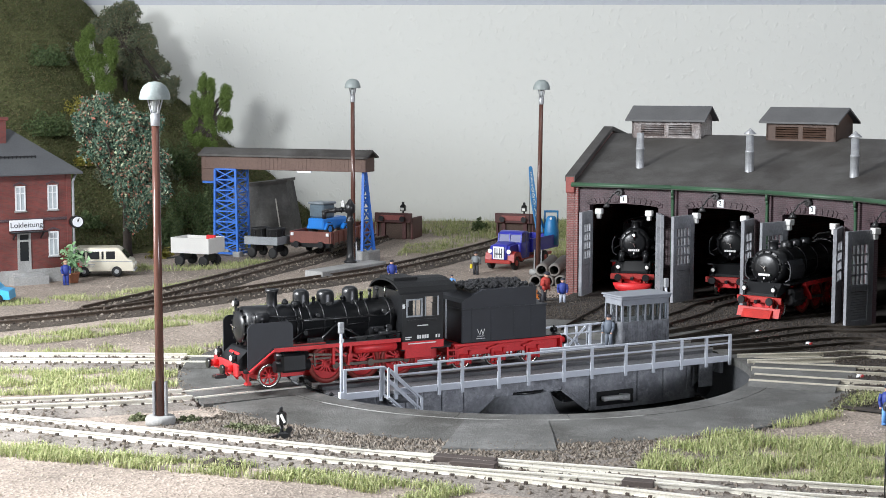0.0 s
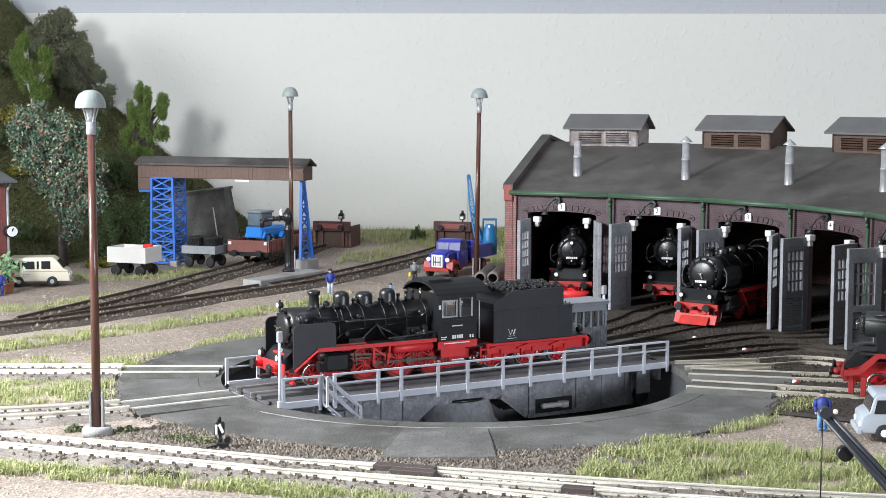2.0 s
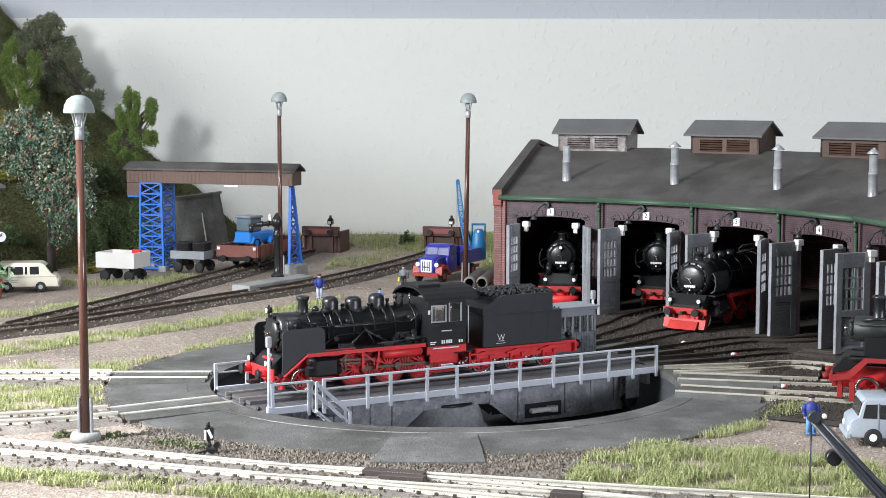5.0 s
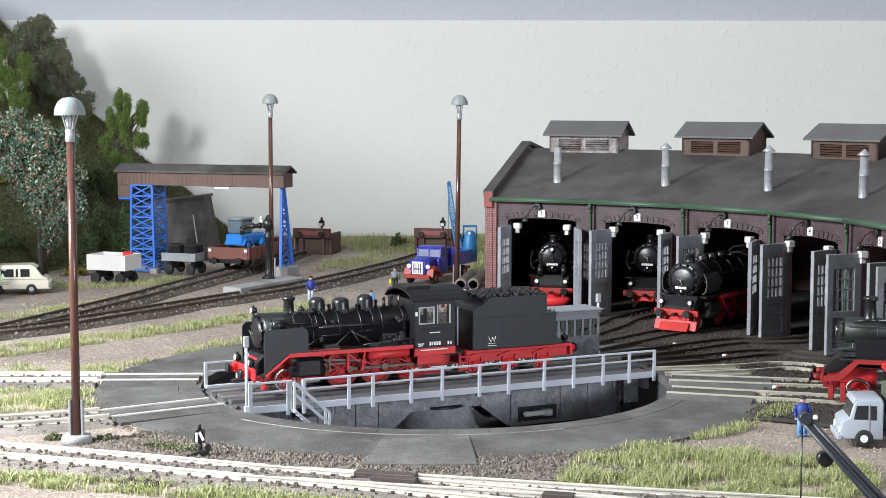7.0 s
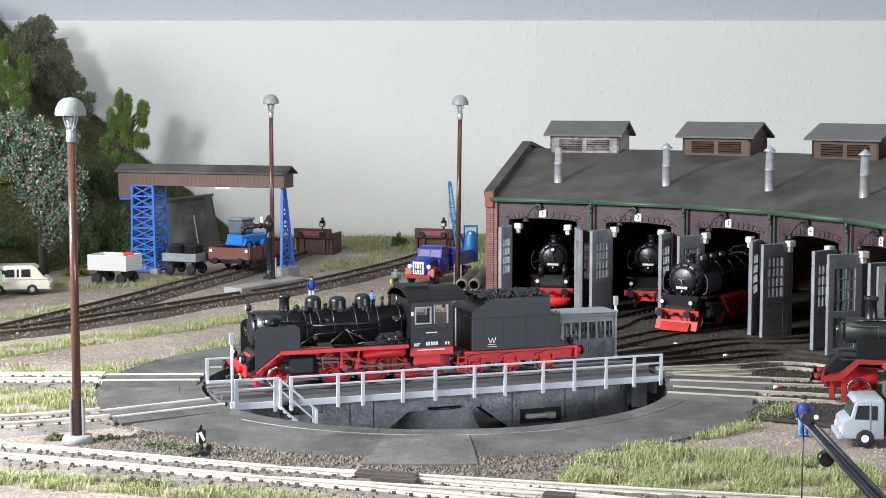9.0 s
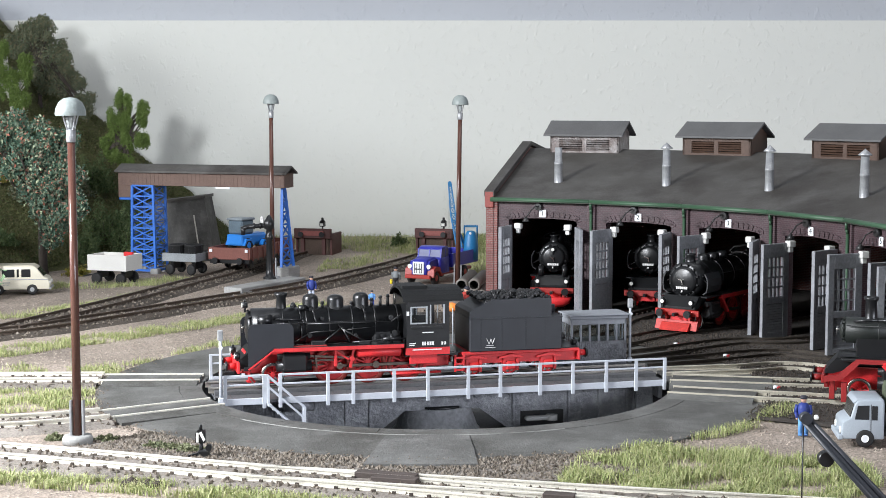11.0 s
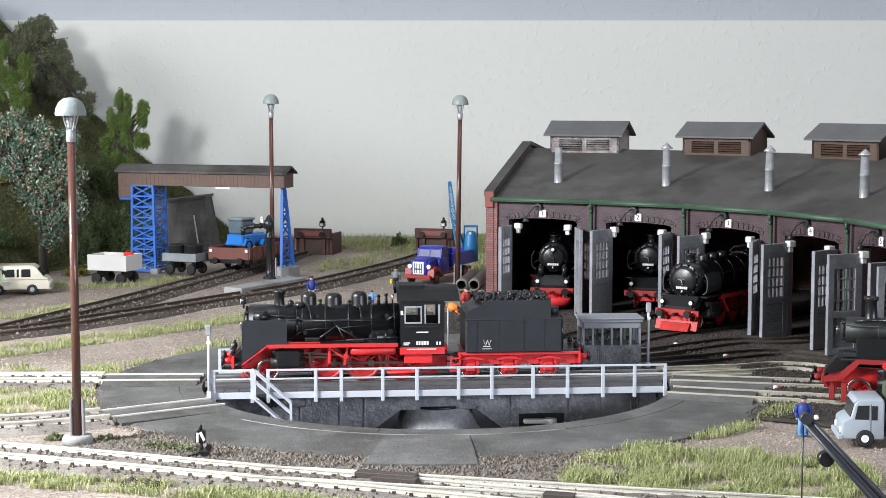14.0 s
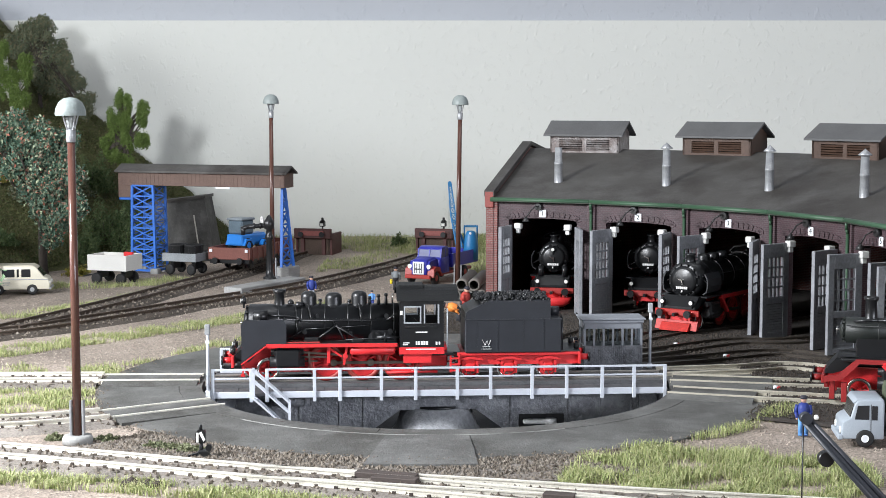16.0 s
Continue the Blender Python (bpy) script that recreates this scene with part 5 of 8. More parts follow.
def parked_engine(m, label, deflector=True, boiler_mat=BLACK, length=92.0, plough=True, br=8.0, bz=27.4, red=RED, top_lamp=True, small=False):
    """The front at the origin, facing -x."""
    t = thing("steam_locomotive", m, label, "locomotive", "parked locomotives")
    z0 = 1.7
    part("main_frame", B().box((6, -4.6, 6), (length, 4.6, 14), 0.3), RED, t)
    part("buffer_beam", B().box((4.2, -11.6, 8.8), (5.4, 11.6, 11.8), 0.2), red, t)
    buffer_parts(t, 4.2, -1, 10.2, red)
    if plough == "round":
        part("snow_plough", B().lathe([(0, 1.8), (6.5, 1.8), (9.4, 3.6), (10.8, 6.8), (0, 6.8)], 28, Matrix.Translation((6.4, 0, 0)) @ Matrix.Diagonal((0.5, 1, 1, 1))), RED, t, "rounded bright red snow plough")
    elif plough:
        part("snow_plough", B().prism([(3.0, 2.2), (5.6, 2.2), (5.6, 6.6), (4.8, 6.6)], -11, 11).prism([(0.6, 2.0), (5, 2.0), (5, 5.6), (3.4, 5.6)], -7.5, 7.5), red, t, "red snow plough")
    part("coupling_hook", B().box((0.6, -0.8, 8.8), (4.2, 0.8, 10.4), 0.2), BLACK, t)
    part("front_platform", B().prism([(5.2, 12.0), (5.2, 13.2), (9.5, 18.0), (17, 18.0), (17, 15), (8, 12)], -9, 9), BLACK, t)
    for y in (-7.6, 7.6):
        if not small:
            lamp_parts(t, 5.6, -1, y, 15.4, 1.25)
        part("plough_stay", B().bar((5.6, y * 0.8, 6.4), (5.6, y * 0.8, 9), 1.2), red, t)
    boiler(t, 12, length - 22, br, bz, boiler_mat)
    if top_lamp:
        lamp_parts(t, 10.6, -1, 0, bz + 4.5, 1.1)
    for k in range(6 if not small else 0):
        part("number_digit", B().box((8.7, -3.0 + k * 1.02, bz - 4.0), (9.4, -2.25 + k * 1.02, bz - 2.9), 0), NUMBER_WHITE, t, "white painted digit as a bar")
    if not small:
        part("number_mark", B().box((8.9, -0.35, bz - 5.6), (9.4, 0.35, bz - 4.7), 0), NUMBER_WHITE, t)
    if small:
        part("boiler_saddle", B().box((16, -4, 14), (length - 24, 4, bz), 0.4), BLACK, t)
        part("funnel", B().lathe([(2.9, 3.6), (2.3, 4.8), (2.1, 11.0), (2.7, 11.6), (2.6, 12.6), (1.9, 12.6), (1.8, 8)], 20, Matrix.Translation((21, 0, bz))), BLACK, t, "short black funnel")
        part("valve_gear", B().cyl((28, -3, bz + 3), (28, -3, bz + 10), 1.0, 0.8, 10).cyl((31.5, -2, bz + 3), (31.5, -2, bz + 8), 1.2, 1.2, 10).box((26, -4, bz + 3), (40, 4, bz + 5.4), 0.5), BLACK, t)
        part("pipe", B().tube([(15, -4.6, bz + 3.8), (24, -5.0, bz + 4.6), (34, -4.6, bz + 4.2), (length - 24, -4.4, bz + 3.6)], 0.5, 8), BLACK, t)
    if not small:
        part("chimney", B().lathe([(3.6, -2), (2.7, 0), (2.3, 1), (2.2, 3.6), (2.7, 4.0), (2.6, 4.6), (1.9, 4.6)], 20, Matrix.Translation((18, 0, bz + br - 0.8))), boiler_mat, t)
    for x in (32, 42, 52) if not small else (48,):
        dome(t, x, bz + br - 0.8, 3.0, 3.4, "steam_dome", boiler_mat)
    for s in (-1, 1):
        part("running_board", B().box((11, min(s * 6, s * 12.5), 17.2), (length - 20, max(s * 6, s * 12.5), 18.0), 0.1), BLACK, t)
        cx = 15.0 if not small else 25.5
        part("cylinder", B().box((cx, min(s * 8, s * 12.8), 6.5), (cx + 11, max(s * 8, s * 12.8), 14.5), 0.9).cyl((cx - 1.4, s * 10.6, 9.5), (cx + 12.5, s * 10.6, 9.5), 2.3, 2.3, 16).cyl((cx - 1.4, s * 10.4, 13.8), (cx + 12, s * 10.4, 13.8), 1.4, 1.4, 14), BLACK, t)
        if small:
            part("front_valance", B().prism([(5.4, 9.4), (5.4, 11.6), (10, 12.2), (16.6, 18.2), (30, 18.2), (30, 16.6), (17.8, 16.6), (11.6, 10.4)], s * 12.4 - 0.5, s * 12.4 + 0.5), red, t, "red slanting front plate")
            part("guard_iron", B().box((7.0, s * 9 - 0.8, 2.6), (9.0, s * 9 + 0.8, 9.4), 0.2).box((11.4, s * 11 - 0.7, 2.0), (13.4, s * 11 + 0.7, 9.4), 0.2), red, t)
        part("red_valance", B().box((26, s * 12.7 - 0.25, 15.6), (length - 20, s * 12.7 + 0.25, 17.4), 0).bar((26, s * 12.5, 16.5), (33, s * 12.5, 9), 1.8, 1.2), RED, t)
        part("connecting_rod", B().bar((27, s * 9.6, 9.5), (52, s * 9.6, 8.2), 0.8, 1.3), ROD, t)
        if deflector:
            bow = [(9.6, 20.6), (11.6, 22.0), (12.3, 25.0), (12.0, 28.4), (10.6, 31.0), (10.2, 30.7), (11.4, 28.2), (11.7, 25.0), (11.1, 22.3), (9.4, 21.1)]
            part("smoke_deflector", B().prism([(s * v, w + bz - 27.4) for v, w in bow], -27, -12.5, Matrix.Rotation(math.pi / 2, 4, "Z")), DEFLECTOR_GREY, t, "bowed black smoke deflector")
            part("deflector_stay", B().bar((15, s * 11.2, 24), (15, s * 7.6, 26), 0.5).bar((23, s * 11.2, 24), (23, s * 7.6, 26), 0.5), BLACK, t)
        for x in (12.5 if not small else 17.6,):
            wheel_part(t, False, x, s * 7, z0 + 4.3, "leading_wheel")
        for x in (35, 49.5, 64):
            wheel_part(t, True, x, s * 7, z0 + 6.9, "driving_wheel")
        part("cab_side", B().box((length - 22, s * 12.2 - 0.4, 12), (length, s * 12.2 + 0.4, 24)).box((length - 22, s * 12.2 - 0.4, 24), (length - 17, s * 12.2 + 0.4, 33)).box((length - 4, s * 12.2 - 0.4, 24), (length, s * 12.2 + 0.4, 33)), BLACK, t)
        if not top_lamp:
            continue
        part("air_pump", B().cyl((9, s * 6.4, 18), (9, s * 6.4, 23), 1.6, 1.6, 12).cyl((9, s * 6.4, 23), (9, s * 6.4, 24), 1.2, 1.0, 12), BLACK, t)
        part("platform_rail", B().tube([(6.2, s * 9, 13), (6.2, s * 9, 17), (10, s * 9, 18.5)], 0.3, 6), BLACK, t)
    part("cab_front", B().box((length - 22, -12, 18), (length - 21, 12, 33), 0), BLACK, t)
    part("cab_roof", B().prism([(13, 32.5), (10, 35.6), (0, 37.6), (-10, 35.6), (-13, 32.5), (-12, 32.5), (-9.6, 34.8), (0, 36.8), (9.6, 34.8), (12, 32.5)], -length - 2, -length + 24, Matrix.Rotation(math.pi / 2, 4, "Z")), BLACK, t)
    return t


parked_engine(P(59.8, 208, 0, 80), "black steam engine with red plough facing out of stall one", plough="round", red=DULL_RED)
parked_engine(P(107.5, 196, 0, 70), "black steam engine with dull red beam in stall two", plough=False, bz=28.6, top_lamp=False, red=DULL_RED)
parked_engine(P(112, 123.5, 0, 54), "black steam engine with bright red plough in front of the roundhouse", length=110, br=8.6, bz=25.2, top_lamp=False, red=mat("plough_red", (0.42, 0.022, 0.016), 0.5, 0, 0.4, 150, 1500, 0.2))
GREENISH = mat("boiler_grey_green", (0.014, 0.017, 0.015), 0.5, 0, 0.3, 100, 2000, 0.15)
parked_engine(P(140.5, -39.5, 0, -17), "dark green and red steam engine on an open radial track", deflector=False, boiler_mat=GREENISH, plough=False, br=4.8, bz=27.2, top_lamp=False, small=True, red=mat("open_track_red", (0.26, 0.015, 0.015), 0.55, 0, 0.3))


BARK_POLE = mat("pale_pole", (0.42, 0.40, 0.36), 0.7)
# ---- gantry over the coaling track ----
BLUE = mat("gantry_blue", (0.018, 0.12, 0.46), 0.45, 0, 0.15, 150, 2000, 0.1)
BOARD_BROWN = mat("gantry_boards", (0.115, 0.072, 0.056), 0.7, 0, 0.25, 60, 1200, 0.4)


def lattice(parent, name, p0, p1, q0, q1, n, w=0.7, material=BLUE):
    """A braced panel between two posts p and q, n bays high."""
    p0, p1, q0, q1 = map(Vector, (p0, p1, q0, q1))
    ob = part(name, B().bar(p0, p1, w * 1.5), material, parent)
    part("post", B().bar(q0, q1, w * 1.5), material, ob)
    for k in range(n):
        a, c = k / n, (k + 1) / n
        pa, pc, qa, qc = p0.lerp(p1, a), p0.lerp(p1, c), q0.lerp(q1, a), q0.lerp(q1, c)
        for a, c, t in ((pa, qc, 0.75), (qa, pc, 0.72), (pc, qc, 1.0)):
            part("brace", B().bar(a, c, w * t), material, ob)
    return ob


def build_gantry():
    t = thing("gantry_crane", P(-212, 413, -1, -18.5), "blue lattice gantry with a brown boarded runway roof", "gantry crane")
    # left tower: four braced faces
    x0, x1, y0, y1, h = 15.8, 32.8, -8, 8, 57
    lattice(t, "tower_front", (x0, y0, 2), (x0 + 1, y0, h), (x1, y0, 2), (x1 - 1, y0, h), 8, 0.95)
    lattice(t, "tower_back", (x0, y1, 2), (x0 + 1, y1, h), (x1, y1, 2), (x1 - 1, y1, h), 8, 0.95)
    lattice(t, "tower_side", (x1, y0, 2), (x1 - 1, y0, h), (x1, y1, 2), (x1 - 1, y1, h), 7)
    lattice(t, "tower_side", (x0, y0, 2), (x0 + 1, y0, h), (x0, y1, 2), (x0 + 1, y1, h), 7)
    for x in (x0, x1):
        for y in (y0, y1):
            part("footing", B().box((x - 2.6, y - 2.6, -1), (x + 2.6, y + 2.6, 3.4), 0.4), CONCRETE_LIGHT, t)
    part("hatch_grid", B().bar((x0, y0, 2), (x1, y0, 2), 1.4).bar((x0, y1, 2), (x1, y1, 2), 1.4).bar((x1, y0, 2), (x1, y1, 2), 1.4), BLUE, t)
    part("knee_plate", B().box((6.5, -7, 47.5), (16, 7, 49), 0.2), BLUE, t)
    # right trestle
    xr = 121
    lattice(t, "trestle", (xr, -6.5, 3), (xr - 1, -1.8, h), (xr + 3, 6.5, 3), (xr - 1, 1.8, h), 7, 1.1)
    part("footing", B().box((xr - 5, -9, -1), (xr + 6, 9, 7), 0.5), CONCRETE_LIGHT, t)
    part("runway", B().box((6, -7, 57), (124, 7, 66), 0.3).box((6, -7.0, 49), (16, 7, 57), 0.2), BOARD_BROWN, t)
    for k in range(40):
        part("board", B().box((6.2 + k * 2.95, -7.12, 57.2), (8.95 + k * 2.95, -7.0, 65.8), 0), BOARD_BROWN, t)
    part("runway_roof", B().prism([(-9, 65.4), (0, 69.5), (9, 65.4), (9, 66.6), (0, 70.8), (-9, 66.6)], -126, -4.5, Matrix.Rotation(math.pi / 2, 4, "Z")), ROOF, t)
    part("trolley_plate", B().box((76, -6.9, 55.8), (86, -6.0, 56.9), 0), WHITE, t)


build_gantry()
b = B()
b.prism([(-14, -2), (-13, 38), (25, 43), (33, -2)], 0, 22)
bk = solid("coal_bunker", b, worn_mat("bunker_plaster", (0.045, 0.044, 0.042), (0.10, 0.098, 0.092), (0.17, 0.168, 0.16), 0.8, 30.0, 90.0, 600.0), "weathered dark grey coal bunker wall", "bunker", m=P(-188.5, 478, 0, -6))
solid("leaning_pole", B().cyl((0, 0, -1), (-7, 14.5, 31), 0.5, 0.45, 8), BARK_POLE, "pale wooden pole leaning on the bunker", "pole", m=P(-164, 461.5, 0))
part("bunker_coping", B().prism([(-14, 38), (26, 43), (26, 45), (-14, 40)], -1, 23), ROOF, bk)

# ---- water crane on its concrete island ----
b = B()
b.box((0, -6.5, -2), (64, 6.5, 4.2), 0.4)
solid("concrete_island", b, CONCRETE_LIGHT, "pale grey concrete island between two sidings", "platform", m=P(-118, 277, 0, 60))
wc = thing("water_crane", P(-101.5, 321, 4.2, 0) @ Matrix.Diagonal((0.94, 0.94, 0.9, 1)), "black cast-iron water crane on a concrete island", "water crane")
part("column", B().lathe([(4.2, 0), (4.2, 1.2), (2.6, 2.0), (2.2, 6), (1.9, 26), (2.6, 27), (2.6, 29), (1.9, 30), (1.9, 33), (3.4, 34), (3.4, 38.5), (2.2, 40), (1.2, 42), (0, 43)], 20), BLACK, wc)
part("outlet_arm", B().tube([(0, 0, 35.6), (-5, 0, 35.6), (-14, 0, 34.8), (-16.6, 0, 33.8)], 1.5, 12).cyl((-16.6, 0, 35), (-16.6, 0, 29.5), 1.7, 1.5, 12), BLACK, wc)
part("flange", B().cyl((-5, 0, 35.6), (-5.9, 0, 35.6), 2.3, 2.3, 14).cyl((-9, 0, 35.3), (-9.9, 0, 35.3), 2.1, 2.1, 14), BLACK, wc)
part("lantern", B().box((-5.5, -1, 37.5), (-3.5, 1, 40.2), 0.2).lathe([(1.6, 40.2), (0.3, 42), (0, 42)], 8, Matrix.Translation((-4.5, 0, 0))), mat("lantern_white", (0.6, 0.6, 0.58), 0.4), wc, "small white lantern")
part("hand_wheel", B().lathe([(2.0, -0.2), (2.3, 0), (2.0, 0.2), (1.8, 0)], 16, Matrix.Translation((2.6, 0, 12)) @ Matrix.Rotation(math.pi / 2, 4, "Y"), False).cyl((0, 0, 12), (2.6, 0, 12), 0.4, 0.4, 8), BLACK, wc)


# ---- wagons, carts and vehicles ----
def road_wheel(parent, x, y, z, r, hub=ZINC, name="wheel"):
    s = -1 if y < 0 else 1
    w = part(name, B().lathe([(r * 0.5, -1.1), (r * 0.9, -1.2), (r, -0.8), (r, 0.8), (r * 0.9, 1.2), (r * 0.5, 1.1)], 20, Matrix.Translation((x, y, z)) @ Matrix.Rotation(math.pi / 2, 4, "X")), RUBBER, parent)
    part("hub", B().cyl((x, y, z), (x, y + s * 1.3, z), r * 0.52, r * 0.42, 14), hub, w)
    return w


def cart(m, material, label, load):
    t = thing("farm_trailer", m, label, "trailer")
    part("floor", B().box((0, 0, 8.2), (27, 16, 9.2), 0.1), material, t)
    for a, c in (((0, 0, 9.0), (27, 0.8, 17.5)), ((0, 15.2, 9.0), (27, 16, 17.5)), ((0, 0.8, 9.0), (0.8, 15.2, 17.5)), ((26.2, 0.8, 9.0), (27, 15.2, 17.5))):
        c2 = (c[0], c[1], c[2] if load is None else 13.0)
        part("side_board", B().box(a, c2, 0.12), material, t)
    for x in (5, 22):
        for y in (2.0, 14.0):
            road_wheel(t, x, y, 3.3, 3.3, BLACK)
        part("axle", B().cyl((x, 1, 3.8), (x, 15, 3.8), 0.7, 0.7, 8).box((x - 1.5, 4, 3.8), (x + 1.5, 12, 8.2), 0.2), BLACK, t)
    part("drawbar", B().bar((0, 8, 5), (-9, 8, 3.4), 0.9), BLACK, t)
    if load == "drums":
        for x, y in ((7.4, 8), (19.8, 8)):
            tub = part("tub", B().lathe([(0, 9.4), (5.4, 9.4), (5.8, 11), (5.8, 16.6), (6.2, 17.0), (6.2, 17.8), (5.5, 17.8), (5.2, 16.8), (0, 16.6)], 24, Matrix.Translation((x, y, 0)), False), RUBBER, t, "black round tub")
            for a in range(8):
                c, sn = math.cos(a * math.pi / 4), math.sin(a * math.pi / 4)
                part("tub_rib", B().box((x + 5.8 * c - 0.35, y + 5.8 * sn - 0.35, 9.6), (x + 5.8 * c + 0.35, y + 5.8 * sn + 0.35, 16.8), 0.1), BLACK, tub)
    else:
        part("red_tool", B().box((18, 10, 9.3), (24, 12, 18.6), 0.3), RED, t)
        part("inner_lining", B().box((0.9, 0.9, 9.2), (26.1, 15.1, 9.6), 0), mat("sand_load", (0.5, 0.42, 0.3), 0.9), t)
    return t


cart(P(-214.5, 337, -0.6, -20) @ Matrix.Diagonal((1.0, 1.2, 1.02, 1)), mat("cart_white", (0.68, 0.67, 0.63), 0.5, 0, 0.06), "white wooden farm trailer standing in the grass", None)
cart(P(-177.5, 386, -0.6, -20) @ Matrix.Diagonal((0.9, 1.2, 1.08, 1)), mat("cart_grey", (0.25, 0.27, 0.28), 0.5), "grey flat trailer loaded with two black tubs", "drums")


def build_wagon():
    t = thing("low_sided_wagon", P(-134, 382, 0, 74) @ Matrix.Diagonal((1, 1.16, 1.14, 1)), "red-brown low-sided goods wagon on the siding", "wagon")
    wr = mat("wagon_red_brown", (0.17, 0.055, 0.04), 0.6, 0, 0.2, 100, 1500, 0.2)
    part("wagon_floor", B().box((0, -12, 8.6), (78, 12, 10), 0.1), wr, t)
    for a, c in (((0, -12.4, 8.4), (78, -11.6, 15)), ((0, 11.6, 8.4), (78, 12.4, 15)), ((-0.4, -11.6, 8.4), (0.6, 11.6, 15)), ((77.4, -11.6, 8.4), (78.4, 11.6, 15))):
        part("side_board", B().box(a, c, 0.1), wr, t)
    for k in range(9):
        part("side_stanchion", B().box((4 + k * 8.6, -12.9, 7.6), (5 + k * 8.6, -12.4, 15), 0), wr, t)
    for k in range(6):
        part("floor_plank", B().box((0.8, -11.4 + k * 3.8, 10.0), (77.2, -7.8 + k * 3.8, 10.5), 0.1), mat("plank_tan", (0.42, 0.30, 0.19), 0.8, 0, 0.3, 120, 1500, 0.4), t)
    part("under_frame", B().box((1, -8.5, 6.4), (77, -7.5, 8.6)).box((1, 7.5, 6.4), (77, 8.5, 8.6)).box((0, -11.5, 6.2), (1.2, 11.5, 8.6)).box((76.8, -11.5, 6.2), (78, 11.5, 8.6)), BLACK, t)
    buffer_parts(t, 0, -1, 7.8, BLACK)
    for y in (-10.6, 10.6):
        part("tail_lamp", B().box((-1.2, y - 0.8, 12.6), (-0.4, y + 0.8, 14.2), 0), WHITE, t)
    for x in (16, 62):
        for s in (-1, 1):
            w = part("wheel", B().lathe([(4.0, -0.8), (4.0, 0.4), (4.4, 0.5), (4.4, 0.9), (0.8, 0.9), (0.8, -0.8)], 20, Matrix.Translation((x, s * 6.8, 6.5)) @ Matrix.Rotation(s * math.pi / 2, 4, "X")), BLACK, t)
        part("axle_guard", B().box((x - 3, -9.4, 4.6), (x + 3, -8.6, 8.6), 0.2).box((x - 3, 8.6, 4.6), (x + 3, 9.4, 8.6), 0.2), BLACK, t)
    return t


build_wagon()
SKY_BLUE = mat("vehicle_blue", (0.02, 0.20, 0.62), 0.35, 0, 0.1)
jeep = thing("small_tractor", P(-133.5, 403, 12.0, 58) @ Matrix.Diagonal((1, 1, 1.12, 1)), "bright blue small tractor with a grey cab on a wagon", "tractor")
part("hood", B().box((14, -4.5, 4), (29, 4.5, 10.5), 1.4), SKY_BLUE, jeep)
part("cab_base", B().box((0, -6.5, 4), (14, 6.5, 10.5), 0.8), SKY_BLUE, jeep)
part("cab_top", B().box((1, -6, 10.5), (13.5, 6, 19), 1.0), mat("tractor_cab_grey", (0.10, 0.14, 0.17), 0.3), jeep)
part("cab_canopy", B().box((0.2, -6.6, 18.6), (14.2, 6.6, 20), 0.5), mat("tractor_roof_grey", (0.2, 0.23, 0.25), 0.5), jeep)
for x, r in ((6, 4.2), (24, 3.6)):
    for y in (-6.6, 6.6):
        road_wheel(jeep, x, y, r, r, SKY_BLUE)
        part("mudguard", B().prism([(x - r - 1, r), (x - r * 0.7, r * 1.9), (x + r * 0.7, r * 1.9), (x + r + 1, r), (x + r, r), (x + r * 0.5, r * 1.6), (x - r * 0.5, r * 1.6), (x - r, r)], y - 1.5, y + 1.5), SKY_BLUE, jeep)
dr = thing("oil_drum", P(-120, 446, 12.0), "black oil drum on the goods wagon", "drum")
part("drum", B().lathe([(4.6, 0), (4.8, 0.3), (4.6, 4), (4.8, 4.3), (4.6, 4.6), (4.8, 8), (4.6, 8.4), (0, 8.2)], 20), RUBBER, dr)


def buffer_stop(m, label):
    t = thing("buffer_stop", m, label, "buffer stop", "buffer stops")
    bs = mat("buffer_stop_red", (0.085, 0.03, 0.027), 0.6, 0, 0.3, 120, 1500, 0.3)
    part("cross_beam", B().box((-14, -2, 11.5), (14, 1.5, 18.5), 0.4), bs, t, "dull red cross beam")
    part("beam_board", B().box((-9, -2.6, 13.5), (9, -2.0, 17), 0.1), mat("beam_board_pale", (0.26, 0.075, 0.065), 0.6), t)
    for x in (-8, 8):
        part("upright", B().box((x - 1.4, 0, -2), (x + 1.4, 4, 18), 0.2).bar((x, 3, 15), (x, 20, -1), 1.8), bs, t)
        part("buffer_disc", B().cyl((x, -4.6, 14.5), (x, -2, 14.5), 2.0, 1.4, 16), BLACK, t)
    part("side_wall", B().box((-14, 1.5, -2), (-12.4, 22, 15), 0.3).box((12.4, 1.5, -2), (14, 22, 15), 0.3), bs, t)
    part("earth_fill", B().box((-12.4, 1.6, -2), (12.4, 24, 12.5), 1.5), mat("earth_fill", (0.10, 0.07, 0.055), 0.95, 0, 0.4, 100, 1200, 0.8), t)
    part("lantern", B().cyl((7, 1, 18.5), (7, 1, 20), 0.7, 0.7, 8).box((5.2, -0.8, 20), (8.8, 2.8, 23.5), 0.3).lathe([(2.3, 23.5), (0.9, 25), (0.9, 26.4), (0, 26.6)], 12, Matrix.Translation((7, 1, 0))), BLACK, t)
    part("lantern_glass", B().box((5.8, -1.2, 20.5), (8.2, -0.7, 22.4)), LENS, t, "white lantern glass")
    return t


buffer_stop(P(-90.7, 508, 0.5, -16), "dull red earth-filled buffer stop with a lantern")
buffer_stop(P(-3.8, 508, 0.5, -16), "dull red earth-filled buffer stop with a lantern")


DARK_IRON = mat("dark_iron", (0.05, 0.055, 0.07), 0.5)


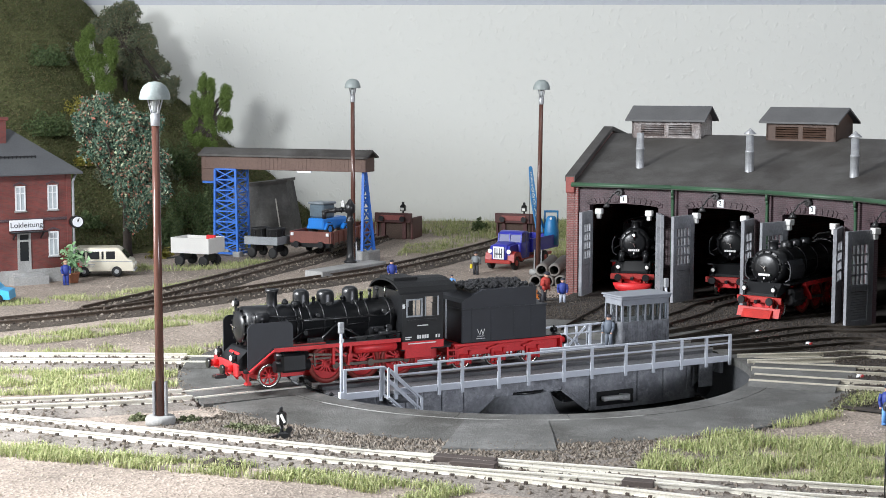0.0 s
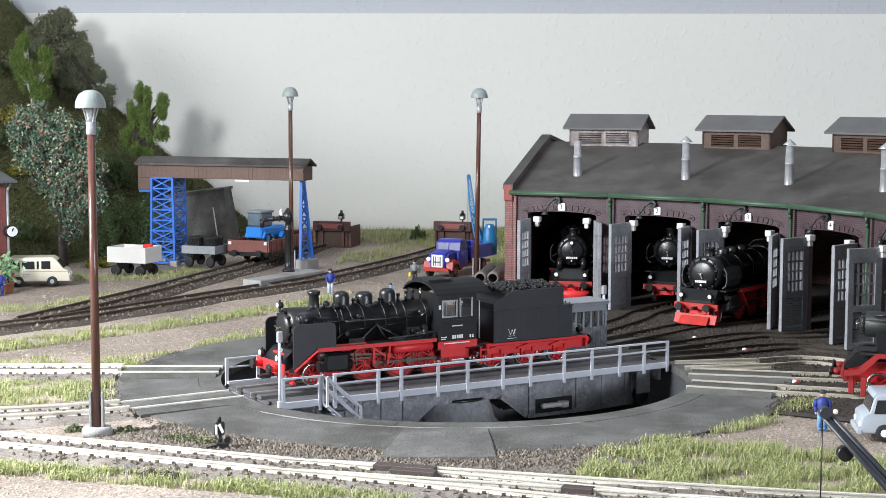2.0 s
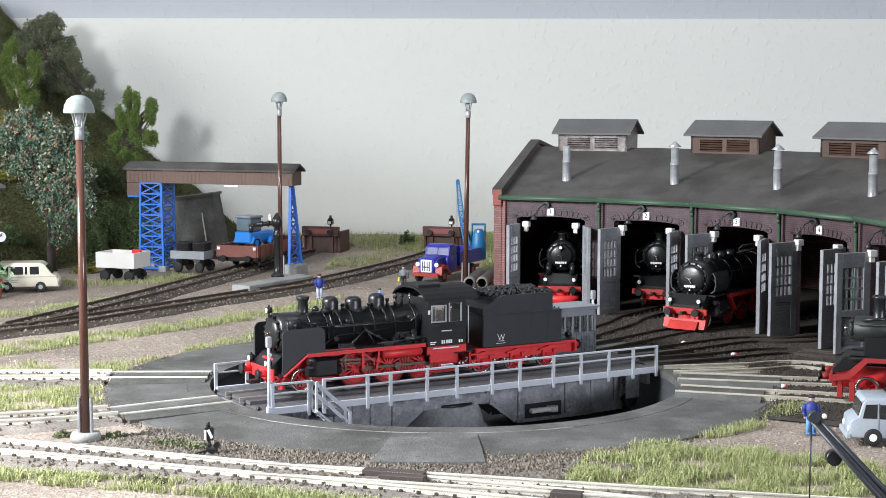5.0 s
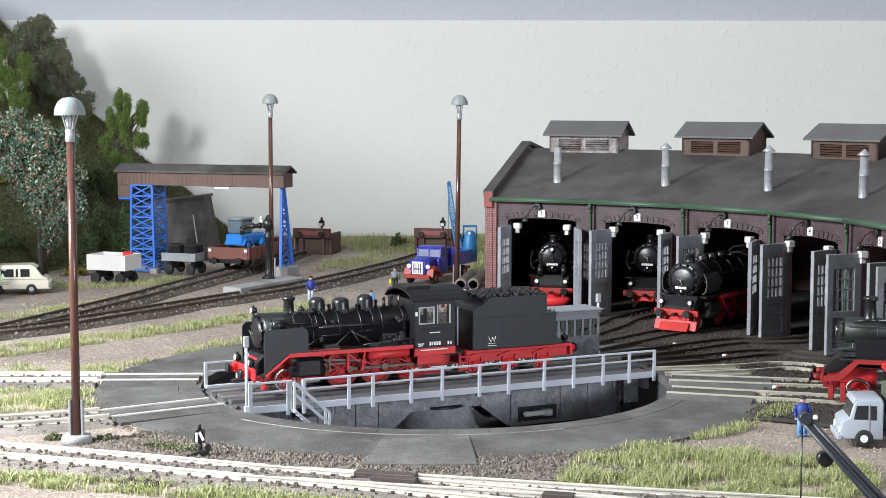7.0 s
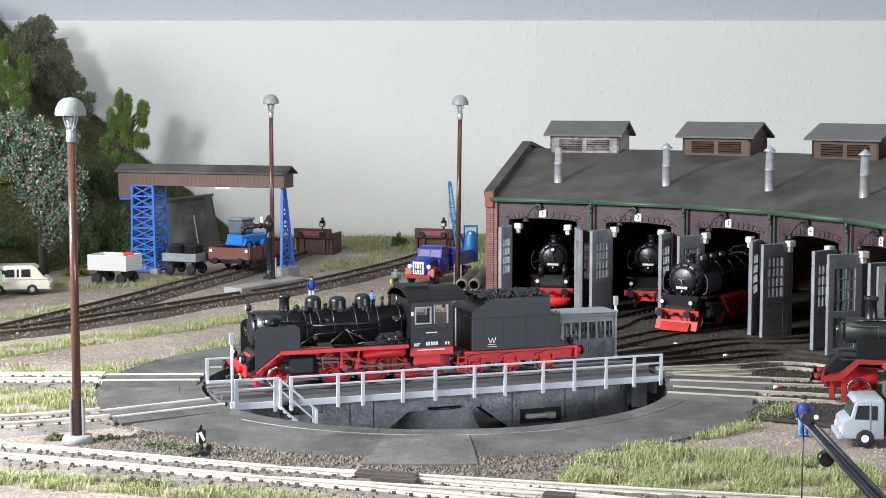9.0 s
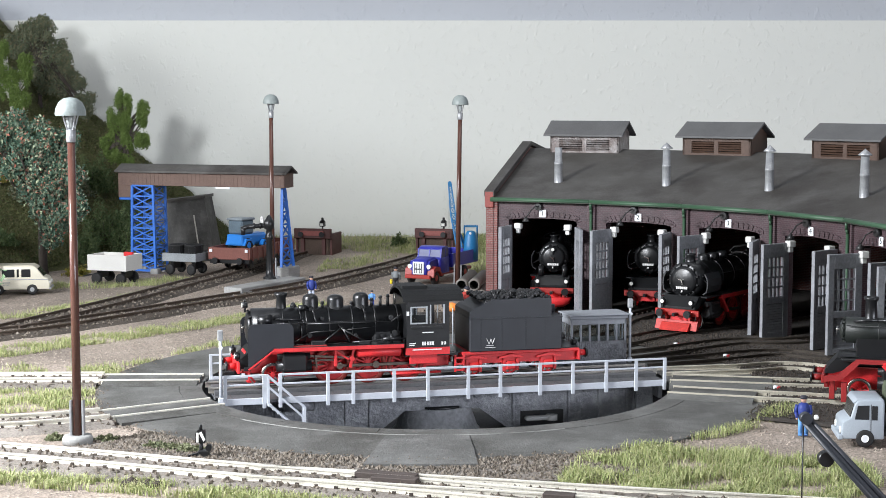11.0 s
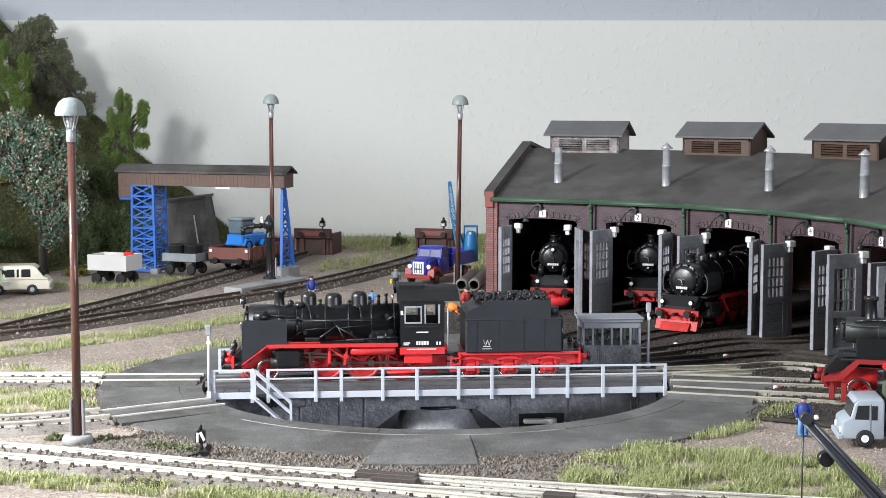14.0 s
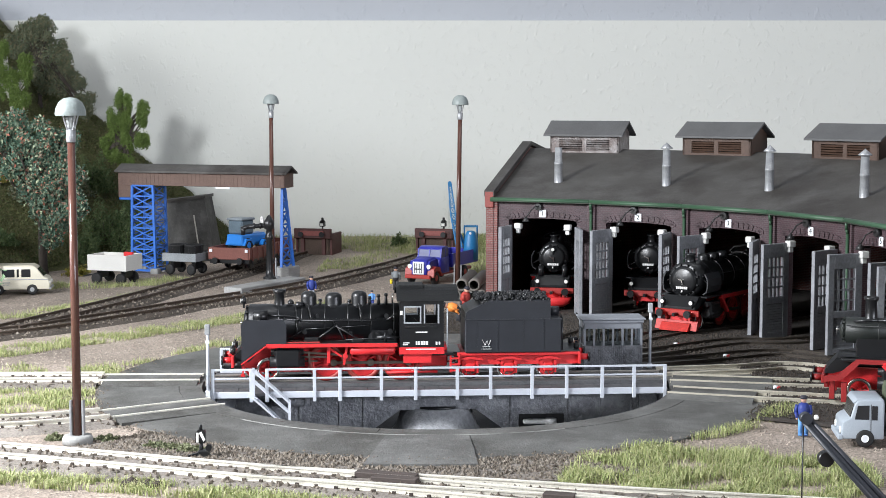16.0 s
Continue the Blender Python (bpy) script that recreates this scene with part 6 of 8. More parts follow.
def build_truck():
    t = thing("lorry", P(-12.5, 331, -1, 64), "blue vintage lorry with red mudguards and flat bed", "lorry")
    tb = mat("lorry_blue", (0.025, 0.03, 0.33), 0.35, 0, 0.1)
    tr = mat("lorry_red", (0.33, 0.025, 0.018), 0.4, 0, 0.1)
    part("chassis", B().box((1, -6, 4.5), (64, 6, 6.5), 0.2), tr, t)
    part("bonnet", B().prism([(0.8, 6), (1.4, 14), (3, 15.6), (14, 16.6), (14, 6)], -5.2, 5.2).soften(1.0), tb, t)
    part("grille", B().box((0.2, -3.8, 6.6), (0.9, 3.8, 14.4), 0.3), WHITE, t, "white radiator grille")
    part("cab", B().prism([(13.2, 6), (13.2, 15.2), (15.4, 16.0), (26.6, 16.0), (26.6, 6)], -8.6, 8.6).soften(0.8), tb, t)
    # greenhouse with a raked screen and rounded roof
    part("cab_roof", B().prism([(16.0, 20.4), (17.0, 21.7), (19.4, 22.5), (24.0, 22.5), (26.2, 21.6), (26.6, 20.0)], -8.0, 8.0).soften(0.5), tb, t)
    for x, w in ((15.8, 0.5), (21.4, 0.6), (26.0, 0.6)):
        for y in (-8.1, 7.3):
            part("window_post", B().bar((x, y + 0.4, 15.8), (x + (0.8 if x < 16 else 0), y + 0.4, 21.0), w * 1.8), tb, t)
    part("screen_post", B().bar((15.4, 0, 15.8), (16.4, 0, 21.0), 0.7), tb, t)
    part("rear_wall", B().box((26.0, -8.0, 15.8), (26.6, 8.0, 20.6), 0.1), tb, t)
    # Opaque window colour; the blue reflection in the glass is painted in.
    screen = mat("lorry_glass_painted_reflection", (0.07, 0.085, 0.20), 0.35, 0, 0.1, bump=0)
    part("windscreen", B().prism([(15.6, 16.0), (16.5, 20.8), (16.8, 20.8), (15.9, 16.0)], -7.6, 7.6), screen, t, "windscreen with a blue-grey reflection painted into its colour")
    for y in (-8.0, 8.0):
        part("door_window", B().prism([(16.4, 16.0), (17.2, 20.6), (25.8, 20.6), (25.8, 16.0)], y - 0.12, y + 0.12), screen, t)
        part("door_seam", B().box((21.2, y * 1.08 - 0.06, 7), (21.5, y * 1.08 + 0.06, 15.6)), BLACK, t)
        part("bonnet_side", B().prism([(2.4, 13.4), (3.4, 14.6), (13.0, 15.4), (13.0, 9.6), (2.4, 9.0)], y * 0.72 - 0.9, y * 0.72 + 0.9), tb, t)
    part("grille_bar", B().box((-0.1, -2.5, 7.6), (0.25, -2.0, 13.4)).box((-0.1, 2.0, 7.6), (0.25, 2.5, 13.4)).box((-0.1, -1.0, 7.6), (0.25, -0.7, 13.4)).box((-0.1, 0.7, 7.6), (0.25, 1.0, 13.4)).box((-0.1, -2.0, 9.6), (0.25, 2.0, 10.3)), DARK_IRON, t, "black pattern on the radiator")
    for s in (-1, 1):
        part("mudguard", B().prism([(1.5, 5), (2.6, 10), (6, 11.4), (10.5, 10.6), (13.5, 6.2), (15, 5), (13, 5), (10.5, 8), (6, 9), (4, 8), (3.2, 5)], s * 7.6 - 2.2, s * 7.6 + 2.2), tr, t, "red mudguard")
        part("headlamp", B().cyl((1.4, s * 6.4, 11.4), (3.2, s * 6.4, 11.4), 1.4, 0.9, 14), LENS, t)
        road_wheel(t, 7, s * 8, 4.2, 4.2, tr)
        road_wheel(t, 48, s * 8, 4.2, 4.2, tr)
    part("bumper", B().box((-1.0, -8.6, 4.2), (0.4, 8.6, 6.4), 0.3), tr, t)
    part("flat_bed", B().box((28, -9.6, 9), (66, 9.6, 10.4), 0.2), tb, t)
    for a, c in (((28, -9.8, 9.4), (66, -9.1, 17.4)), ((28, 9.1, 9.4), (66, 9.8, 17.4)), ((65.2, -9.1, 9.4), (66, 9.1, 17.4)), ((28, -9.1, 9.4), (28.8, 9.1, 17.4))):
        part("side_board", B().box(a, c, 0.1), tb, t)


build_truck()
CRANE_BLUE = mat("crane_blue", (0.015, 0.16, 0.36), 0.4, 0, 0.15)
cr = thing("loading_crane", P(20.5, 384, 9.6, 0) @ Matrix.Diagonal((0.85, 0.85, 0.98, 1)), "light blue lattice loading crane on the lorry bed", "crane")
part("crane_house", B().lathe([(5.6, 0), (5.6, 9), (4.6, 14), (3.6, 17.5), (2.6, 18.6), (0, 18.8)], 20), CRANE_BLUE, cr)
part("guard_frame", B().box((-5.4, 3.4, 0), (-4.2, 5.0, 22), 0.3).box((4.2, 3.4, 0), (5.4, 5.0, 22), 0.3).box((-4.2, 3.4, 20.6), (4.2, 5.0, 22), 0.3), CRANE_BLUE, cr)
part("crane_lamp", B().cyl((-0.5, -4.2, 17.2), (-0.5, -3.2, 17.2), 0.9, 0.9, 12), WHITE, cr)
lattice(cr, "jib", (-6.6, -2.2, 8), (-11.6, -1.0, 30), (-10.6, -2.2, 8), (-15.2, -1.0, 30), 5, 0.75, CRANE_BLUE)
lattice(cr, "jib", (-6.6, 2.2, 8), (-11.6, 1.0, 30), (-10.6, 2.2, 8), (-15.2, 1.0, 30), 5, 0.75, CRANE_BLUE)
lattice(cr, "jib_top", (-11.6, -1.0, 30), (-15.0, -0.5, 50), (-15.2, -1.0, 30), (-16.8, -0.5, 50), 5, 0.6, CRANE_BLUE)
part("jib_head", B().cyl((-15.9, -1.4, 49.5), (-15.9, 1.4, 49.5), 1.5, 1.5, 14), CRANE_BLUE, cr)
part("luffing_ram", B().cyl((-5, 0, 10), (-12, 0, 25), 0.9, 0.7, 10), CRANE_BLUE, cr)
part("hoist_rope", B().cyl((-16.4, 0, 49), (-16.4, 0, 14), 0.18, 0.18, 6), BLACK, cr)

PIPE = mat("pipe_concrete", (0.17, 0.16, 0.145), 0.8, 0, 0.2, 100, 1200, 0.4)
for k, (x, z) in enumerate(((0, 3.2), (7.2, 3.2), (14.4, 3.2), (3.6, 9.4), (10.8, 9.4))):
    solid("concrete_pipe", B().lathe([(2.5, 0), (3.5, 0), (3.5, 8), (3.3, 8.1), (3.3, 50), (2.5, 50), (2.5, 0)], 20, Matrix.Rotation(-math.pi / 2, 4, "X"), False), PIPE, "grey concrete pipe stacked beside the lorry", "pipe", group="stacked pipes", m=P(9.5 + x * 0.97, 256, z - 1.2, -8))


def build_van():
    t = thing("minibus", P(-263, 290, -1, 8), "cream white vintage minibus parked beside the office", "minibus")
    vm = mat("van_cream", (0.66, 0.62, 0.50), 0.3, 0, 0.05)
    side = [(0, 3), (0.2, 9), (1.6, 15.2), (3.5, 16.4), (27, 16.4), (29.5, 15.6), (33.5, 10.2), (36, 9.2), (36.8, 6), (36.8, 3)]
    part("body", B().prism(side, -7.6, 7.6).soften(0.5), vm, t)
    part("roof", B().prism([(2, 15.8), (3.4, 17.0), (27, 17.0), (29.2, 15.8)], -7.0, 7.0), vm, t)
    vg = mat("dark_window", (0.02, 0.022, 0.025), 0.12, 0, 0.1, bump=0)
    for s in (-1, 1):
        for x0, x1 in ((2.4, 8.8), (10.2, 17.2), (18.4, 19.6), (21, 26.2)):
            part("window", B().box((x0, s * 7.6 - 0.15, 10.2), (x1, s * 7.6 + 0.15, 14.8), 0.1), vg, t)
        part("trim_line", B().box((0.4, s * 7.7 - 0.1, 8.6), (36, s * 7.7 + 0.1, 9.0)), ZINC, t)
        part("red_emblem", B().box((3.6, s * 7.7 - 0.12, 6.6), (5.6, s * 7.7 + 0.12, 8.0)).box((5.2, s * 7.7 - 0.12, 5.2), (7.0, s * 7.7 + 0.12, 6.2)), RED, t)
        part("lettering_bar", B().box((10.5, s * 7.7 - 0.12, 6.8), (14.5, s * 7.7 + 0.12, 7.3)).box((10.5, s * 7.7 - 0.12, 5.6), (14, s * 7.7 + 0.12, 6.0)), ZINC, t)
        for x in (8, 27):
            road_wheel(t, x, s * 7.0, 3.0, 3.0)
        part("headlamp", B().cyl((36.2, s * 5.4, 6.6), (37.2, s * 5.4, 6.6), 1.2, 1.1, 14), LENS, t)
    part("windscreen", B().bar((30.2, -5.8, 14.9), (33.4, -5.8, 10.9), 0.1).prism([(30.0, 15.0), (33.5, 10.6), (33.8, 10.8), (30.3, 15.2)], -6.6, 6.6), vg, t)
    part("bumper", B().box((36.4, -7.4, 2.8), (37.6, 7.4, 4.2), 0.3), ZINC, t)


build_van()


# ---- the shed office at the foot of the hill ----
OFFICE_BRICK = brick_mat("office_brick", (0.21, 0.045, 0.035), (0.15, 0.035, 0.03), (0.13, 0.07, 0.06), 2.1, 0.65, 0.07, 0.3)
OFFICE_ROOF = mat("office_slate", (0.075, 0.078, 0.082), 0.65, 0, 0.2, 60, 1500, 0.3)
FRAME_WHITE = mat("window_white", (0.68, 0.70, 0.70), 0.5, 0, 0.05)
CURTAIN = mat("window_pane", (0.42, 0.46, 0.48), 0.15, 0, 0.15, 300, 1500, 0)


def office_window(parent, x, z, w=5.4, h=14.0):
    fr = part("window", B().box((x, -0.45, z), (x + 0.6, 0.3, z + h)).box((x + w - 0.6, -0.45, z), (x + w, 0.3, z + h)).box((x, -0.45, z), (x + w, 0.3, z + 0.6)).box((x, -0.45, z + h - 0.8), (x + w, 0.3, z + h)).box((x + w / 2 - 0.25, -0.4, z), (x + w / 2 + 0.25, 0.3, z + h)).box((x, -0.4, z + h * 0.68), (x + w, 0.3, z + h * 0.68 + 0.5)), FRAME_WHITE, parent, "white arched sash window")
    part("pane", B().box((x + 0.4, 0.0, z + 0.4), (x + w - 0.4, 0.2, z + h - 0.6)), CURTAIN, fr)
    part("sill", B().box((x - 0.6, -0.9, z - 0.8), (x + w + 0.6, 0.2, z), 0.1), CONCRETE_LIGHT, fr)
    part("lintel", B().prism([(x - 0.8, z + h), (x + w / 2, z + h + 1.4), (x + w + 0.8, z + h), (x + w + 0.8, z + h + 1.0), (x + w / 2, z + h + 2.6), (x - 0.8, z + h + 1.0)], -0.25, 0.1), DARK_BRICK, fr)


def build_office():
    t = thing("office_building", P(-257, 271, 2.6, 40) @ Matrix.Diagonal((1.1, 1, 1, 1)), "two-storey red brick railway office with grey slate roof", "building")
    part("brick_wall", B().box((-84, 0.3, 0), (0, 46, 60), 0.1), OFFICE_BRICK, t)
    part("plinth", B().box((-84.4, -0.3, -8), (0.4, 46.4, 4), 0.1), CONCRETE_LIGHT, t)
    for x in (-2.6, -43.0):
        part("corner_pilaster", B().box((x, -0.5, 0), (x + 2.6, 0.3, 59), 0.1), OFFICE_BRICK, t)
    part("string_course", B().box((-84, -0.4, 31.5), (0, 0.3, 33.0), 0.1), DARK_BRICK, t)
    part("roof", hip_roof(B()), OFFICE_ROOF, t)
    part("chimney", B().box((-37, 14, 74), (-29, 20, 90), 0.3).box((-38, 13, 88), (-28, 21, 90), 0.2), OFFICE_BRICK, t)
    part("snow_guard", B().box((-38, 4.2, 65.4), (-17, 4.8, 66.0)).box((-38, 4.2, 67.6), (-17, 4.8, 68.2)), BLACK, t)
    for k in range(11):
        part("guard_bar", B().box((-38 + k * 2.05, 4.3, 65), (-37.5 + k * 2.05, 5.2, 68.4)), BLACK, t)
    for x in (-30.3, -12.8, -52, -70):
        office_window(t, x, 37.5)
    for x in (-12.8, -52, -70):
        office_window(t, x, 11.0)
    d = part("door", B().box((-29.8, -0.5, 2.5), (-28.6, 0.3, 25)).box((-23.8, -0.5, 2.5), (-22.6, 0.3, 25)).box((-28.6, -0.5, 20), (-23.8, 0.3, 21)).box((-28.6, -0.5, 24), (-23.8, 0.3, 25)).box((-28.6, -0.4, 2.5), (-23.8, 0.3, 9)), mat("door_paint_grey", (0.30, 0.30, 0.29), 0.5), t, "grey framed glazed door")
    part("door_glass", B().box((-28.6, -0.1, 9), (-23.8, 0.1, 24)), mat("dark_window", (0.02, 0.022, 0.025), 0.12, 0, 0.1, bump=0), d)
    for k in range(3):
        part("step", B().box((-35 + k, -8 + k * 2.2, -8), (-16 - k, 0, 0.8 + k * 1.0), 0.15), CONCRETE_LIGHT, t)
    sg = part("name_sign", B().box((-34, -1.0, 26.4), (-16, -0.4, 32.4), 0.1), WHITE, t, "white sign with black lettering")
    text_part("sign_text", "Lokleitung", 4.2, sg, P(-25, -1.06, 29.4, 0, 90), BLACK)
    part("door_canopy", B().box((-34, -5, 25.2), (-15, 0, 25.9), 0.1).bar((-32, -4.5, 25.2), (-32, 0, 21.5), 0.6).bar((-17, -4.5, 25.2), (-17, 0, 21.5), 0.6), BLACK, t)
    part("downpipe", B().tube([(3.4, 1, 59), (3.2, 1, 57), (0.8, -1, 53), (0.8, -1, 0)], 0.7, 8), ZINC, t)
    c = part("station_clock", B().cyl((1.6, -4.5, 30), (1.6, -1.5, 30), 3.6, 3.6, 24).bar((1.6, -1.5, 30), (-1, 0, 30), 0.7), BLACK, t)
    part("clock_face", B().cyl((1.6, -4.8, 30), (1.6, -4.4, 30), 2.9, 2.9, 24), WHITE, c)
    part("clock_hand", B().bar((1.6, -4.9, 30), (2.3, -4.9, 32), 0.35).bar((1.6, -4.9, 30), (1.6, -4.9, 31.4), 0.4), BLACK, c)


def hip_roof(b):
    lo = [(-89, -5, 58.6), (5, -5, 58.6), (5, 51, 58.6), (-89, 51, 58.6)]
    hi = [(-62, 23, 83), (-24, 23, 83)]
    v = [b.bm.verts.new(p) for p in lo + hi]
    w = [b.bm.verts.new((p[0], p[1], 57.6)) for p in lo]
    for q in ((0, 1, 5, 4), (1, 2, 5), (2, 3, 4, 5), (3, 0, 4)):
        b.bm.faces.new([v[k] for k in q])
    for k in range(4):
        j = (k + 1) % 4
        b.bm.faces.new((v[k], w[k], w[j], v[j]))
    b.bm.faces.new(w[::-1])
    return b


build_office()


# ---- small painted figures ----
def doll(x, y, z, coat, trousers, label, rz=0, h=13.6, lean=0.0, bend=0.0, hat=(0.02, 0.02, 0.03), bag=None):
    b = B()
    k = h / 14.6
    for s in (-1, 1):
        b.cyl((s * 1.0, 0.2 * s, 0), (s * 0.9, 0, 6.6), 0.8, 1.0, 8)
        b.box((s * 1.0 - 0.7, -1.3, 0), (s * 1.0 + 0.7, 0.8, 0.8), 0.2)
    n0 = len(b.bm.faces)
    b.lathe([(1.7, 6.2), (2.0, 8), (2.25, 10.4), (1.6, 11.8), (0.7, 12.2)], 12)
    for s in (-1, 1):
        b.cyl((s * 2.2, 0, 11.2), (s * 2.7, -0.7, 8.6), 0.75, 0.65, 8)
        b.cyl((s * 2.7, -0.7, 8.6), (s * 2.2, -1.8, 6.6), 0.62, 0.5, 8)
    n1 = len(b.bm.faces)
    b.ball((0, 0, 13.2), 1.25, 2, (0.9, 1, 1.1))
    for s in (-1, 1):
        b.ball((s * 2.2, -1.9, 6.4), 0.55, 1)
    n2 = len(b.bm.faces)
    b.lathe([(1.3, 13.5), (1.35, 14.2), (0.9, 14.7), (0, 14.8)], 12)
    n3 = len(b.bm.faces)
    if bag:
        b.box((2.6, -1.6, 3.6), (4.2, 0.2, 6.6), 0.4)
    if bend:
        upper = [v for v in b.bm.verts if v.co.z > 6.9 or (v.co.z > 5.6 and abs(v.co.x) > 1.6)]
        bmesh.ops.rotate(b.bm, cent=(0, 0, 6.6), matrix=Matrix.Rotation(math.radians(bend), 3, "X"), verts=upper)
    idx = [0 if i < n0 else 1 if i < n1 else 2 if i < n2 else 3 if i < n3 else 4 for i in range(len(b.bm.faces))]
    for f, i in zip(b.bm.faces, idx):
        f.material_index = i
    cols = [trousers, coat, (0.55, 0.33, 0.24), hat, bag or coat]
    me = mesh_of("figurine", b, mat("paint_%d_%d_%d" % tuple(int(c * 99) for c in cols[0]), cols[0], 0.6, 0, 0.1))
    for c in cols[1:]:
        me.materials.append(mat("paint_%d_%d_%d" % tuple(int(q * 99) for q in c), c, 0.6, 0, 0.1))
    ob = new("figurine", me)
    me.transform(Matrix.Diagonal((k, k, k, 1)))
    ob.matrix_basis = P(x, y, z, rz, lean)
    return tagged(ob, label, "figurine", "painted figurines")


NAVY, LIGHT_BLUE, DARK = (0.02, 0.04, 0.22), (0.12, 0.3, 0.62), (0.03, 0.03, 0.035)
doll(124.5, -97, -1, NAVY, LIGHT_BLUE, "small painted figurine in blue jacket beside a grey lorry", -15)
doll(-25.3, 309, -1, (0.19, 0.21, 0.22), DARK, "small figurine in grey coat with a yellow bag", 160, bag=(0.7, 0.55, 0.02))
doll(-71.5, 262, -1, NAVY, (0.45, 0.5, 0.6), "small figurine in blue jacket and pale trousers", 20)
doll(13.4, 186, -0.6, (0.36, 0.035, 0.025), DARK, "small figurine in rust-red jacket behind the turntable", 60, h=16.6, bend=14)
doll(10.6, 166, -0.6, (0.85, 0.27, 0.05), DARK, "small figurine in orange vest bending forwards", -78, h=16.0, bend=72)
doll(23, 182, -0.6, NAVY, (0.35, 0.38, 0.45), "small figurine in blue jacket behind the turntable", 0)
doll(-254, 247, -1, NAVY, NAVY, "small figurine in dark blue overalls before the office", 30, hat=(0.4, 0.3, 0.2))
doll(-36, 232, -1, LIGHT_BLUE, NAVY, "small figurine in light blue shirt on the siding", 0, h=9)


operator = doll(40, 40, 0.3, (0.10, 0.12, 0.15), (0.12, 0.14, 0.17), "small figurine in grey work clothes on the turntable bridge", 0)


# ---- leaves ----
def leaf_mat(name, colours, rough=0.7):
    """Coloured at random, leaf by leaf."""
    m = bpy.data.materials.new(name)
    m.use_nodes = True
    n, l = m.node_tree.nodes, m.node_tree.links
    g = n.new("ShaderNodeNewGeometry")
    rp = n.new("ShaderNodeValToRGB")
    el = rp.color_ramp.elements
    el[0].color, el[1].color = (*colours[0], 1), (*colours[-1], 1)
    for k in range(1, len(colours) - 1):
        e = el.new(k / (len(colours) - 1))
        e.color = (*colours[k], 1)
    l.new(g.outputs["Random Per Island"], rp.inputs["Fac"])
    b = n["Principled BSDF"]
    l.new(rp.outputs["Color"], b.inputs["Base Color"])
    b.inputs["Roughness"].default_value = rough
    b.inputs["Specular IOR Level"].default_value = 0.3
    return m


def leaf_quads(pts, size, rng, droop=0.0):
    """A folded four-cornered leaf of random turn at each point."""
    n = len(pts)
    u = rng.normal(size=(n, 3))
    u[:, 2] -= droop
    u /= np.linalg.norm(u, axis=1)[:, None]
    w = np.cross(u, rng.normal(size=(n, 3)))
    w /= np.linalg.norm(w, axis=1)[:, None]
    nn = np.cross(u, w)
    s = size * rng.uniform(0.6, 1.3, (n, 1))
    v = np.stack([pts - u * s, pts + w * s * 0.55 + nn * s * 0.25, pts + u * s, pts - w * s * 0.55 + nn * s * 0.25], 1).reshape(-1, 3)
    f = np.arange(4 * n).reshape(-1, 4)
    return v, f


def mesh_from(name, v, f, material):
    me = bpy.data.meshes.new(name)
    me.from_pydata((np.asarray(v) * MM).tolist(), [], np.asarray(f).tolist())
    me.materials.append(material)
    return me


BARK = mat("bark", (0.05, 0.04, 0.032), 0.85, 0, 0.3, 200, 1500, 0.8)
BARK_PALE = mat("bark_pale", (0.45, 0.44, 0.40), 0.8, 0, 0.2, 200, 1500, 0.6)


def tree(m, label, lobes, leaves, size, material, trunk_h, bark=BARK, seed=1, droop=0.0, fill=0.55, trunk_r=2.2):
    """lobes: centre and radii of the crown's masses, joined by limbs to the trunk."""
    rng = np.random.default_rng(seed)
    t = thing("tree", m, label, "tree", "trees on the slope")
    b = B()
    b.lathe([(trunk_r * 1.5, -3), (trunk_r, 2), (trunk_r * 0.8, trunk_h * 0.6), (trunk_r * 0.45, trunk_h)], 10)
    for c, r in lobes:
        z0 = trunk_h * rng.uniform(0.5, 0.95)
        mid = (c[0] * 0.5, c[1] * 0.5, (z0 + c[2]) / 2 + 1)
        b.cyl((0, 0, z0), mid, trunk_r * 0.4, trunk_r * 0.3, 6)
        b.cyl(mid, c, trunk_r * 0.3, trunk_r * 0.12, 6)
    part("trunk", b, bark, t)
    vol = np.array([r[0] * r[1] * r[2] for _, r in lobes]) ** 0.75
    vol /= vol.sum()
    pts = []
    for (c, r), k in zip(lobes, vol):
        n = int(leaves * k)
        d = rng.normal(size=(n, 3))
        d /= np.linalg.norm(d, axis=1)[:, None]
        rad = rng.uniform(fill, 1.0, (n, 1)) ** 0.6
        bumps = 1 + 0.22 * np.sin(d[:, :1] * 7 + c[0]) * np.sin(d[:, 1:2] * 6 + c[2]) + 0.12 * np.sin(d[:, 2:3] * 11)
        pts.append(np.array(c) + d * rad * bumps * np.array(r))
    pts = np.concatenate(pts)
    v, f = leaf_quads(pts, size, rng, droop)
    cr = part("crown", mesh_from("crown", v, f, material), None, t)
    cr["kind"] = "stuff"
    return t


# ---- hill behind the office ----
HX, HZ = [-640, -350, -288, -238, -196, -172, -152], [250, 184, 116, 72, 42, 16, 0]


def hill_z(x, y):
    top = float(np.interp(x, HX, HZ))
    foot = float(np.interp(x, [-640, -330, -262, -235, -150], [330, 335, 395, 425, 455]))
    k = min(max((y - foot) / (612 - foot), 0), 1)
    k = k * k * (3 - 2 * k) * 0.6 + k * 0.4
    return -2.4 + top * k + (3.5 * noise.noise((x * 0.045, y * 0.045, 1)) + 1.6 * noise.noise((x * 0.13, y * 0.13, 4))) * min(1, k * 6)


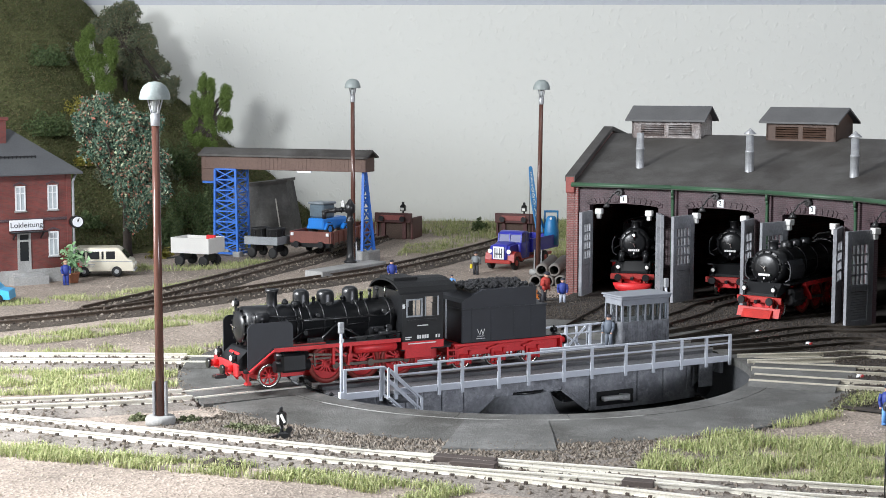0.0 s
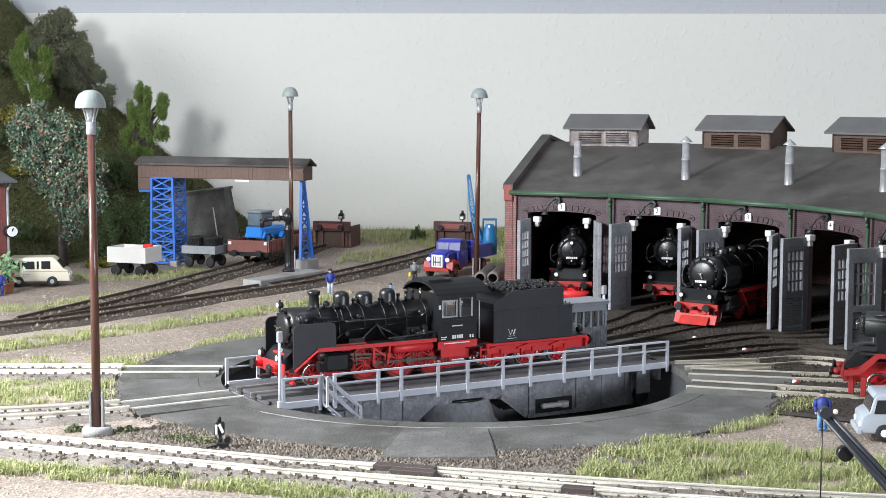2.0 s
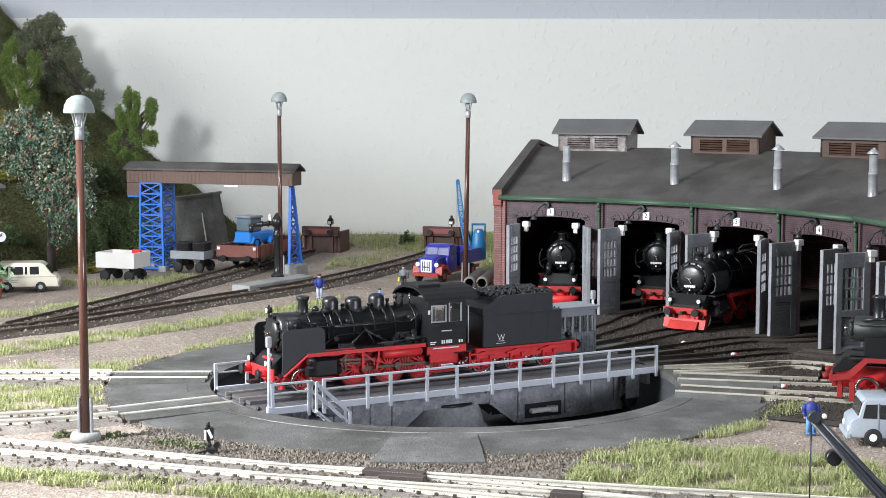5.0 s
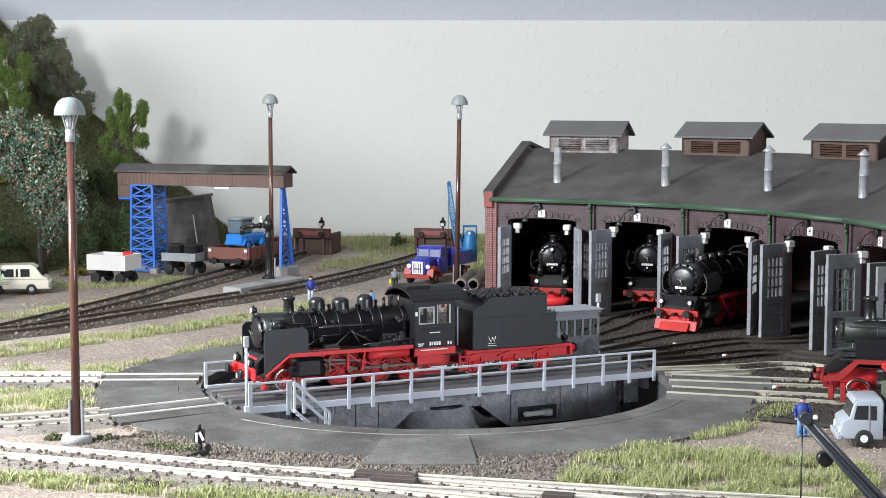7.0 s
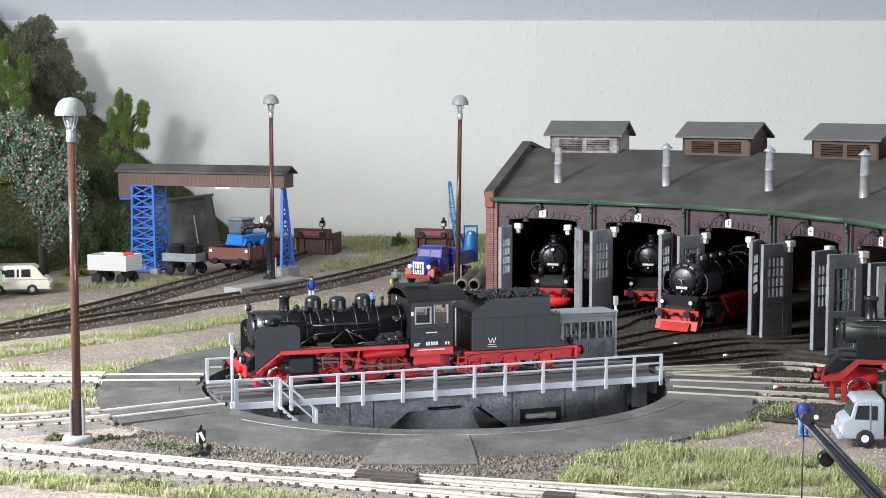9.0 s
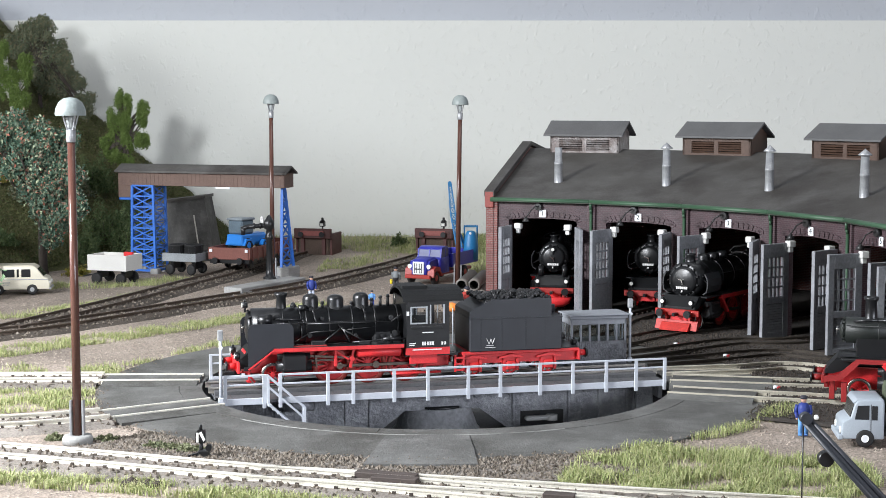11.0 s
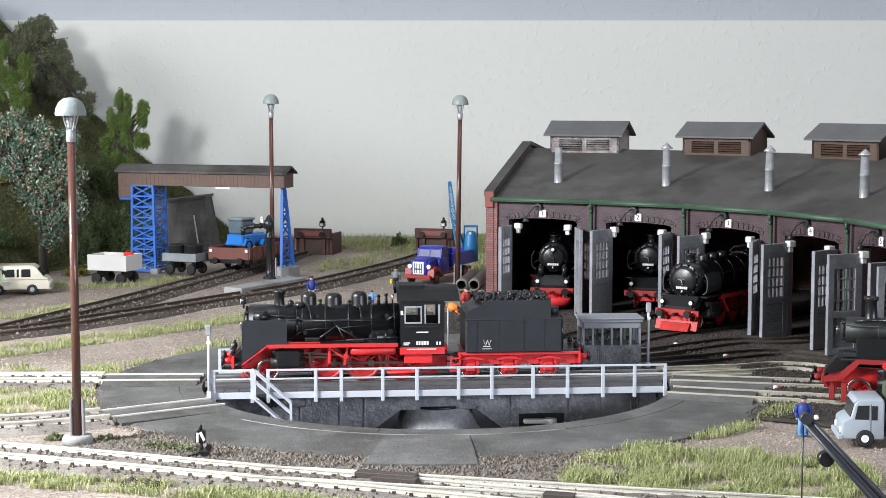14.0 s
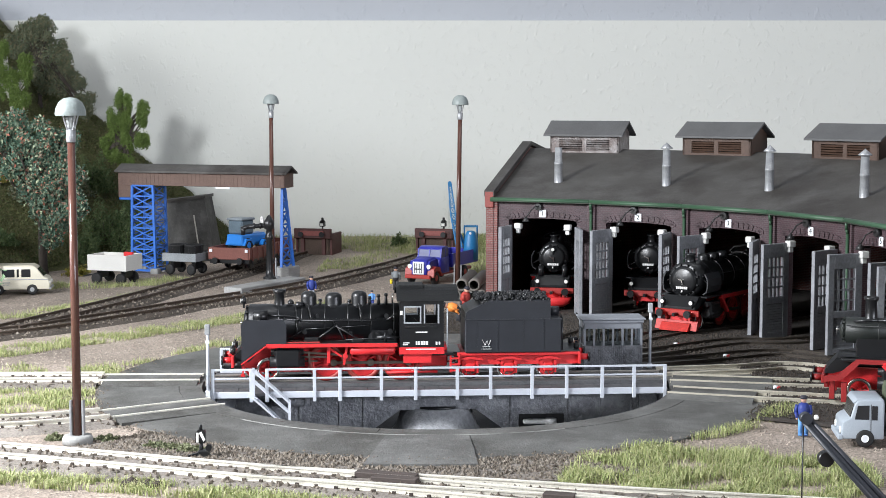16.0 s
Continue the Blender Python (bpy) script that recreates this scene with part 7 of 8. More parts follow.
def build_hill():
    b = B()
    xs, ys = np.arange(-640, -145, 6.0), np.arange(325, 623.5, 6.0)
    g = {(i, j): b.bm.verts.new((x, y, hill_z(x, y))) for i, x in enumerate(xs) for j, y in enumerate(ys)}
    for i in range(len(xs) - 1):
        for j in range(len(ys) - 1):
            b.bm.faces.new([g[i, j], g[i + 1, j], g[i + 1, j + 1], g[i, j + 1]]).smooth = True
    solid("hill", b, mat("hill_turf", (0.085, 0.09, 0.04), 0.95, 0, 0.5, 40, 700, 1.0, 0.2), "steep hillside of olive green scatter turf", kind="structure")
    rng = np.random.default_rng(3)
    n = 95000
    x = rng.uniform(-420, -150, n)
    y = rng.uniform(335, 615, n)
    z = np.array([hill_z(p, q) for p, q in zip(x, y)])
    keep = z > 0.5
    p = np.stack([x, y, z + rng.uniform(0, 2.2, n) + 2.5 * np.maximum(0, np.sin(x * 0.11) * np.sin(y * 0.13 + x * 0.05))], 1)[keep]
    v, f = leaf_quads(p, 0.85, rng)
    cloud("turf_foliage", v, f, leaf_mat("turf_leaf", [(0.05, 0.07, 0.022), (0.08, 0.10, 0.034), (0.12, 0.125, 0.05), (0.07, 0.085, 0.03), (0.15, 0.125, 0.06), (0.055, 0.075, 0.026), (0.10, 0.085, 0.05)]), "rough olive green scatter foliage on the slope")


build_hill()
def lobes_in(envelope, n, r0, r1, seed, tall=1.0):
    """Many small masses inside a few large ones, for a crown with gaps."""
    rng = np.random.default_rng(seed)
    out = []
    for k in range(n):
        c, r = envelope[k % len(envelope)]
        d = rng.normal(size=3)
        d /= np.linalg.norm(d)
        q = rng.uniform(r0, r1)
        out.append((tuple(np.array(c) + d * np.array(r) * rng.uniform(0.35, 0.9)), (q, q, q * tall)))
    return out + [(c, tuple(0.62 * v for v in r)) for c, r in envelope]


APPLE = leaf_mat("apple_leaf", [(0.025, 0.06, 0.035), (0.09, 0.17, 0.12), (0.18, 0.27, 0.20), (0.04, 0.09, 0.055), (0.52, 0.58, 0.38), (0.10, 0.18, 0.12), (0.025, 0.055, 0.035), (0.14, 0.23, 0.17), (0.55, 0.20, 0.14), (0.05, 0.11, 0.07), (0.34, 0.42, 0.30), (0.03, 0.07, 0.045), (0.08, 0.15, 0.10)])
APPLE_CROWN = [((-8, -4, 72), (22, 14, 22)), ((8, -5, 84), (17, 12, 17)), ((-22, -2, 84), (14, 11, 16)), ((4, -8, 50), (20, 12, 18)), ((16, -6, 66), (14, 10, 20)), ((10, -8, 32), (13, 9, 13)), ((-14, 0, 92), (14, 10, 10)), ((22, -4, 42), (8, 7, 14))]
tree(P(-257, 398, 0), "drooping dark green fruit tree speckled with red and yellow", lobes_in(APPLE_CROWN, 90, 3.4, 7.0, 4, 1.35), 22000, 1.25, APPLE, 60, BARK, 11, 0.5, 0.3, 3.0)
LIME = leaf_mat("lime_leaf", [(0.075, 0.12, 0.025), (0.11, 0.165, 0.035), (0.15, 0.21, 0.055), (0.085, 0.135, 0.03)])
FEATHER = [((0, 0, 40), (7, 6, 10)), ((0, 0, 30), (9, 7, 14)), ((-9, -2, 38), (3, 3, 15)), ((3, -2, 48), (3, 3, 15)), ((14, -2, 46), (3, 3, 14)), ((-13, 0, 24), (5, 5, 10)), ((12, -2, 26), (6, 5, 8)), ((0, -4, 14), (12, 8, 8)), ((-3, 0, 52), (2.5, 2.5, 12))]
tree(P(-228, 526, 54), "light green feathery tree with upright branches on the slope", lobes_in(FEATHER, 80, 1.7, 3.6, 6, 1.8), 30000, 0.72, LIME, 40, BARK, 5, 0, 0.2)
tree(P(-307, 520, 88), "light green tree with a pale forked trunk", lobes_in([((0, 0, 36), (10, 8, 15)), ((11, -2, 44), (5, 5, 14)), ((-10, -2, 42), (6, 6, 14)), ((5, -4, 24), (10, 7, 8)), ((-6, -3, 56), (4, 4, 9))], 70, 2.0, 4.2, 7, 1.7), 28000, 0.72, LIME, 34, BARK_PALE, 8, 0, 0.2)
GREYGREEN = leaf_mat("grey_leaf", [(0.08, 0.11, 0.065), (0.13, 0.155, 0.095), (0.17, 0.175, 0.115), (0.06, 0.085, 0.05), (0.20, 0.165, 0.095), (0.10, 0.14, 0.07)])
tree(P(-298, 562, 108), "dark grey-green airy tree at the crest", lobes_in([((0, 0, 46), (17, 10, 17)), ((14, 0, 34), (14, 9, 15)), ((-12, 0, 44), (13, 9, 18)), ((22, 0, 16), (14, 9, 14)), ((2, 0, 58), (11, 7, 8)), ((32, -4, 0), (14, 9, 13)), ((6, -4, 18), (16, 9, 14))], 120, 2.4, 5.6, 9), 34000, 0.85, GREYGREEN, 46, BARK, 21, 0, 0.25, 1.6)
SHRUB = leaf_mat("shrub_leaf", [(0.04, 0.075, 0.028), (0.075, 0.115, 0.042), (0.115, 0.15, 0.06), (0.06, 0.09, 0.04)])
GOLD = leaf_mat("gold_leaf", [(0.22, 0.20, 0.03), (0.16, 0.16, 0.03), (0.28, 0.22, 0.05)])


def shrub(x, y, z, r, h, material, seed, n=3000, size=0.9, label="dark green shrub on the slope"):
    rng = np.random.default_rng(seed)
    t = thing("shrub", P(x, y, z), label, "shrub", "shrubs on the slope")
    d = rng.normal(size=(n, 3))
    d /= np.linalg.norm(d, axis=1)[:, None]
    d[:, 2] = np.abs(d[:, 2])
    rad = rng.uniform(0.35, 1, (n, 1)) * (1 + 0.25 * np.sin(d[:, :1] * 8 + seed) * np.cos(d[:, 2:3] * 7))
    v, f = leaf_quads(d * rad * np.array([r, r * 0.8, h]), size, rng)
    part("foliage", mesh_from("foliage", v, f, material), None, t)["kind"] = "stuff"
    b = B()
    for k in range(4):
        b.cyl((0, 0, -1), (r * 0.4 * math.cos(k * 1.6), r * 0.4 * math.sin(k * 1.6), h * 0.6), 0.5, 0.2, 5)
    part("stems", b, BARK, t)


for k, (x, y, r, h, mt) in enumerate(((-213, 452, 15, 34, SHRUB), (-232, 470, 18, 30, SHRUB), (-205, 478, 14, 26, SHRUB), (-250, 520, 16, 26, SHRUB), (-262, 500, 16, 24, GREYGREEN), (-238, 440, 12, 24, SHRUB), (-222, 500, 14, 18, SHRUB), (-286, 470, 14, 16, GREYGREEN), (-330, 470, 18, 16, SHRUB), (-345, 520, 16, 14, SHRUB), (-325, 545, 18, 16, GREYGREEN), (-196, 520, 14, 12, GREYGREEN), (-290, 420, 13, 10, SHRUB), (-205, 440, 9, 20, SHRUB))):
    shrub(x, y, hill_z(x, y), r, h, mt, 40 + k)
for k, (x, y, r, h) in enumerate(((-318, 500, 15, 13), (-306, 468, 8, 7), (-330, 430, 8, 8), (-232, 384, 9, 7), (-78, 548, 5, 7))):
    shrub(x, y, hill_z(x, y) if y > 400 and x < -150 else -1, r, h, GOLD, 70 + k, 500, 1.2, "yellow-green flowering bush in the turf")
shrub(-30, 560, 0.5, 8, 10, SHRUB, 90, 600, 1.2, "dark green bush at the foot of the wall")
# potted plant before the office
pp = thing("potted_plant", P(-252.5, 257, -1), "leafy green plant in a terracotta tub", "plant")
part("tub", B().lathe([(2.6, 0), (3.4, 5.2), (3.7, 5.2), (3.7, 6), (3.0, 6), (2.9, 5)], 18), mat("terracotta", (0.33, 0.14, 0.08), 0.8), pp)
rng_p = np.random.default_rng(2)
pv, pf = leaf_quads(np.array([0, 0, 13.5]) + rng_p.normal(size=(160, 3)) * np.array([3.0, 2.4, 3.6]), 1.8, rng_p)
part("leaves", mesh_from("plant_leaves", pv, pf, leaf_mat("plant_leaf", [(0.16, 0.30, 0.13), (0.28, 0.42, 0.24), (0.10, 0.22, 0.10)])), None, pp)["kind"] = "stuff"
part("stem", B().cyl((0, 0, 5), (0, 0, 14), 0.5, 0.3, 6), BARK, pp)


# ---- static grass ----
GRASS = leaf_mat("grass_blade", [(0.30, 0.34, 0.13), (0.19, 0.25, 0.08), (0.44, 0.45, 0.22), (0.34, 0.37, 0.15), (0.50, 0.48, 0.28), (0.22, 0.28, 0.10)])


def inside(poly, x, y):
    hit = np.zeros(len(x), bool)
    k = len(poly)
    for i in range(k):
        x0, y0 = poly[i]
        x1, y1 = poly[(i + 1) % k]
        cross = ((y0 > y) != (y1 > y)) & (x < (x1 - x0) * (y - y0) / (y1 - y0 + 1e-9) + x0)
        hit ^= cross
    return hit


def grass(poly, density, h, seed, label="short yellow-green static grass strip"):
    rng = np.random.default_rng(seed)
    p = np.array(poly, float)
    lo, hi = p.min(0), p.max(0)
    n = int((hi - lo).prod() * density * 1.6)
    x, y = rng.uniform(lo[0], hi[0], n), rng.uniform(lo[1], hi[1], n)
    patch = np.sin(x * 0.21 + 1.3 * np.sin(y * 0.17)) + np.sin(y * 0.27 + 1.1 * np.sin(x * 0.13)) + rng.normal(size=n) * 0.6
    keep = inside(poly, x, y) & (patch > -0.5)
    r = np.hypot(x, y)
    keep &= r > R_APRON + 0.5
    x, y = x[keep], y[keep]
    n = len(x)
    z = np.array([ground_height(a, c) for a, c in zip(x, y)])
    a = rng.uniform(0, 2 * np.pi, n)
    lean = rng.uniform(0.1, 1.45, n)
    hh = h * rng.uniform(0.5, 1.25, n)
    w = 0.115 * rng.uniform(0.7, 1.5, n)
    d = np.stack([np.cos(a), np.sin(a), np.zeros(n)], 1)
    s = np.stack([-np.sin(a), np.cos(a), np.zeros(n)], 1) * w[:, None]
    base = np.stack([x, y, z - 0.3], 1)
    mid = base + d * (lean * hh * 0.3)[:, None] + np.array([0, 0, 1]) * (hh * 0.65)[:, None]
    tip = base + d * (lean * hh * 0.9)[:, None] + np.array([0, 0, 1]) * (hh * (1.15 - lean * 0.35))[:, None]
    v = np.stack([base - s, base + s, mid + s * 0.8, mid - s * 0.8, tip], 1).reshape(-1, 3)
    o = np.arange(n)[:, None] * 5
    faces = (o + np.array([[0, 1, 2, 3]])).tolist() + (o + np.array([[3, 2, 4]])).tolist()
    me = bpy.data.meshes.new("grass")
    me.from_pydata((v * MM).tolist(), [], faces)
    me.materials.append(GRASS)
    tagged(new("grass", me), label, "grass", "", "stuff")


grass([(-300, -5), (-250, 40), (-198, 92), (-145, 148), (-84, 226), (-58, 268), (-64, 226), (-104, 164), (-149, 110), (-190, 66), (-250, 12)], 1.6, 2.6, 1)
grass([(-156, 32), (-126, 54), (-104, 104), (-90, 128), (-82, 112), (-106, 66), (-122, 26), (-140, 18)], 1.4, 2.6, 2)
grass([(-230, 14), (-176, 44), (-160, 26), (-200, 14)], 0.9, 2.4, 3)
grass([(-300, -18), (-130, -16), (-121, -30), (-128, -46), (-158, -62), (-300, -84)], 1.8, 2.8, 4)
grass([(-240, -124), (-190, -134), (-135, -149), (-78, -165), (-40, -179), (-10, -192), (-25, -206), (-52, -186), (-135, -165), (-240, -146)], 2.6, 2.8, 5)
grass([(44, -138), (58, -108), (80, -120), (96, -119), (133, -142), (133, -166), (110, -192), (60, -180), (36, -168)], 2.6, 3.4, 6, "tall light green static grass")
grass([(84, -106), (97, -90), (110, -74), (124, -46), (137, -50), (132, -62), (112, -84), (97, -101)], 1.8, 3.4, 7, "tall light green static grass")
MOSS = leaf_mat("moss_leaf", [(0.10, 0.12, 0.06), (0.15, 0.17, 0.09), (0.20, 0.21, 0.12), (0.13, 0.14, 0.075)])
for k, (x, y, r) in enumerate(((-84, -119, 6.5), (-78, -122, 5.0), (-91, -116, 4.0), (-109, -106, 4.5), (-127, -104, 3.5))):
    shrub(x, y, -1.2, r, 2.4, MOSS, 110 + k, 800, 0.55, "low dark green moss clump beside the track")
grass([(-150, 610), (70, 618), (40, 520), (-14, 500), (-70, 530)], 0.5, 4.5, 9, "rough grass at the foot of the wall")
grass([(22, 352), (34, 350), (40, 620), (14, 620)], 0.8, 4.0, 10, "rough grass beside the roundhouse wall")
grass([(-158, 214), (-122, 270), (-112, 268), (-142, 212)], 1.4, 2.6, 11)
grass([(-300, 130), (-262, 160), (-214, 188), (-186, 232), (-166, 292), (-172, 300), (-196, 246), (-222, 206), (-300, 160)], 1.2, 2.6, 12)
grass([(-240, 340), (-200, 330), (-172, 372), (-146, 368), (-150, 350), (-180, 320), (-232, 308)], 0.8, 3.2, 13)
grass([(-80, 400), (-60, 420), (-28, 500), (-40, 520), (-80, 470)], 0.5, 3.2, 14)


# ---- loose ballast stones along the bright tracks ----
def stones(name, pts, size, seed, material, label):
    rng = np.random.default_rng(seed)
    n = len(pts)
    octa = np.array([(1, 0, 0), (-1, 0, 0), (0, 1, 0), (0, -1, 0), (0, 0, 1), (0, 0, -1)], float)
    tri = np.array([(0, 2, 4), (2, 1, 4), (1, 3, 4), (3, 0, 4), (2, 0, 5), (1, 2, 5), (3, 1, 5), (0, 3, 5)])
    a = rng.uniform(0, 2 * np.pi, n)
    s = size * rng.uniform(0.5, 1.4, (n, 1, 1)) * rng.uniform(0.6, 1.3, (n, 6, 1))
    rot = np.stack([np.stack([np.cos(a), -np.sin(a), 0 * a], 1), np.stack([np.sin(a), np.cos(a), 0 * a], 1), np.stack([0 * a, 0 * a, 1 + 0 * a], 1)], 1)
    v = (np.einsum("nij,kj->nki", rot, octa) * s + np.asarray(pts)[:, None, :]).reshape(-1, 3)
    f = (np.arange(n)[:, None, None] * 6 + tri).reshape(-1, 3)
    cloud(name, v, f, material, label)


STONE = leaf_mat("ballast_stone", [(0.10, 0.08, 0.062), (0.15, 0.125, 0.10), (0.22, 0.19, 0.155), (0.06, 0.05, 0.04), (0.27, 0.24, 0.20)], 0.85)
rs = np.random.default_rng(9)
spots = []
for path, z in BALLAST_SPOTS:
    for i, p in enumerate(path):
        d, s = frame_at(path, i)
        if not (-330 < p.x < 170 and p.y < 560):
            continue
        for k in range(19):
            u = rs.uniform(-13.5, 13.5)
            if abs(abs(u) - 6.45) < 1.15:
                continue
            q = p + s * u + d * rs.uniform(-2.5, 2.5)
            top = z - 0.55 + float(np.interp(abs(u), [0, 6, 10.5, 15], [-1.0, -1.15, -1.6, -3.2]))
            if math.hypot(q.x, q.y) > R_APRON - 1:
                spots.append((q.x, q.y, top + 0.15))
stones("ballast_stones", spots, 0.72, 4, STONE, "loose grey-brown ballast stones along the tracks")
edge = []
for k in range(2600):
    a, r = rs.uniform(0, 2 * math.pi), R_APRON + rs.normal() * 2.6 + 1.5
    x, y = r * math.cos(a), r * math.sin(a)
    if y < 60:
        edge.append((x, y, (-0.6 if r < R_APRON else ground_height(x, y)) + 0.1))
stones("apron_edge_grit", edge, 0.5, 6, STONE, "grey grit along the edge of the apron")
GRIT = leaf_mat("ground_grit", [(0.32, 0.27, 0.22), (0.42, 0.36, 0.30), (0.24, 0.20, 0.165), (0.50, 0.44, 0.37)], 0.9)
grit = []
for k in range(15000):
    x, y = rs.uniform(-240, 170), rs.uniform(-205, 330)
    if math.hypot(x, y) > R_APRON + 2 and not (x > 60 and y > -20):
        grit.append((x, y, ground_height(x, y)))
stones("ground_grit", grit, 0.42, 8, GRIT, "fine sandy grit scattered over the ground")
dark = []
for k in range(16000):
    a = math.radians(rs.uniform(-31, 92))
    r = rs.uniform(R_APRON - 4, 215)
    x, y = r * math.cos(a), r * math.sin(a)
    dark.append((x, y, 0.5 if r < 200 else -0.1))
stones("soot_gravel", dark, 0.36, 12, leaf_mat("soot_stone", [(0.05, 0.040, 0.033), (0.075, 0.062, 0.05), (0.035, 0.029, 0.024), (0.10, 0.085, 0.068)], 0.9), "soot-dark gravel before the roundhouse")
verge = B()
ring(verge, R_APRON - 0.6, 166, -0.62, -0.42, 0.8, 160, 224, 297)
solid("ballast_verge", verge, BALLAST, "grey-brown ballast between the apron and the through track", kind="structure")
rubble = []
for k in range(5200):
    a, r = math.radians(rs.uniform(224, 297)), rs.uniform(R_APRON + 0.5, 165)
    rubble.append((r * math.cos(a), r * math.sin(a), -0.45))
stones("verge_stones", rubble, 0.6, 14, STONE, "loose grey-brown stones between the apron and the track")
# sooty yard surface between the apron and the gates
yard = B()
ring(yard, R_APRON - 2, 200, 0.1, 0.5, 0.9, 128, -32, 94)
solid("soot_yard", yard, MATS["sooty_floor"], "soot-dark ash surface before the roundhouse", kind="structure")


# ---- dwarf signal, markers, turnout boards ----
ds = thing("dwarf_signal", P(-74.2, -130, -1.2) @ Matrix.Diagonal((0.72, 0.8, 0.92, 1)), "small black dwarf signal with white slanting lights", "signal")
part("signal_box", B().prism([(-2.2, 5.6), (-2.2, 8.6), (-1.2, 10.0), (1.6, 10.0), (2.3, 9.0), (2.3, 5.6)], -1.2, 1.2), BLACK, ds)
part("finial", B().cyl((0, 0, 10.0), (0, 0, 11.8), 0.9, 0.7, 10), BLACK, ds)
part("white_light", B().box((-0.55, -0.2, -1.7), (0.55, 0.2, 1.7), 0.1, Matrix.Translation((-1.2, -1.3, 7.4))), LENS, ds)
part("white_light", B().box((-0.6, -0.2, -1.7), (0.6, 0.2, 1.7), 0.1, Matrix.Translation((1.0, -1.3, 7.8)) @ Matrix.Rotation(-0.55, 4, "Y")), LENS, ds)
part("mast", B().cyl((0.2, 0, 1.5), (0.2, 0, 5.8), 0.9, 0.8, 10), BLACK, ds)
part("drive_housing", B().box((-1.2, -1.8, 0), (4.0, 1.8, 3.0), 0.5).cyl((3.6, -1.4, 3.6), (3.6, 1.4, 3.6), 1.3, 1.3, 12), BLACK, ds)
part("drive_rod", B().bar((-1, -0.4, 1.6), (-7.5, -1.6, 0.4), 1.3, 1.0), BLACK, ds)
RED_WHITE = mat("marker_red", (0.55, 0.05, 0.05), 0.5)
for x, y in ((109, 91), (126, 59), (133, 22), (132, -17), (-189, 168)):
    mk = thing("fouling_marker", P(x, y, -0.9, 20), "small red and white track clearance marker", "track marker", "clearance markers")
    part("peg", B().lathe([(1.0, 0), (1.1, 1.6), (0.9, 2.2), (0, 2.4)], 12), WHITE, mk)
    part("red_band", B().lathe([(1.15, 0.9), (1.2, 1.2), (1.2, 1.9), (1.1, 2.0)], 12, Matrix.Translation((0.7, -0.2, 0))), RED_WHITE, mk)
for x, y, w in ((-23, -162.6, 19), (-18.0, -168.6, 14), (31, -188.5, 9)):
    solid("crossing_board", B().box((0, -2.0, -0.6), (w, 2.0, 2.65), 0.2), mat("board_dark_brown", (0.06, 0.046, 0.04), 0.7), "dark brown board between the turnout rails", "board", m=P(x, y, 0, -16))
sb = solid("switch_rod_cover", B().box((0, -2, -1), (12, 2, 0.8), 0.5).ball((3, 0, 0.6), 1.6, 1).ball((8, 0.5, 0.5), 1.2, 1), SLEEPER, "low dark point-rod cover in the grass", "cover", m=P(-92, -166, -0.3, -12))


# ---- grey lorry at the edge of the yard ----
def build_grey_lorry():
    t = thing("grey_lorry", P(133.8, -107, -1, -6) @ Matrix.Diagonal((0.84, 0.84, 0.84, 1)), "pale grey cab lorry with an olive canvas body", "lorry")
    gm = mat("lorry_grey", (0.33, 0.37, 0.41), 0.4, 0, 0.08, 200, 2000, 0.05)
    vg = mat("dark_window", (0.02, 0.022, 0.025), 0.12, 0, 0.1, bump=0)
    side = [(0.4, 3.2), (0, 6), (0.3, 9.6), (2.2, 11.0), (3.4, 11.4), (4.9, 17.0), (6.2, 18.4), (15.6, 18.8), (16.2, 17.6), (16.2, 3.2)]
    part("cab", B().prism(side, -9.4, 9.4).soften(0.55), gm, t)
    part("cab_roof", B().prism([(4.2, 17.2), (5.6, 19.0), (15.4, 19.3), (16.4, 18.0)], -8.8, 8.8).soften(0.5), gm, t)
    for s in (-1, 1):
        part("door_window", B().prism([(4.9, 11.0), (6.0, 16.4), (10.4, 16.6), (10.4, 11.0)], s * 9.4 - 0.12, s * 9.4 + 0.12), vg, t)
        part("rear_window", B().prism([(11.4, 10.8), (11.4, 16.4), (13.6, 16.4), (13.6, 10.8)], s * 9.4 - 0.12, s * 9.4 + 0.12), vg, t)
        part("door_seam", B().box((11.0, s * 9.42 - 0.06, 4), (11.2, s * 9.42 + 0.06, 17)), DARK_SEAM, t)
        road_wheel(t, 9.0, s * 8.6, 3.5, 3.5, WHITE)
        road_wheel(t, 44, s * 8.6, 3.5, 3.5, WHITE)
        part("headlamp", B().cyl((-0.4, s * 6.6, 6.4), (0.4, s * 6.6, 6.4), 1.3, 1.3, 14), LENS, t)
    part("bumper", B().box((-1.4, -9.6, 2.8), (0.6, 9.6, 5.0), 0.4), gm, t)
    part("windscreen", B().prism([(3.4, 11.6), (4.8, 16.8), (4.6, 16.9), (3.2, 11.7)], -8.2, 8.2), vg, t)
    part("chassis", B().box((10, -5, 3.6), (60, 5, 6), 0.2), BLACK, t)
    part("load_bed", B().box((18, -10, 6.6), (60, 10, 12), 0.3), gm, t)
    part("canvas_body", B().prism([(-9.4, 12), (-9.4, 21), (-6, 24), (6, 24), (9.4, 21), (9.4, 12)], -60, -18.2, Matrix.Rotation(math.pi / 2, 4, "Z")), mat("olive_canvas", (0.07, 0.085, 0.05), 0.9, 0, 0.3, 100, 1200, 0.6), t)


DARK_SEAM = mat("dark_seam", (0.03, 0.032, 0.035), 0.6)
build_grey_lorry()

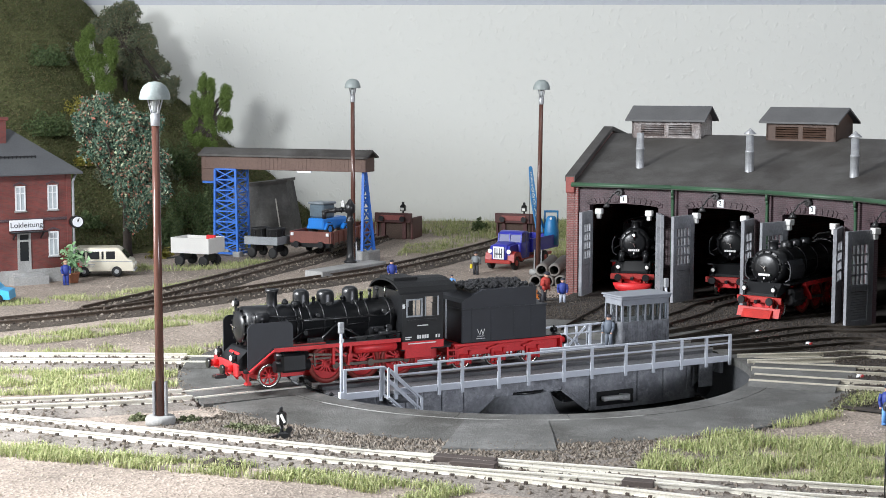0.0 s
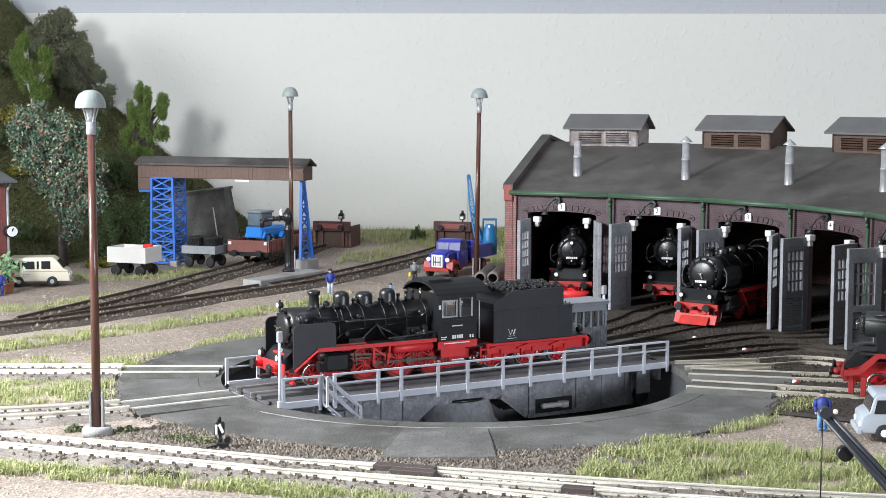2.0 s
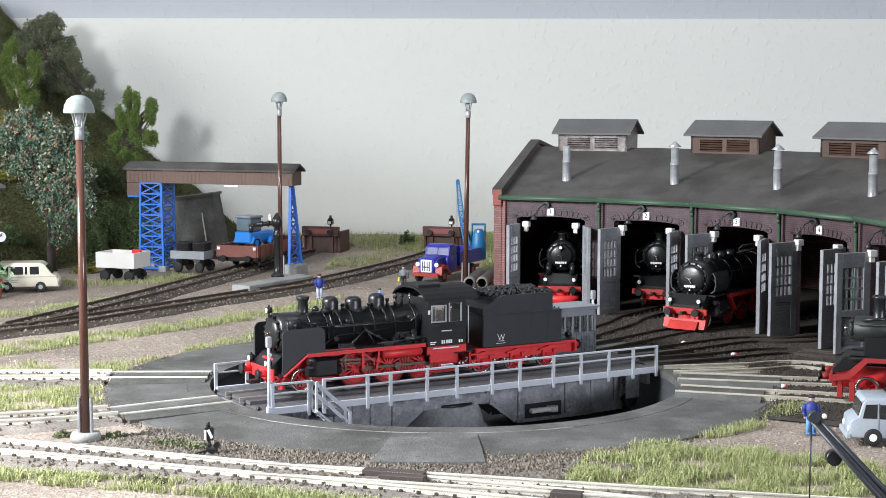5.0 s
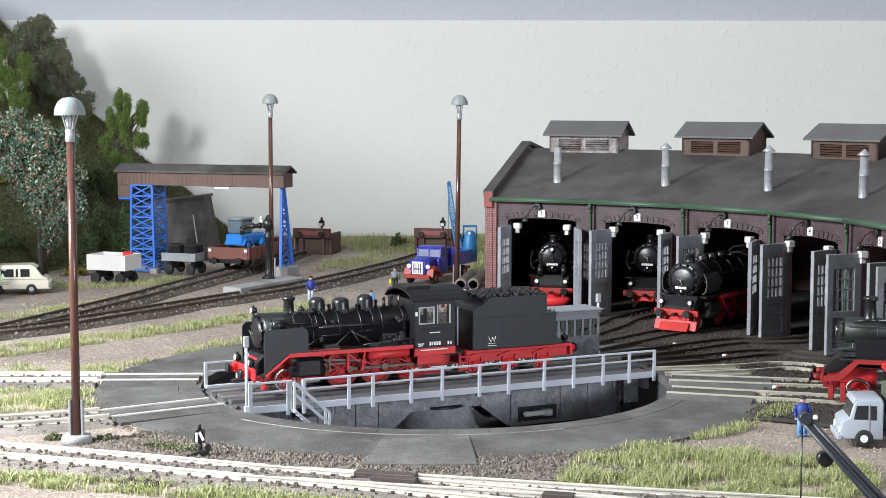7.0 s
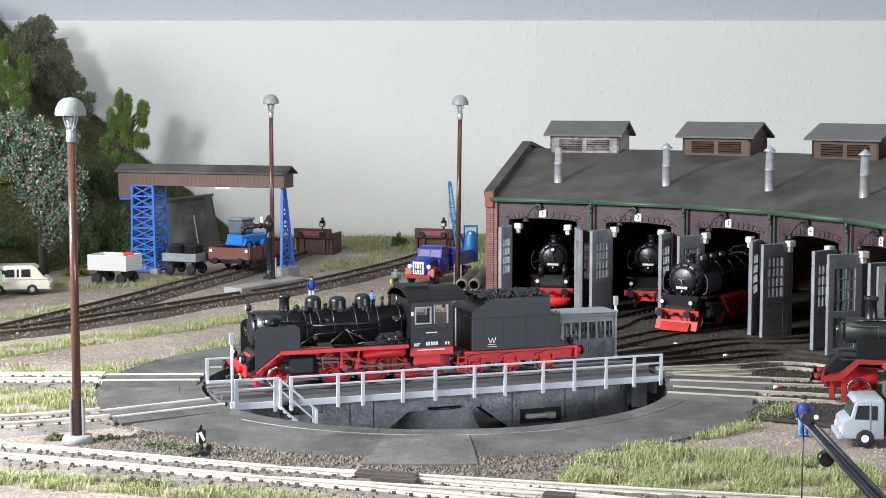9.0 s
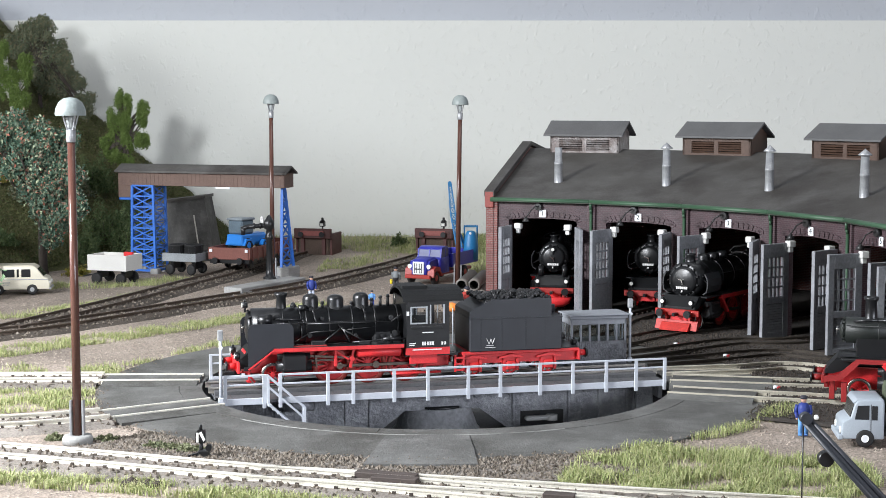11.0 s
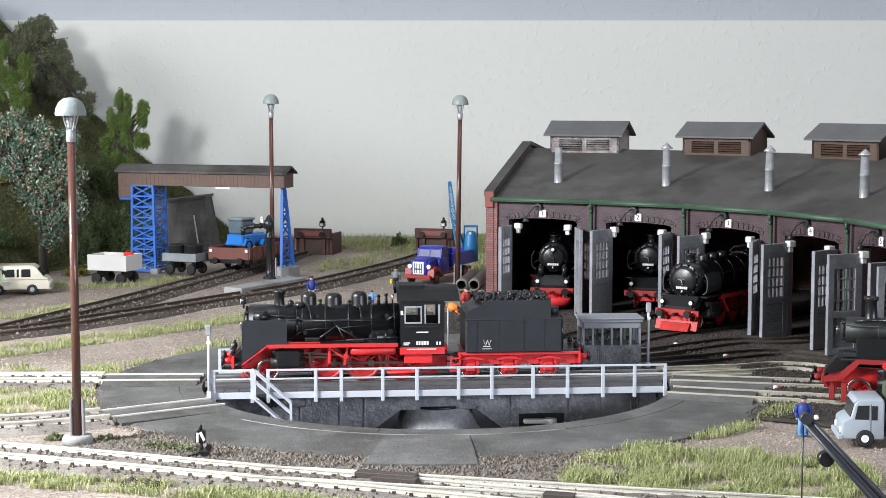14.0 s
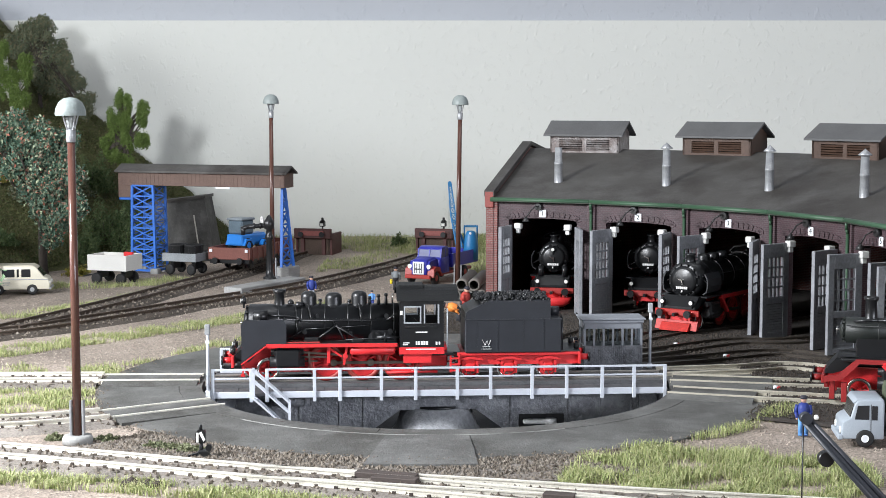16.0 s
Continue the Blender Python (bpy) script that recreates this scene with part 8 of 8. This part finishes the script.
# ---- crane jib reaching in from the front ----
JIB = mat("jib_anthracite", (0.028, 0.032, 0.04), 0.45, 0, 0.2)
jc = thing("mobile_crane", P(118, -238, -1.2), "anthracite crane with a slanting jib and hanging rope", "crane")
tipv, root = Vector((-23.6, 8, 33.0)), Vector((0.5, -1, 6.5))
for o in (-1.1, 1.1):
    part("jib_chord", B().cyl(tipv + Vector((o * 0.6, 0, o * 0.5)), root + Vector((o * 0.9, 0, o * 0.75)), 0.6, 0.8, 12), JIB, jc)
part("jib_web", B().bar(tipv, root, 1.0, 0.9), JIB, jc)
part("jib_head", B().cyl(tipv + Vector((0, -1.2, 0.4)), tipv + Vector((0, 1.2, 0.4)), 1.5, 1.5, 16), JIB, jc)
part("sheave", B().cyl(tipv + Vector((5.2, -1.4, -10.0)), tipv + Vector((5.2, 1.4, -10.0)), 1.9, 1.9, 18), BLACK, jc)
part("head_lamp", B().ball(tipv + Vector((2.4, -0.9, 0.8)), 0.7, 2), LENS, jc)
part("hoist_rope", B().cyl(tipv + Vector((-0.6, 0, 0)), Vector((tipv.x - 0.6, tipv.y, 1.5)), 0.2, 0.2, 6), BLACK, jc)
part("hook", B().box(Vector((tipv.x - 1.4, tipv.y - 0.8, 0)), Vector((tipv.x + 0.2, tipv.y + 0.8, 2.4)), 0.2), BLACK, jc)
part("crane_deck", B().box((-2, -10, 4), (46, 10, 7.5), 0.5).box((4, -8, 7.5), (24, 8, 20), 1.2), JIB, jc)
for x in (5, 16, 34, 42):
    for y in (-8, 8):
        road_wheel(jc, x, y, 3.8, 3.8)
# ---- light blue car before the office ----
lc = thing("small_car", P(-291, 172, -1, 4), "light blue small car parked before the office", "car")
cb = mat("car_light_blue", (0.06, 0.38, 0.68), 0.35, 0, 0.06)
part("car_body", B().prism([(0, 2.4), (0, 6.4), (5, 7.4), (8, 11.8), (21, 11.8), (25, 7.6), (30, 6.8), (30.6, 2.4)], -6.4, 6.4), cb, lc)
for s in (-1, 1):
    part("side_window", B().prism([(7.2, 7.8), (9.2, 11.2), (20.2, 11.2), (23, 7.8)], s * 6.4 - 0.12, s * 6.4 + 0.12), MATS["dark_window"], lc)
    for x in (6, 24.5):
        road_wheel(lc, x, s * 5.8, 2.6, 2.6)


# ---- what moves ----
TURN = [(0.0, 31.0), (5.2, 31.0), (5.6, 30.45), (6.3, 28.3), (7.0, 26.1), (8.0, 22.95), (9.0, 19.8), (10.25, 16.0), (11.5, 12.2), (12.5, 9.3), (13.5, 6.35), (14.1, 4.5), (14.4, 3.85), (14.6, 3.7), (16.0, 3.7)]


def turn_at(t):
    for (t0, a0), (t1, a1) in zip(TURN, TURN[1:]):
        if t <= t1:
            return a0 + (a1 - a0) * (t - t0) / (t1 - t0)
    return TURN[-1][1]


DRIVE = [(0.0, -42.0), (0.5, -25.8), (0.8, -16.0), (1.0, -10.2), (1.2, -5.0), (1.4, -1.2), (1.55, 0.0), (1.7, 0.0)]


def drive_at(t):
    return float(np.interp(t, [d[0] for d in DRIVE], [d[1] for d in DRIVE]))


def motions():
    walk(bridge, [(t, P(0, 0, 0, a)) for t, a in TURN])
    walk(operator, [(t, P(0, 0, 0, a) @ P(59, 21.5, 0.3, -60)) for t, a in TURN])
    # the engine backs on to the bridge, stops, then turns with it
    rows = [(round(k * 0.1, 1), drive_at(k * 0.1)) for k in range(17)]
    walk(engine, [(t, P(0, 0, 0, 31) @ P(s, 0, 0)) for t, s in rows] + [(t, P(0, 0, 0, a)) for t, a in TURN[1:]])
    for w, r, x, y, z, side in WHEELS:
        base = 0 if side < 0 else 180
        ends = [(t, P(x, y, z) @ pose(0, 0, 0, 0, math.degrees(s / r), 0) @ pose(0, 0, 0, 0, 0, base)) for t, s in rows]
        walk(w, ends + [(16.0, ends[-1][1])])
    for r, x, y, z, side in RODS:
        ends = []
        for t, s in rows:
            a = s / 6.9 + (0 if side < 0 else math.pi / 2)
            ends.append((t, P(x + 2.9 * math.cos(a), y, z - 2.9 * math.sin(a))))
        walk(r, ends + [(16.0, ends[-1][1])])


motions()
